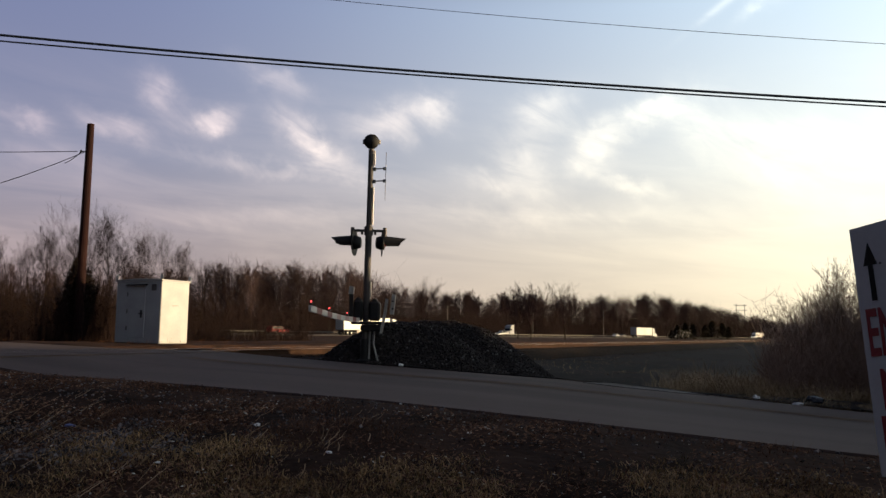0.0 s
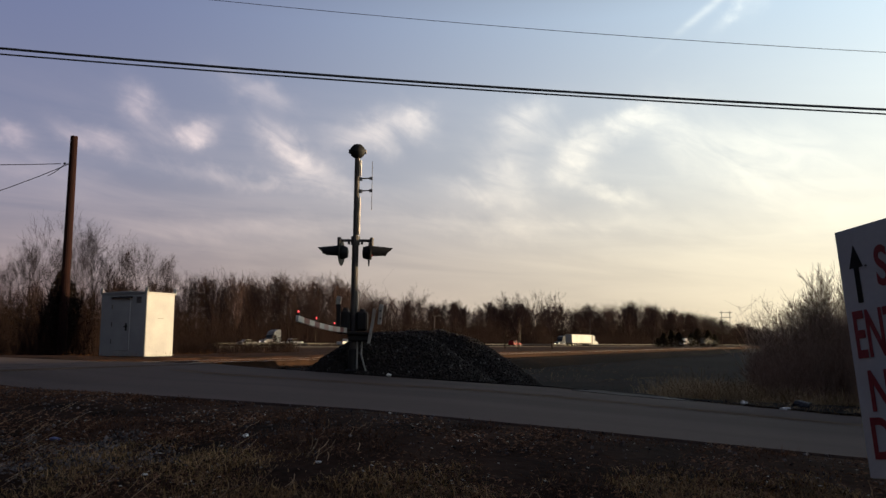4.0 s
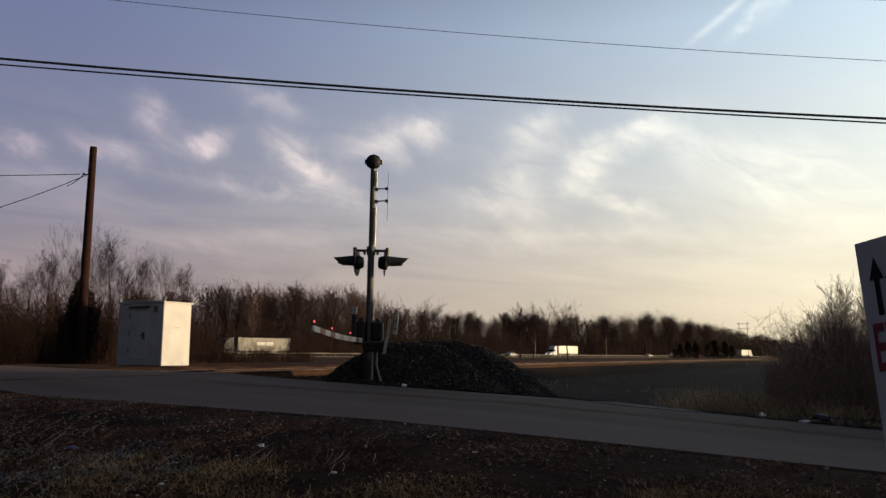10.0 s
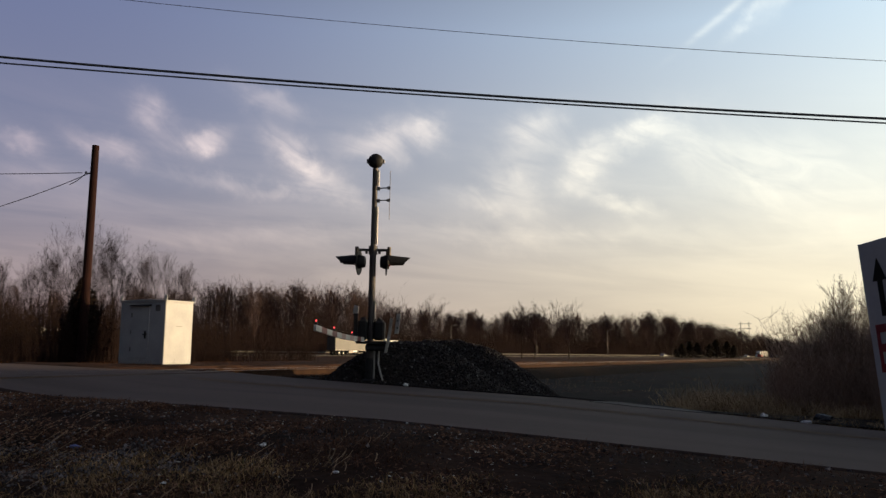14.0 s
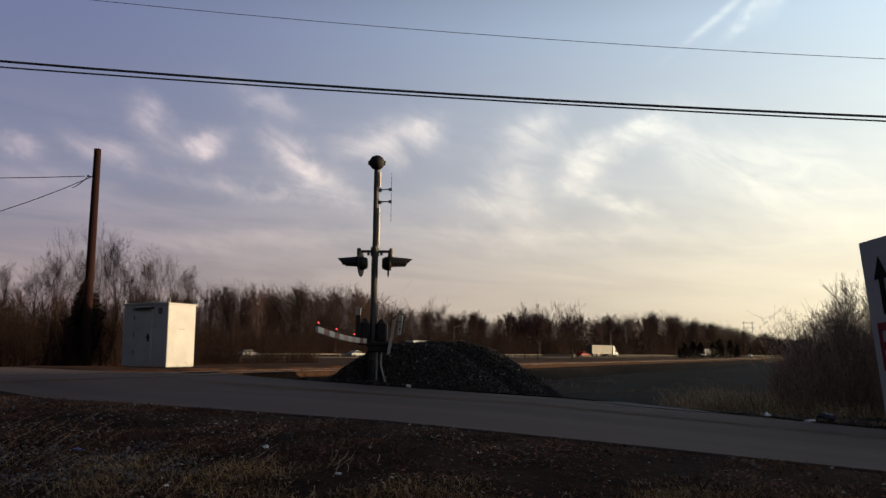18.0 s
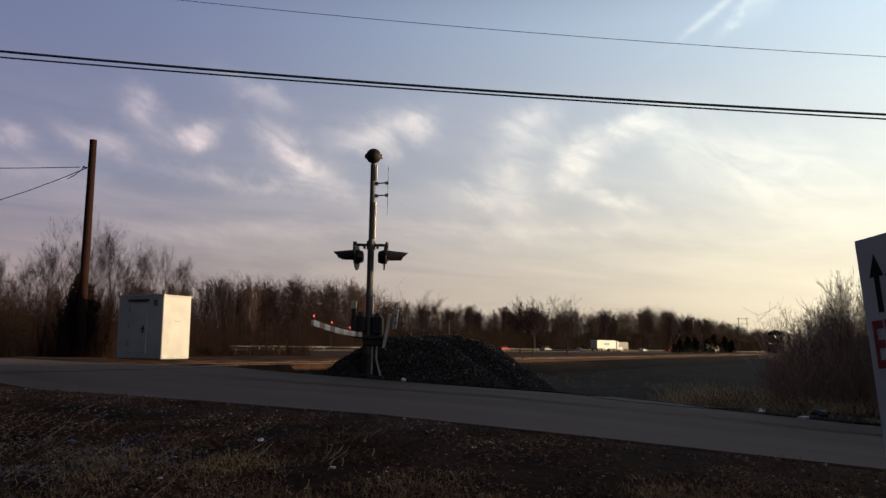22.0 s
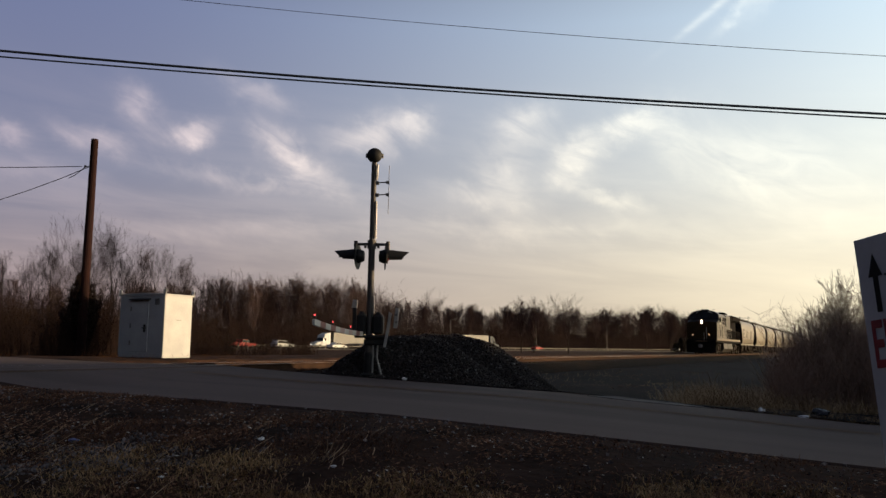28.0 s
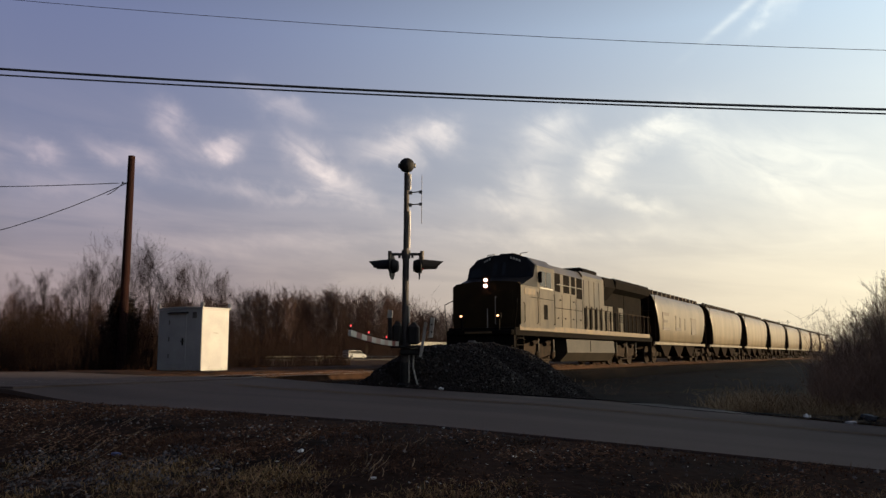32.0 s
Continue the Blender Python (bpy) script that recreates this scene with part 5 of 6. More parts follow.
    VEHICLES.append((ob, v, s0, lane))

# ---- train ----
HOODGREY = surf("loco_grey_paint", (0.082, 0.061, 0.039), (0.018, 0.012, 0.0075), 0.42, 0.0, 1.1, 6, 0.08, spec=0.3, stretch=(1, 1, 0.35))
NOSEYELLOW = surf("loco_yellow_paint", (0.032, 0.021, 0.010), (0.02, 0.014, 0.008), 0.7, 0.0, 1.5, 25, 0.06)
LOCOBLUE = surf("loco_dark_blue", (0.008, 0.0085, 0.012), (0.012, 0.011, 0.012), 0.5, 0.0, 1.5, 25, 0.05, spec=0.15)
# black for sooty parts, and for the shade on the rear hood
SOOT = surf("soot_and_shade_black", (0.0055, 0.005, 0.0048), (0.012, 0.0095, 0.008), 0.9, 0.0, 2, 30, 0.15, spec=0.03)
# grime, darkened further for the frame's shadow on the trucks
GRIME = surf("grimy_shaded_running_gear", (0.040, 0.026, 0.017), (0.006, 0.0048, 0.004), 0.85, 0.0, 2.5, 14, 0.25, spec=0.08)
SILLTAN = surf("sill_yellow_stripe", (0.12, 0.072, 0.026), (0.05, 0.032, 0.016), 0.5, 0.0, 2, 25, 0.05)
HEADLIGHT = surf("train_headlight", (1, 1, 1), None, 0.3, 0, 1, 10, 0, emit=(1.0, 0.5, 0.36), emit_s=24.0)
DITCH = surf("ditch_lamp_glow", (1, 0.9, 0.8), None, 0.3, 0, 1, 10, 0, emit=(1.0, 0.45, 0.2), emit_s=5.0)
WHEELDARK = surf("greasy_wheel_steel", (0.022, 0.017, 0.014), (0.035, 0.026, 0.02), 0.85, 0, 3, 30, 0.15)
# tank grey lowered to hold the shadow under the frame
TANKGREY = surf("shaded_dusty_tank_grey", (0.038, 0.031, 0.023), (0.015, 0.0115, 0.0085), 0.55, 0, 0.9, 9, 0.06, spec=0.2)
PLATE = surf("number_plate_pale", (0.55, 0.52, 0.45), None, 0.5, 0, 3, 30, 0)
CABGLASS = surf("cab_window_glass", (0.02, 0.022, 0.027), None, 0.08, 0, 1, 20, 0, spec=0.35)
WHEELSETS = []


def wheelset_mesh():
    bm = BM()
    rod(bm, (-0.95, 0, 0), (0.95, 0, 0), 0.085, n=10)
    for s in (-1, 1):
        lathe(bm, [(0.1, -0.07), (0.46, -0.05), (0.535, -0.065), (0.53, 0.06), (0.46, 0.05), (0.12, 0.08)], pose(s * 0.77, 0, 0, 0, 90, 0), 28)
    for k in range(3):
        box(bm, -0.83, 0.83, -0.03, 0.03, 0.15, 0.4, m=pose(0, 0, 0, k * 120, 0, 0))
    return finish(bm, WHEELDARK)


WHEELSET = wheelset_mesh()


def wheelset(parent, y):
    ob = part("wheelset", WHEELSET, None, parent)
    ob.location = (0, y, 0.53)
    return ob


def bogie(ob, yc, axles, big=True):
    """Truck frame with its springs and axle boxes; the wheelsets run in it."""
    span = max(axles) - min(axles)
    bm = BM()
    for s in (-1, 1):
        x0, x1 = sorted((s * 1.0, s * 1.14))
        h = 0.98 if big else 0.72
        prism(bm, [(min(axles) - 0.42, 0.42), (min(axles) - 0.42, 0.68), (min(axles) + 0.3, h), (max(axles) - 0.3, h), (max(axles) + 0.42, 0.68), (max(axles) + 0.42, 0.42), (max(axles) - 0.35, 0.5), (yc, 0.34), (min(axles) + 0.35, 0.5)], "x", x0, x1)
    box(bm, -1.0, 1.0, yc - 0.22, yc + 0.22, 0.55, 0.9)
    fr = part("truck_frame", bm, GRIME, ob, "grimy cast truck frame")
    for a in axles:
        for s in (-1, 1):
            bm = BM()
            x = s * 1.18
            lathe(bm, [(0.16, -0.06), (0.17, 0.02), (0.1, 0.08)], pose(x, a, 0.53, 0, 90 * s, 0), 12)
            part("axle_box", bm, GRIME, fr)
            if big:
                bm = BM()
                box(bm, x - 0.05, x + 0.07, a - 0.06, a + 0.06, 0.55, 1.2, 0.015)
                part("damper", bm, TANKGREY, fr)
    for s in (-1, 1):
        bm = BM()
        if big:
            for q in (-0.7, 0.7):
                rod(bm, (s * 1.22, yc + q, 0.98), (s * 1.22, yc + q + 0.45, 1.05), 0.1, n=10)
            rod(bm, (s * 1.24, yc - 1.4, 0.3), (s * 1.24, yc + 1.4, 0.3), 0.03)
        else:
            for q in (-0.14, 0, 0.14):
                rod(bm, (s * 1.1, yc + q, 0.38), (s * 1.1, yc + q, 0.62), 0.06, n=8)
        part("brake_gear" if big else "spring_nest", bm, GRIME, fr)
    return fr


def locomotive():
    ob = thing("locomotive", "large grey and yellow diesel freight locomotive with lit headlights", "locomotive")
    LEN = 19.4
    # frame
    bm = BM()
    box(bm, -1.5, 1.5, -0.45, LEN, 1.28, 1.60, 0.02)
    part("underframe", bm, SOOT, ob)
    for s in (-1, 1):
        bm = BM()
        x0, x1 = sorted((s * 1.502, s * 1.53))
        box(bm, x0, x1, -0.1, LEN - 0.6, 1.5, 1.72, 0.004)
        part("sill", bm, SILLTAN, ob, "faded yellow sill stripe")
    # pilot and coupler
    bm = BM()
    prism(bm, [(-1.5, 0.25), (1.5, 0.25), (1.5, 1.28), (-1.5, 1.28)], "y", -0.62, -0.4)
    prism(bm, [(-1.45, 0.18), (0, 0.18), (0, 0.9), (-1.45, 0.9)], "y", -0.75, -0.62)
    prism(bm, [(0, 0.18), (1.45, 0.18), (1.45, 0.9), (0, 0.9)], "y", -0.75, -0.62)
    part("pilot", bm, SOOT, ob, "black pilot plate")
    bm = BM()
    box(bm, -0.14, 0.14, -1.15, -0.6, 0.75, 1.02, 0.03)
    box(bm, -0.2, 0.12, -1.3, -1.05, 0.7, 1.08, 0.05)
    part("coupler", bm, STEEL, ob)
    bm = BM()
    box(bm, -1.45, 1.45, -0.72, -0.38, 1.3, 1.5, 0.03)
    part("anticlimber", bm, SOOT, ob)
    bm = BM()
    box(bm, -0.6, 0.6, -0.735, -0.725, 1.36, 1.44)
    part("warning_stripe", bm, SILLTAN, ob)
    # short hood
    bm = BM()
    prism(bm, [(-1.54, 1.62), (1.54, 1.62), (1.54, 3.30), (1.36, 3.42), (0.5, 3.5), (-0.5, 3.5), (-1.36, 3.42), (-1.54, 3.30)], "y", 0.0, 1.7)
    nose = part("short_hood", bm, [NOSEYELLOW, HOODGREY], ob)
    for f in nose.data.polygons:
        if abs(f.normal.x) > 0.8:
            f.material_index = 1
    bm = BM()
    box(bm, 0.55, 1.2, -0.03, -0.002, 1.75, 3.1, 0.01)
    part("nose_door", bm, NOSEYELLOW, ob)
    bm = BM()
    rod(bm, (0.48, -0.14, 1.75), (0.48, -0.14, 2.85), 0.022)
    rod(bm, (0.48, -0.14, 2.85), (0.48, 0, 2.85), 0.018)
    part("grab_rail", bm, GALV, ob)
    bm = BM()
    rod(bm, (0.3, -0.5, 1.6), (0.3, -0.5, 2.35), 0.022)
    part("grab_rail", bm, GALV, ob)
    # cab
    cab_out = [(-1.54, 1.62), (1.54, 1.62), (1.54, 4.22), (1.15, 4.58), (0.5, 4.74), (-0.5, 4.74), (-1.15, 4.58), (-1.54, 4.22)]
    bm = BM()
    prism(bm, cab_out, "y", 1.7, 3.6)
    cab = part("cab", bm, HOODGREY, ob)
    bm = BM()
    fr = [bm.verts.new(p) for p in ((-1.54, 0.12, 3.31), (-0.5, 0.2, 3.51), (0.5, 0.2, 3.51), (1.54, 0.12, 3.31))]
    md = [bm.verts.new(p) for p in ((-1.54, 1.28, 3.72), (-0.5, 1.2, 3.76), (0.5, 1.2, 3.76), (1.54, 1.28, 3.72))]
    tp = [bm.verts.new(p) for p in ((-1.54, 1.5, 4.22), (-1.15, 1.5, 4.58), (-0.5, 1.5, 4.74), (0.5, 1.5, 4.74), (1.15, 1.5, 4.58), (1.54, 1.5, 4.22))]
    bk = [bm.verts.new((v.co.x, 1.71, v.co.z)) for v in tp]
    bb = [bm.verts.new((-1.54, 1.71, 3.31)), bm.verts.new((1.54, 1.71, 3.31))]
    for k in range(3):
        bm.faces.new((fr[k], fr[k + 1], md[k + 1], md[k]))
    bm.faces.new((md[0], md[1], tp[2], tp[1], tp[0]))
    bm.faces.new((md[1], md[2], tp[3], tp[2]))
    bm.faces.new((md[2], md[3], tp[5], tp[4], tp[3]))
    for k in range(5):
        bm.faces.new((tp[k], tp[k + 1], bk[k + 1], bk[k]))
    bm.faces.new((fr[0], md[0], tp[0], bk[0], bb[0]))
    bm.faces.new((fr[3], bb[1], bk[5], tp[5], md[3]))
    bm.faces.new((fr[0], bb[0], bb[1], fr[3], fr[2], fr[1]))
    front = part("cab_front", bm, LOCOBLUE, ob, "dark blue cab front")

    def on_front(x0, x1, k0, k1, lift):
        """A pane lying on the cab front, k from its foot to its top."""
        pts = []
        for x, k in ((x0, k0), (x1, k0), (x1, k1), (x0, k1)):
            o = max(0.0, abs(x) - 0.5) / 1.04
            y = 1.2 + 0.08 * o + (0.3 - 0.08 * o) * k
            z = 3.76 - 0.04 * o + (0.98 - 0.42 * o) * k
            pts.append(Vector((x, y - lift, z + lift * 0.3)))
        return pts

    for x0, x1, k0, k1, mt, nm in ((-1.42, -0.12, 0.1, 0.66, CABGLASS, "windscreen"), (0.12, 1.42, 0.1, 0.66, CABGLASS, "windscreen"), (-1.0, -0.4, 0.76, 0.92, SOOT, "number_board"), (0.35, 1.0, 0.76, 0.92, SOOT, "number_board")):
        bm = BM()
        a, b = on_front(x0, x1, k0, k1, 0.012), on_front(x0, x1, k0, k1, 0.0)
        va, vb = [bm.verts.new(p) for p in a], [bm.verts.new(p) for p in b]
        bm.faces.new(va)
        bm.faces.new(vb[::-1])
        for k in range(4):
            bm.faces.new((va[k], vb[k], vb[(k + 1) % 4], va[(k + 1) % 4]))
        pane = part(nm, bm, mt, front)
        if nm == "number_board":
            for q in range(4):
                bm = BM()
                w = (x1 - x0) / 5
                xs = x0 + w * (0.6 + q)
                bm.faces.new([bm.verts.new(p) for p in on_front(xs, xs + w * 0.7, k0 + 0.03, k1 - 0.03, 0.016)])
                part("bar", bm, PLATE, front)
    for s in (-1, 1):
        x0, x1 = sorted((s * 1.542, s * 1.552))
        bm = BM()
        box(bm, x0, x1, 1.95, 2.55, 3.38, 4.02, 0.004)
        part("side_window", bm, CABGLASS, cab)
        bm = BM()
        box(bm, x0, x1, 2.65, 3.2, 3.38, 4.02, 0.004)
        part("side_window", bm, CABGLASS, cab)
        bm = BM()
        box(bm, *sorted((s * 1.543, s * 1.60)), 1.85, 3.3, 3.27, 3.33, 0.01)
        part("arm_rest", bm, PLATE, cab)
        bm = BM()
        box(bm, *sorted((s * 1.542, s * 1.556)), 2.35, 2.75, 2.0, 2.62, 0.006)
        part("vent", bm, SOOT, cab)
        bm = BM()
        box(bm, *sorted((s * 1.542, s * 1.55)), 1.9, 1.915, 1.72, 3.2)
        box(bm, *sorted((s * 1.542, s * 1.55)), 0.9, 3.55, 2.85, 2.87)
        part("panel_seam", bm, SOOT, cab)
        bm = BM()
        box(bm, *sorted((s * 1.56, s * 1.72)), 1.72, 1.78, 3.5, 3.95, 0.01)
        part("mirror", bm, SOOT, cab)
    # headlights and ditch lights
    for z in (3.30, 3.54):
        bm = BM()
        lathe(bm, [(0.066, 0), (0.066, 0.05), (0.02, 0.06)], pose(0.0, -0.02, z, 90, 0, 0), 16)
        hl = part("headlight", bm, HEADLIGHT, ob, "lit headlight")
    bm = BM()
    box(bm, -0.2, 0.2, -0.018, -0.002, 3.12, 3.72, 0.006)
    part("headlight_housing", bm, SOOT, ob)
    for s in (-1, 1):
        bm = BM()
        lathe(bm, [(0.036, 0), (0.036, 0.05), (0.015, 0.06)], pose(s * 0.82, -0.62, 2.06, 90, 0, 0), 14)
        part("ditch_light", bm, DITCH, ob, "lit ditch light")
        bm = BM()
        box(bm, s * 0.82 - 0.11, s * 0.82 + 0.11, -0.62, -0.48, 1.94, 2.18, 0.02)
        box(bm, s * 0.82 - 0.04, s * 0.82 + 0.04, -0.6, -0.5, 1.5, 1.95)
        part("ditch_light_bracket", bm, SOOT, ob)
        bm = BM()
        tube(bm, [(s * 1.5, -0.6, 1.3), (s * 1.62, -0.55, 2.55), (s * 1.45, -0.1, 2.75), (s * 1.5, 0.0, 2.7)], 0.02)
        part("front_handrail", bm, SOOT, ob)
        for k in range(4):
            bm = BM()
            box(bm, *sorted((s * 1.2, s * 1.52)), -0.42, 0.25, 0.35 + k * 0.27, 0.39 + k * 0.27)
            part("step", bm, SOOT, ob)
        x0, x1 = sorted((s * 1.3, s * 1.52))
        for y in (0.28, LEN - 0.28):
            bm = BM()
            box(bm, x0, x1, y - 0.02, y + 0.02, 0.3, 1.3)
            part("step_plate", bm, GRIME, ob)
    # equipment section behind the cab
    bm = BM()
    prism(bm, [(-1.5, 1.62), (1.5, 1.62), (1.5, 4.1), (1.25, 4.45), (-1.25, 4.45), (-1.5, 4.1)], "y", 3.604, 7.4)
    eq = part("equipment_hood", bm, HOODGREY, ob)
    for s in (-1, 1):
        for y0, y1 in ((3.70, 4.35), (4.75, 5.5), (5.75, 6.25), (6.45, 7.2)):
            bm = BM()
            box(bm, *sorted((s * 1.502, s * 1.512)), y0, y1, 3.28 if y0 < 6 else 3.12, 4.09, 0.004)
            part("louvre", bm, SOOT, eq)
        bm = BM()
        box(bm, *sorted((s * 1.502, s * 1.51)), 3.7, 7.2, 2.55, 2.575)
        box(bm, *sorted((s * 1.502, s * 1.51)), 3.7, 3.72, 1.75, 3.3)
        box(bm, *sorted((s * 1.502, s * 1.51)), 7.2, 7.22, 1.75, 3.3)
        part("panel_seam", bm, SOOT, eq)
        bm = BM()
        tube(bm, [(s * 1.56, 3.8, 3.6), (s * 1.56, 7.1, 3.6)], 0.015)
        part("grab_rail", bm, GALV, eq)
    # long hood, coloured black for the shade it lies in
    bm = BM()
    prism(bm, [(-0.98, 1.62), (0.98, 1.62), (0.98, 4.2), (0.8, 4.42), (-0.8, 4.42), (-0.98, 4.2)], "y", 10.604, 18.9)
    hood = part("long_hood", bm, SOOT, ob, "dark engine hood with shade in its colour")
    bm = BM()
    prism(bm, [(-1.2, 4.3), (1.2, 4.3), (1.2, 4.68), (1.05, 4.78), (-1.05, 4.78), (-1.2, 4.68)], "y", 8.2, 10.3)
    part("exhaust_housing", bm, [SOOT], ob)
    bm = BM()
    prism(bm, [(-1.45, 1.62), (1.45, 1.62), (1.45, 4.3), (1.3, 4.52), (-1.3, 4.52), (-1.45, 4.3)], "y", 7.41, 10.6)
    part("blower_housing", bm, HOODGREY, ob)
    for s in (-1, 1):
        for k in range(8):
            bm = BM()
            y = 10.75 + k * 0.92
            box(bm, *sorted((s * 0.982, s * 1.01)), y, y + 0.82, 1.8, 3.1, 0.006)
            door = part("hood_door", bm, HOODGREY if k in (1, 2, 4) else SOOT, hood)
            bm = BM()
            for q in range(4):
                box(bm, *sorted((s * 1.012, s * 1.022)), y + 0.1, y + 0.7, 2.3 + q * 0.12, 2.36 + q * 0.12)
            part("louvre", bm, SOOT, door)
        for y in (7.55, 8.3, 9.05, 9.8):
            bm = BM()
            box(bm, *sorted((s * 1.452, s * 1.47)), y, y + 0.66, 1.8, 4.1, 0.006)
            door = part("blower_door", bm, HOODGREY, hood)
            bm = BM()
            box(bm, *sorted((s * 1.472, s * 1.478)), y + 0.22, y + 0.42, 1.82, 2.85)
            part("latch_bar", bm, SOOT, door)
    # radiator wings
    bm = BM()
    prism(bm, [(-1.0, 3.85), (1.0, 3.85), (1.52, 4.02), (1.56, 4.35), (1.42, 4.56), (-1.42, 4.56), (-1.56, 4.35), (-1.52, 4.02)], "y", 12.4, 18.95)
    rad = part("radiator_wing", bm, SOOT, ob, "sooty black radiator wing")
    bm = BM()
    prism(bm, [(-1.0, 3.4), (1.0, 3.4), (1.5, 4.0), (1.4, 4.5), (-1.4, 4.5), (-1.5, 4.0)], "y", 10.7, 12.4)
    part("radiator_intake", bm, SOOT, ob)
    # lower rear body, its shade given by the same black
    bm = BM()
    box(bm, -1.0, 1.0, 15.5, 18.9, 1.64, 3.9)
    part("radiator_cab", bm, SOOT, ob)
    # walkway handrails
    for s in (-1, 1):
        for k in range(15):
            bm = BM()
            y = 7.55 + 0.78 * k
            box(bm, *sorted((s * 1.47, s * 1.52)), y, y + (0.17 if k < 5 else 0.07), 1.6, 2.76, 0.006)
            part("stanchion", bm, SOOT if k < 9 else GRIME, ob)
        bm = BM()
        tube(bm, [(s * 1.5, 7.5, 2.74), (s * 1.5, 18.9, 2.74), (s * 1.5, 19.1, 1.6)], 0.02)
        part("handrail", bm, GRIME, ob)
        # grab irons, latches and a cable trough on the cab side
        for y, z0, z1 in ((0.25, 1.8, 2.6), (1.6, 1.8, 3.1), (3.45, 1.8, 3.1)):
            bm = BM()
            tube(bm, [(s * 1.545, y, z0), (s * 1.6, y, z0 + 0.05), (s * 1.6, y, z1 - 0.05), (s * 1.545, y, z1)], 0.016)
            part("grab_iron", bm, GRIME, ob)
        for y in (4.55, 5.62, 6.35):
            bm = BM()
            box(bm, *sorted((s * 1.502, s * 1.512)), y, y + 0.018, 1.75, 3.2)
            part("panel_seam", bm, SOOT, eq)
        for y, z in ((4.0, 2.1), (4.9, 2.1), (5.9, 2.1), (6.9, 2.1), (4.3, 2.9), (6.0, 2.9)):
            bm = BM()
            box(bm, *sorted((s * 1.502, s * 1.525)), y, y + 0.12, z, z + 0.06, 0.004)
            part("door_latch", bm, SOOT, eq)
        bm = BM()
        box(bm, *sorted((s * 1.542, s * 1.556)), 0.35, 1.45, 2.95, 3.2, 0.004)
        part("side_plate", bm, SILLTAN, cab, "grimy yellow plate")
    # roof
    bm = BM()
    box(bm, -0.35, 0.35, 2.0, 2.9, 4.74, 4.86, 0.04)
    part("air_conditioner", bm, SOOT, ob)
    bm = BM()
    for q in (-0.12, 0, 0.12):
        rod(bm, (q, 3.2, 4.8), (q * 1.4, 2.85, 4.82), 0.03, 0.06, n=10)
    box(bm, -0.2, 0.2, 3.15, 3.25, 4.6, 4.8)
    part("horn", bm, SOOT, ob)
    for x in (-0.8, 0.75):
        bm = BM()
        rod(bm, (x, 1.8, 4.6), (x, 1.8, 4.80), 0.02)
        rod(bm, (x, 1.8, 4.80), (x + 0.35, 1.8, 4.82), 0.016)
        part("roof_grab", bm, GALV, ob)
    # fuel tank
    bm = BM()
    prism(bm, [(-1.42, 1.22), (-1.48, 0.62), (-1.1, 0.22), (1.1, 0.22), (1.48, 0.62), (1.42, 1.22)], "y", 5.2, 12.1)
    tank = part("fuel_tank", bm, TANKGREY, ob, "pale grey fuel tank")
    for s in (-1, 1):
        bm = BM()
        box(bm, *sorted((s * 1.47, s * 1.485)), 8.3, 8.33, 0.65, 1.2)
        part("tank_seam", bm, SOOT, tank)
    # trucks
    for yc, ax in ((2.45, (0.75, 2.45, 4.15)), (15.0, (13.2, 15.0, 16.8))):
        bogie(ob, yc, ax)
        for a in ax:
            WHEELSETS.append((wheelset(ob, a), a))
    bm = BM()
    box(bm, -0.14, 0.14, LEN - 0.02, LEN + 0.5, 0.75, 1.02, 0.03)
    part("coupler", bm, STEEL, ob)
    return ob


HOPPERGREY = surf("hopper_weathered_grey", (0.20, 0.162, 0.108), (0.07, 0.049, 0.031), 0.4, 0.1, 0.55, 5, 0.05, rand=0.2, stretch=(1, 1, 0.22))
# dark colour that holds the shadow between the wagons and under them
HOPPERDARK = surf("hopper_shaded_dark", (0.02, 0.0135, 0.010), (0.009, 0.007, 0.006), 0.9, 0.0, 2, 25, 0.15, spec=0.03)
MARKFADE = surf("faded_lettering", (0.045, 0.034, 0.026), (0.085, 0.066, 0.05), 0.6, 0, 4, 30, 0)


def hopper(marked):
    """Covered hopper with bulging sides."""
    ob = thing("hopper_wagon", "weathered grey covered hopper wagon with curved sides", "rail wagon", group="wagons of the train")
    L = 14.7
    sect = [(1.38, 1.24), (1.50, 1.5), (1.57, 2.1), (1.59, 2.8), (1.55, 3.5), (1.42, 4.0), (1.18, 4.28), (0.7, 4.40)]
    outline = sect + [(-x, z) for x, z in reversed(sect)]

    def ring(bm, y, tuck, kx):
        return [bm.verts.new((x * kx, y + tuck * max(0, (3.3 - z)) * 0.62, z)) for x, z in outline]

    bm = BM()
    rings = [ring(bm, 0.25, 0.9, 0.985), ring(bm, 0.55, 0.75, 1.0)]
    for k in range(1, 8):
        rings.append(ring(bm, 0.55 + (L - 1.1) * k / 8, 0, 1.0))
    rings += [ring(bm, L - 0.55, -0.75, 1.0), ring(bm, L - 0.25, -0.9, 0.985)]
    n = len(outline)
    for a, b in zip(rings[:-1], rings[1:]):
        for k in range(n):
            bm.faces.new((a[k], a[(k + 1) % n], b[(k + 1) % n], b[k]))
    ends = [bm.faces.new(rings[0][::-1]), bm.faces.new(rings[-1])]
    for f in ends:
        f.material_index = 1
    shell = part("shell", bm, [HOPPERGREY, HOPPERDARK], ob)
    for f in shell.data.polygons:
        f.use_smooth = abs(f.normal.y) < 0.4
    for s in (-1, 1):
        bm = BM()
        box(bm, *sorted((s * 1.36, s * 1.46)), 0.1, L - 0.1, 1.14, 1.32, 0.01)
        part("side_sill", bm, HOPPERGREY, ob)
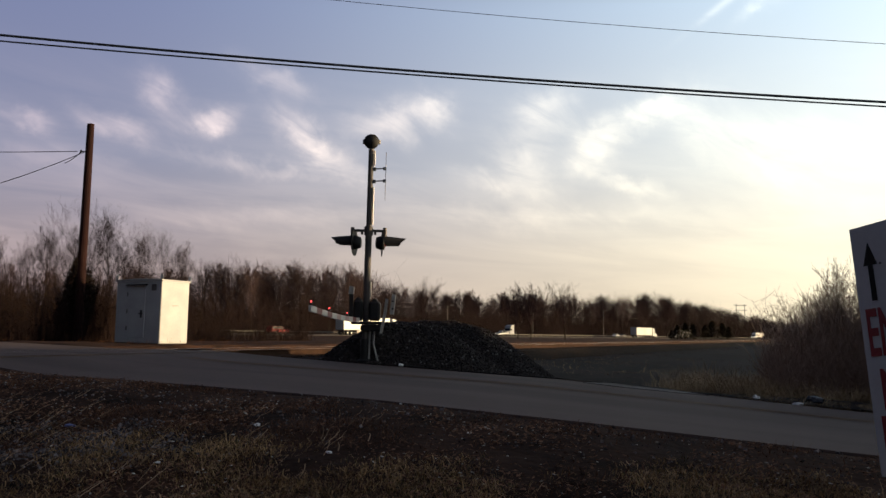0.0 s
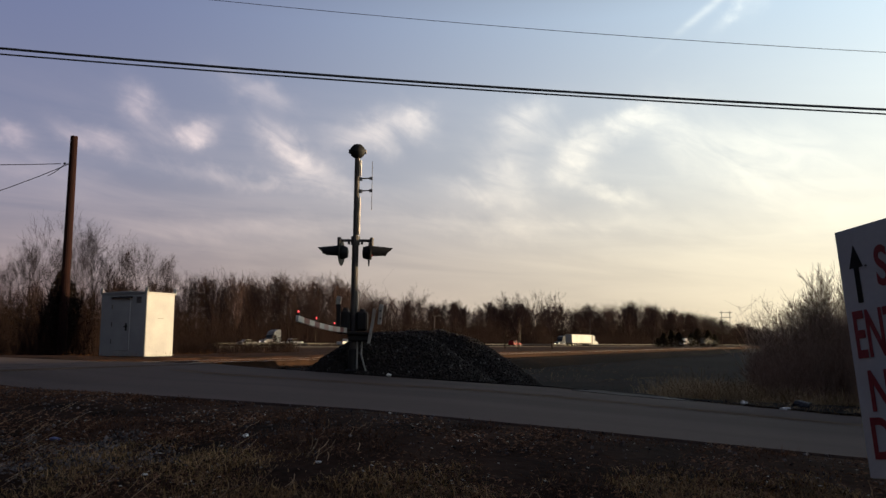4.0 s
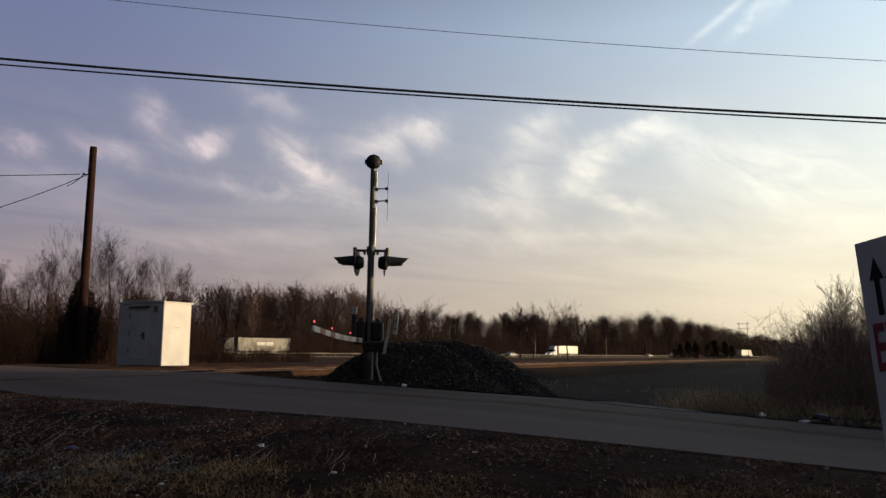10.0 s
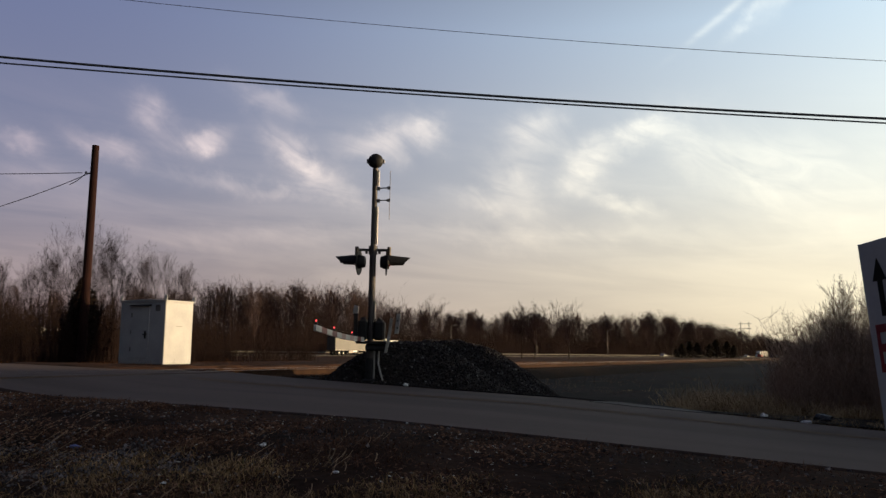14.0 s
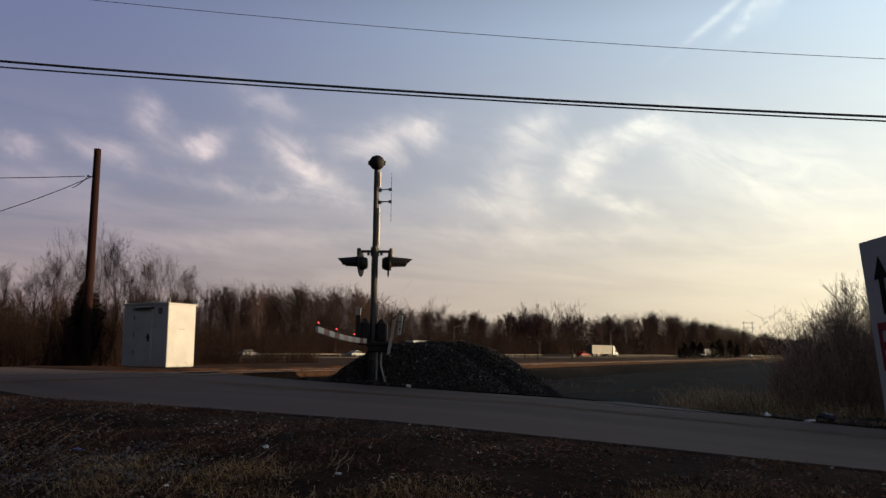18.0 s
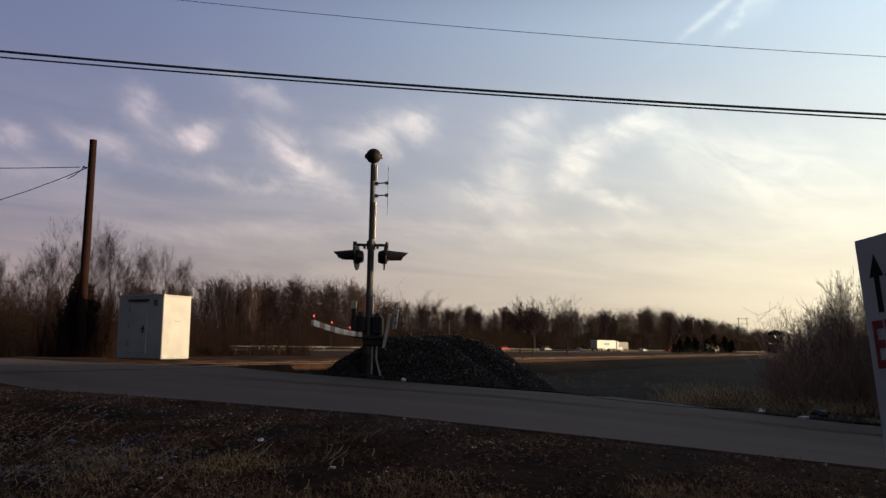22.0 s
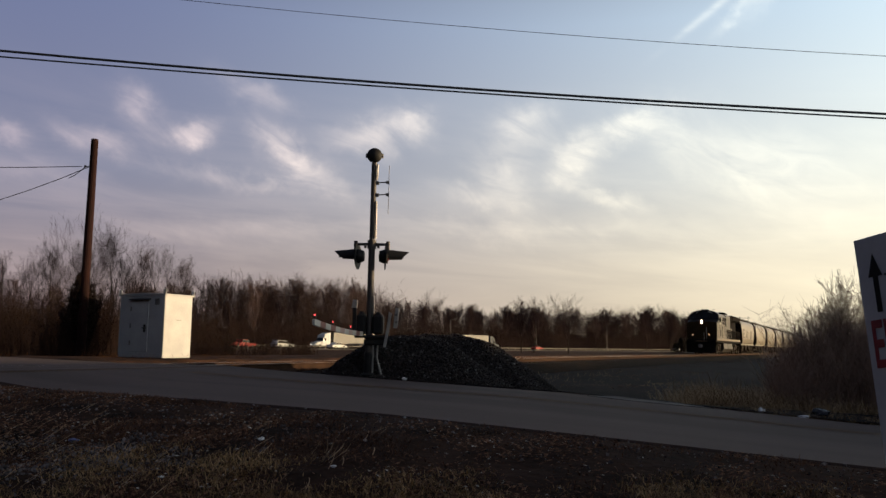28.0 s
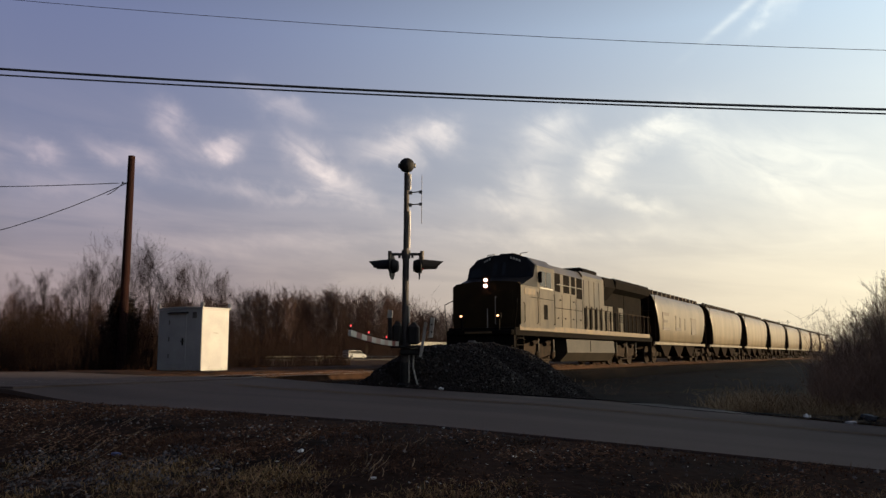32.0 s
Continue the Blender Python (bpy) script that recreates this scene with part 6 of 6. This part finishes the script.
        for y, w, z0, z1 in ((1.7, 1.6, 3.0, 3.2), (1.7, 0.3, 2.25, 3.0), (1.7, 1.3, 2.55, 2.72), (1.7, 1.6, 2.05, 2.25), (9.6, 1.5, 1.95, 3.1), (5.0, 0.3, 2.1, 3.1), (6.2, 0.3, 2.1, 3.0), (5.3, 0.9, 2.1, 2.3), (7.6, 0.25, 2.2, 3.0)) if marked else ():
            bm = BM()
            box(bm, *sorted((s * 1.55, s * 1.601)), y, y + w, z0, z1)
            part("faded_mark", bm, MARKFADE, ob, "faded unreadable lettering")
        bm = BM()
        for z in (1.4, 1.8, 2.2, 2.6, 3.0, 3.4, 3.8, 4.2):
            rod(bm, (s * 1.15, 0.02, z), (s * 1.55, 0.02, z), 0.014, n=5)
        for x in (1.15, 1.55):
            rod(bm, (s * x, 0.02, 0.6), (s * x, 0.02, 4.4), 0.022, n=6)
        part("ladder", bm, HOPPERDARK, ob)
        bm = BM()
        for x in (1.15, 1.55):
            rod(bm, (s * x, L - 0.02, 0.6), (s * x, L - 0.02, 4.4), 0.022, n=6)
        part("ladder", bm, HOPPERDARK, ob)
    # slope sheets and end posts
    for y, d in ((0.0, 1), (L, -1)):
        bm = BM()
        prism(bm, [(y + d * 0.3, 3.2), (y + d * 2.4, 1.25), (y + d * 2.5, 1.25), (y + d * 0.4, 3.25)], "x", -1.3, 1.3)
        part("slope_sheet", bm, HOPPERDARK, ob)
        bm = BM()
        box(bm, -1.4, 1.4, min(y, y + d * 0.5), max(y, y + d * 0.5), 1.05, 1.22)
        part("end_platform", bm, HOPPERDARK, ob)
        bm = BM()
        for x in (-0.7, 0.7):
            rod(bm, (x, y + d * 0.2, 1.2), (x, y + d * 0.3, 3.6), 0.06, n=6)
        part("end_post", bm, HOPPERDARK, ob)
        bm = BM()
        box(bm, -0.13, 0.13, min(y - d * 0.85, y), max(y - d * 0.85, y), 0.76, 1.02, 0.02)
        part("coupler", bm, STEEL, ob)
    # roof walk and hatches
    bm = BM()
    box(bm, -0.98, 0.98, 0.1, L - 0.1, 4.50, 4.53)
    for s in (-1, 1):
        box(bm, *sorted((s * 0.94, s * 0.98)), 0.1, L - 0.1, 4.36, 4.60)
    part("running_board", bm, HOPPERDARK, ob)
    for k in range(13):
        y = 0.35 + k * 1.13
        for s in (-1, 1):
            bm = BM()
            box(bm, *sorted((s * 1.0, s * 1.06)), y, y + 0.1, 4.28, 4.62)
            part("board_bracket", bm, HOPPERGREY, ob)
    for k in range(5):
        bm = BM()
        lathe(bm, [(0.36, 0), (0.38, 0.06), (0.3, 0.12)], pose(0, 1.6 + k * 2.85, 4.531), 14)
        part("roof_hatch", bm, HOPPERGREY, ob)
    # hopper bays, with their shadow put into the dark colour
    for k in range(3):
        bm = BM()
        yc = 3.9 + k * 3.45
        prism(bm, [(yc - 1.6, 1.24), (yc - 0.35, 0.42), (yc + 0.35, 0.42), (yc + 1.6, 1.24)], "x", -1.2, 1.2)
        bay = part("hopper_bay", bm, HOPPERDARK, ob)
        bm = BM()
        box(bm, -1.35, 1.35, yc - 0.38, yc + 0.38, 0.3, 0.42, 0.01)
        part("outlet_gate", bm, GRIME, bay)
    bm = BM()
    box(bm, -0.3, 0.3, 0.0, L, 0.86, 1.1)
    part("centre_sill", bm, HOPPERDARK, ob)
    for yc in (1.35, L - 1.35):
        bogie(ob, yc, (yc - 0.87, yc + 0.87), big=False)
        for a in (yc - 0.87, yc + 0.87):
            WHEELSETS.append((wheelset(ob, a), a))
    return ob


loco = locomotive()
TRAIN = [(loco, 0.0)]
TRAIN.append((hopper(True), 20.0))
plain = hopper(False)
TRAIN.append((plain, 36.4))
for k in range(2, 9):
    TRAIN.append((copy_thing(plain, pose(0, 0, 0)), 20.0 + k * 16.4))

# ---- foreground: dead grass, stones, litter ----
STRAW = surf("dead_grass_straw", (0.42, 0.27, 0.16), (0.22, 0.135, 0.08), 0.85, 0, 1.5, 20, 0, rand=0.5, island=True)
DARKGRASS = surf("dark_dead_weeds", (0.20, 0.098, 0.06), (0.07, 0.037, 0.024), 0.9, 0, 1.5, 20, 0, rand=0.5, island=True)
GREENGRASS = surf("dull_green_grass", (0.12, 0.10, 0.042), (0.065, 0.055, 0.026), 0.85, 0, 1.5, 20, 0, rand=0.4, island=True)
PEBBLE = surf("grey_roadside_gravel", (0.19, 0.158, 0.155), (0.06, 0.05, 0.05), 0.8, 0, 6, 40, 0.2, rand=0.7, island=True)


def blades(name, label, material, spots, seed, cat="grass"):
    """Single grass blades: narrow bent strips."""
    rnd = random.Random(seed)
    vs, fs = [], []
    for x, y, n, h, spread, flat in spots:
        for _ in range(n):
            px, py = x + rnd.gauss(0, spread), y + rnd.gauss(0, spread)
            if ROAD_Y0 - 0.1 < py < ROAD_Y1 + 0.1:
                continue
            z = ground_z(px, py) - 0.01
            a = rnd.uniform(0, math.tau)
            hh = h * rnd.uniform(0.4, 1.3)
            el = radians(3 + 62 * rnd.random() ** (0.9 + 1.4 * flat))
            d = Vector((math.cos(a), math.sin(a), 0))
            w = Vector((-d.y, d.x, 0)) * rnd.uniform(0.0016, 0.0042)
            p0 = Vector((px, py, z))
            p1 = p0 + d * hh * 0.55 * math.cos(el) + Vector((0, 0, hh * 0.55 * math.sin(el) + 0.012))
            e2 = el * rnd.uniform(-0.3, 0.8)
            p2 = p1 + d * hh * 0.5 * math.cos(e2) + Vector((0, 0, hh * 0.5 * math.sin(e2)))
            k = len(vs)
            vs += [p0 - w, p0 + w, p1 + w * 0.8, p1 - w * 0.8, p2]
            fs += [(k, k + 1, k + 2, k + 3), (k + 3, k + 2, k + 4)]
    return tagged(new(name, mesh_of(vs, fs, material)), label, cat, kind="stuff")


rg = random.Random(77)


def spots(n, x0, x1, y0, y1, per, h, spread, flat, want=None):
    out = []
    while len(out) < n:
        x, y = rg.uniform(x0, x1), rg.uniform(y0, y1)
        if want and rg.random() > want(x, y):
            continue
        out.append((x, y, per, h * rg.uniform(0.6, 1.4), spread, flat))
    return out


def patchy(x, y):
    return max(0.03, min(1.0, 0.5 + 1.9 * noise.noise(Vector((x * 0.55, y * 0.55, 3)))))


def nearer(x, y):
    return patchy(x, y) * (1.0 - 0.75 * smooth01(4.5, 7.8, y))


VERGE = surf("pale_verge_grass", (0.52, 0.37, 0.21), (0.32, 0.22, 0.125), 0.85, 0, 1.5, 20, 0, rand=0.4, island=True)
GOLD = surf("golden_dead_grass", (0.52, 0.32, 0.155), (0.27, 0.16, 0.08), 0.85, 0, 1.5, 20, 0, rand=0.4, island=True)


def depth(x, y):
    """How far a spot lies from the viewpoint along the first line of sight."""
    return -0.454 * x + 0.891 * y


def on_verge(x, y):
    return 1.0 if depth(x, y) > 5.1 else 0.0


# how far out the nearer grass reaches before the bare dark verge begins
GRASSLINE = [(-7.5, 8.0), (-5, 7.2), (-3, 6.5), (0, 6.2)]


def near_edge(x, y):
    return on_verge(x, y) * smooth01(lerp_table(GRASSLINE, x) + 0.5, lerp_table(GRASSLINE, x) - 0.2, depth(x, y)) * max(0.02, min(1.0, 0.45 + 2.4 * noise.noise(Vector((x * 0.9, y * 0.9, 31)))))


def weedy(x, y):
    return on_verge(x, y) * (1 - 0.65 * smooth01(-5.5, -3.0, x)) * max(0.0, min(1.0, 0.18 + 3.2 * noise.noise(Vector((x * 0.8, y * 1.2, 13)))))


blades("dead_grass", "lying strands of dead straw-coloured grass by the road", STRAW, spots(520, -12, 1, 2.8, 7.9, 14, 0.10, 0.12, 2.2, near_edge), 1)
blades("dark_weeds", "dark matted dead weeds by the road", DARKGRASS, spots(1500, -14, 1, 2.8, 8.1, 40, 0.07, 0.12, 1.9, weedy) + spots(420, -14, 6, 7.8, 8.06, 22, 0.05, 0.05, 1.6, patchy), 2)
blades("green_grass", "thin dull green grass by the road", GREENGRASS, spots(420, -9, 1, 2.8, 7.6, 34, 0.05, 0.14, 1.0, near_edge), 3)
blades("golden_grass", "golden dead grass near the viewpoint", GOLD, spots(1250, -9, 1, 2.8, 7.8, 34, 0.075, 0.10, 1.1, near_edge), 6)
blades("verge_grass", "pale dead grass along the road's far edge", VERGE, spots(420, -1.8, 9, 14.65, 15.6, 30, 0.12, 0.12, 0.9) + spots(620, -3.6, 0.6, 17.2, 21.0, 36, 0.5, 0.16, 0.6) + spots(120, -12, -4, 22, 40, 14, 0.2, 0.3, 0.9), 4)
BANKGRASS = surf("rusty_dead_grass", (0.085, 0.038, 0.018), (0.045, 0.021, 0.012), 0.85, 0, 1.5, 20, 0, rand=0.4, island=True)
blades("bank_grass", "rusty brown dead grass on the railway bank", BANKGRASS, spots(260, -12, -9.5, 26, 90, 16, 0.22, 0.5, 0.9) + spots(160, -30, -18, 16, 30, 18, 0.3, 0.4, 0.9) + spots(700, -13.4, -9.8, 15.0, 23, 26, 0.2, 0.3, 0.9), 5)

FLAKE = surf("dead_leaf_brown", (0.25, 0.13, 0.08), (0.09, 0.048, 0.031), 0.85, 0, 1.5, 20, 0, rand=0.7, island=True)


def leaf_litter(name, label, n, seed, material, size=(0.008, 0.032)):
    """Small curled dead leaves lying flat among the weeds."""
    rnd = random.Random(seed)
    vs, fs = [], []
    while n:
        x, y = rnd.uniform(-14, 1), rnd.uniform(2.8, 8.05)
        if depth(x, y) < 5.6 or rnd.random() > patchy(x * 1.7, y * 1.7 + 20) ** 2 + 0.04:
            continue
        n -= 1
        a, sz = rnd.uniform(0, math.tau), rnd.uniform(*size)
        u = Vector((math.cos(a), math.sin(a), rnd.uniform(-0.35, 0.35))) * sz
        v = Vector((-math.sin(a), math.cos(a), rnd.uniform(-0.35, 0.35))) * sz * rnd.uniform(0.3, 0.7)
        c = Vector((x, y, ground_z(x, y) + rnd.uniform(0.008, 0.035)))
        k = len(vs)
        vs += [c - u, c - v * 0.9, c + Vector((0, 0, 0.3 * sz)), c + u, c + v]
        fs += [(k, k + 1, k + 2, k + 4), (k + 1, k + 3, k + 4, k + 2)]
    return tagged(new(name, mesh_of(vs, fs, material)), label, "leaves", kind="stuff")


leaf_litter("leaf_litter", "curled brown dead leaves among the weeds", 15000, 14, FLAKE)
CHAFF = surf("bleached_chaff", (0.62, 0.56, 0.48), (0.4, 0.35, 0.3), 0.8, 0, 1.5, 20, 0, rand=0.4, island=True)
leaf_litter("pale_chaff", "bleached bits of straw and chaff in the weeds", 1100, 19, CHAFF, (0.007, 0.024))


def straws(name, label, n, seed):
    """Long dead stalks lying along the slope, swept one way."""
    rnd = random.Random(seed)
    vs, fs = [], []
    mids = [polar(rnd.uniform(-30, -21), rnd.uniform(8.0, 11.0)) for _ in range(15)] + [polar(rnd.uniform(-27, -4), rnd.uniform(6.4, 8.6)) for _ in range(12)]
    for _ in range(n):
        c = mids[rnd.randrange(len(mids))]
        a = 1.98 + rnd.gauss(0, 0.10)
        d, side_ = Vector((math.cos(a), math.sin(a), 0)), Vector((-math.sin(a), math.cos(a), 0))
        p = Vector((c.x, c.y, 0)) + d * rnd.gauss(0, 0.4) + side_ * rnd.gauss(0, 0.12)
        length, w = rnd.uniform(0.2, 0.6), side_ * rnd.uniform(0.0015, 0.004)
        k = len(vs)
        lift = rnd.uniform(0.01, 0.05)
        for q in range(4):
            f = q / 3 - 0.5
            e = p + d * length * f + side_ * 0.05 * f * f
            e.z = ground_z(e.x, min(e.y, ROAD_Y0 - 0.05)) + lift + 0.03 * (0.25 - f * f)
            if e.y > ROAD_Y0 - 0.05:
                e.y = ROAD_Y0 - 0.05
            vs += [e - w, e + w]
        fs += [(k + 2 * q, k + 2 * q + 1, k + 2 * q + 3, k + 2 * q + 2) for q in range(3)]
    return tagged(new(name, mesh_of(vs, fs, STRAW)), label, "straw", kind="stuff")


straws("straw_swath", "pale dead stalks lying in swaths on the verge", 150, 16)
PEB_Q = ((3, 2, 1, 0), (4, 5, 6, 7), (0, 1, 5, 4), (1, 2, 6, 5), (2, 3, 7, 6), (3, 0, 4, 7))


def pebbles(name, label, n, area, r0, r1, seed, material, want=None):
    rnd = random.Random(seed)
    vs, fs = [], []
    c8 = [(-1, -1, -1), (1, -1, -1), (1, 1, -1), (-1, 1, -1), (-1, -1, 1), (1, -1, 1), (1, 1, 1), (-1, 1, 1)]
    done = 0
    while done < n:
        x, y = rnd.uniform(*area[:2]), rnd.uniform(*area[2:])
        if want and rnd.random() > want(x, y):
            continue
        r = r0 + (r1 - r0) * rnd.random() ** 3
        rot = Euler((rnd.uniform(0, 6), rnd.uniform(0, 6), rnd.uniform(0, 6))).to_matrix()
        c = Vector((x, y, ground_z(x, y) + r * 0.25))
        k = len(vs)
        vs += [c + rot @ (Vector(q) * r * rnd.uniform(0.5, 1.0)) for q in c8]
        fs += [tuple(k + i for i in q) for q in PEB_Q]
        done += 1
    return tagged(new(name, mesh_of(vs, fs, material)), label, "gravel", kind="stuff")


pebbles("roadside_gravel", "scattered grey stones and gravel by the road", 3600, (-10.5, -4.0, 3.5, 7.6), 0.004, 0.021, 9, PEBBLE, lambda x, y: max(0.02, 1.1 - ((x + 6.7) / 1.5) ** 2 - ((y - 5.35) / 0.95) ** 2) * (1.0 if noise.noise(Vector((x * 1.6, y * 1.6, 8))) > -0.1 else 0.15))
pebbles("shoulder_gravel", "fine stones along the road's shoulder", 1700, (-13, 6, 6.6, 8.25), 0.006, 0.02, 10, PEBBLE)
pebbles("drive_gravel", "dark gravel of the track-side drive", 2600, (-11, 1, 15.0, 30), 0.008, 0.022, 12, STONE)
blades("yard_weeds", "sparse dark weeds on the cinder yard and bank", DARKGRASS, spots(420, -12.5, 1, 18, 60, 14, 0.14, 0.35, 0.8, lambda x, y: 1.0 if noise.noise(Vector((x * 0.4, y * 0.25, 61))) > 0.12 else 0.08), 17)

# litter
PAPER = surf("crumpled_white_paper", (0.8, 0.78, 0.75), (0.65, 0.62, 0.6), 0.7, 0, 9, 40, 0.2)
BLUEPL = surf("blue_plastic", (0.06, 0.09, 0.32), (0.05, 0.07, 0.22), 0.4, 0, 6, 40, 0.1)
BLACKBAG = surf("black_plastic_bag", (0.02, 0.02, 0.022), None, 0.25, 0, 8, 30, 0.4)


def scrap(name, label, x, y, size, material, seed, cat="litter", flat=0.35):
    """A crumpled bit lying on the ground."""
    rnd = random.Random(seed)
    bm = BM()
    bmesh.ops.create_icosphere(bm, subdivisions=2, radius=1.0)
    for v in bm.verts:
        k = 1 + rnd.uniform(-0.35, 0.3)
        v.co = Vector((v.co.x * size * k, v.co.y * size * 0.7 * k, v.co.z * size * flat * k))
    z = max(ground_z(x, y), road_z(x, y) if ROAD_Y0 < y < ROAD_Y1 else -9)
    return single(name, bm, material, label, cat, pose(x, y, z + size * flat * 0.6, 0, 0, rnd.uniform(0, 360)))


scrap("paper_scrap", "crumpled white paper on the dead grass", -5.25, 6.37, 0.050, PAPER, 50)
scrap("plastic_wrapper", "blue plastic wrapper lying in the weeds", -7.14, 5.73, 0.060, BLUEPL, 51)
scrap("paper_cup", "crushed white paper cup at the road edge", -8.50, 14.85, 0.055, PAPER, 52, flat=0.8)
scrap("paper_scrap", "crumpled white paper beside the road", -1.5, 15.0, 0.075, PAPER, 53, flat=0.6)
scrap("rubbish_bag", "black plastic rubbish bag in the verge", -0.6, 15.2, 0.17, BLACKBAG, 54, flat=0.5)
scrap("paper_scrap", "flattened pale carton at the road edge", -0.82, 14.72, 0.085, PAPER, 55)
scrap("paper_scrap", "crumpled white paper in the grass", -5.16, 5.01, 0.028, PAPER, 56)
scrap("paper_scrap", "torn pale paper in the grass", -4.00, 5.81, 0.030, PAPER, 57)
scrap("paper_scrap", "small white scrap on the shoulder", -4.62, 8.11, 0.025, PAPER, 58)


# ---- road marks and worn patches ----
def strip_mesh(x0, x1, y0, y1, lift=0.006, step=0.4):
    bm = BM()
    n = max(1, int((x1 - x0) / step))
    rows = [[bm.verts.new((x0 + (x1 - x0) * i / n, y, road_z(x0 + (x1 - x0) * i / n, y) + lift)) for y in (y0, y1)] for i in range(n + 1)]
    for a, b in zip(rows[:-1], rows[1:]):
        bm.faces.new((a[0], b[0], b[1], a[1]))
    return bm


for y in (12.32, 12.56):
    single("centre_line", strip_mesh(-12.2, 60, y, y + 0.1), YELLOWLINE, "worn yellow centre line on the road", "road marking", kind="structure")
PATCH = surf("pale_worn_apron", (0.22, 0.195, 0.18), (0.09, 0.08, 0.072), 0.8, 0, 1.5, 30, 0.3)
bm = BM()
ap = [(-4.4, 14.40), (-3.6, 14.22), (-2.7, 14.3), (-2.2, 14.5), (-2.8, 14.8), (-4.0, 14.95)]
bm.faces.new([bm.verts.new((x, y, max(road_z(x, min(y, ROAD_Y1)), ground_z(x, y)) + 0.012)) for x, y in ap])
ex = bmesh.ops.extrude_face_region(bm, geom=bm.faces[:])
bmesh.ops.translate(bm, vec=(0, 0, -0.06), verts=[v for v in ex["geom"] if isinstance(v, bmesh.types.BMVert)])
single("drive_apron", bm, PATCH, "pale broken apron of the track-side drive", "road", kind="structure")

PUDDLE = surf("still_water", (0.05, 0.05, 0.055), None, 0.03, 0, 2, 20, 0, spec=0.9)
bm = BM()
pu = [(-4.15 + 0.24 * math.cos(k * math.tau / 18) * (1 + 0.15 * math.sin(3 * k)), 16.9 + 0.2 * math.sin(k * math.tau / 18)) for k in range(18)]
pz = max(ground_z(x, y) for x, y in pu)
lo_, hi_ = [bm.verts.new((x, y, pz - 0.05)) for x, y in pu], [bm.verts.new((x, y, pz + 0.045)) for x, y in pu]
bm.faces.new(hi_)
for k in range(18):
    bm.faces.new((lo_[k], lo_[(k + 1) % 18], hi_[(k + 1) % 18], hi_[k]))
single("puddle", bm, PUDDLE, "small bright puddle on the track-side drive", "puddle", kind="structure")


def motions():
    """All that moves: traffic on the motorway and the train, at steady speeds."""
    ticks = [0, 0.1] + [float(k) for k in range(1, 32)] + [31.9, 32.0]
    walk(clouds, [(t, pose(0, 0, 1.6, 0, 0, 1.86 * t / 32)) for t in ticks])
    for ob, v, s0, lane in VEHICLES:
        turn = math.degrees(math.atan2(HD.y, HD.x)) + (0 if v > 0 else 180)
        walk(ob, [(t, Matrix.Translation(hwy(s0 + v * t, lane, HWY_Z + 0.004)) @ pose(0, 0, 0, 0, 0, turn)) for t in ticks])
    for ob, back in TRAIN:
        walk(ob, [(t, pose(TRACK_X, 14.9 * (33.963 - t) + back, RAIL_Z + 0.002)) for t in ticks])

    # the wheels of the locomotive and the first wagon roll
    n = 660
    for ob, y in WHEELSETS:
        walk(ob, [(32.0 * k / n, pose(0, y, 0.53, math.degrees(14.9 * 32.0 * k / n / 0.53) % 360, 0, 0)) for k in range(n + 1)])


motions()
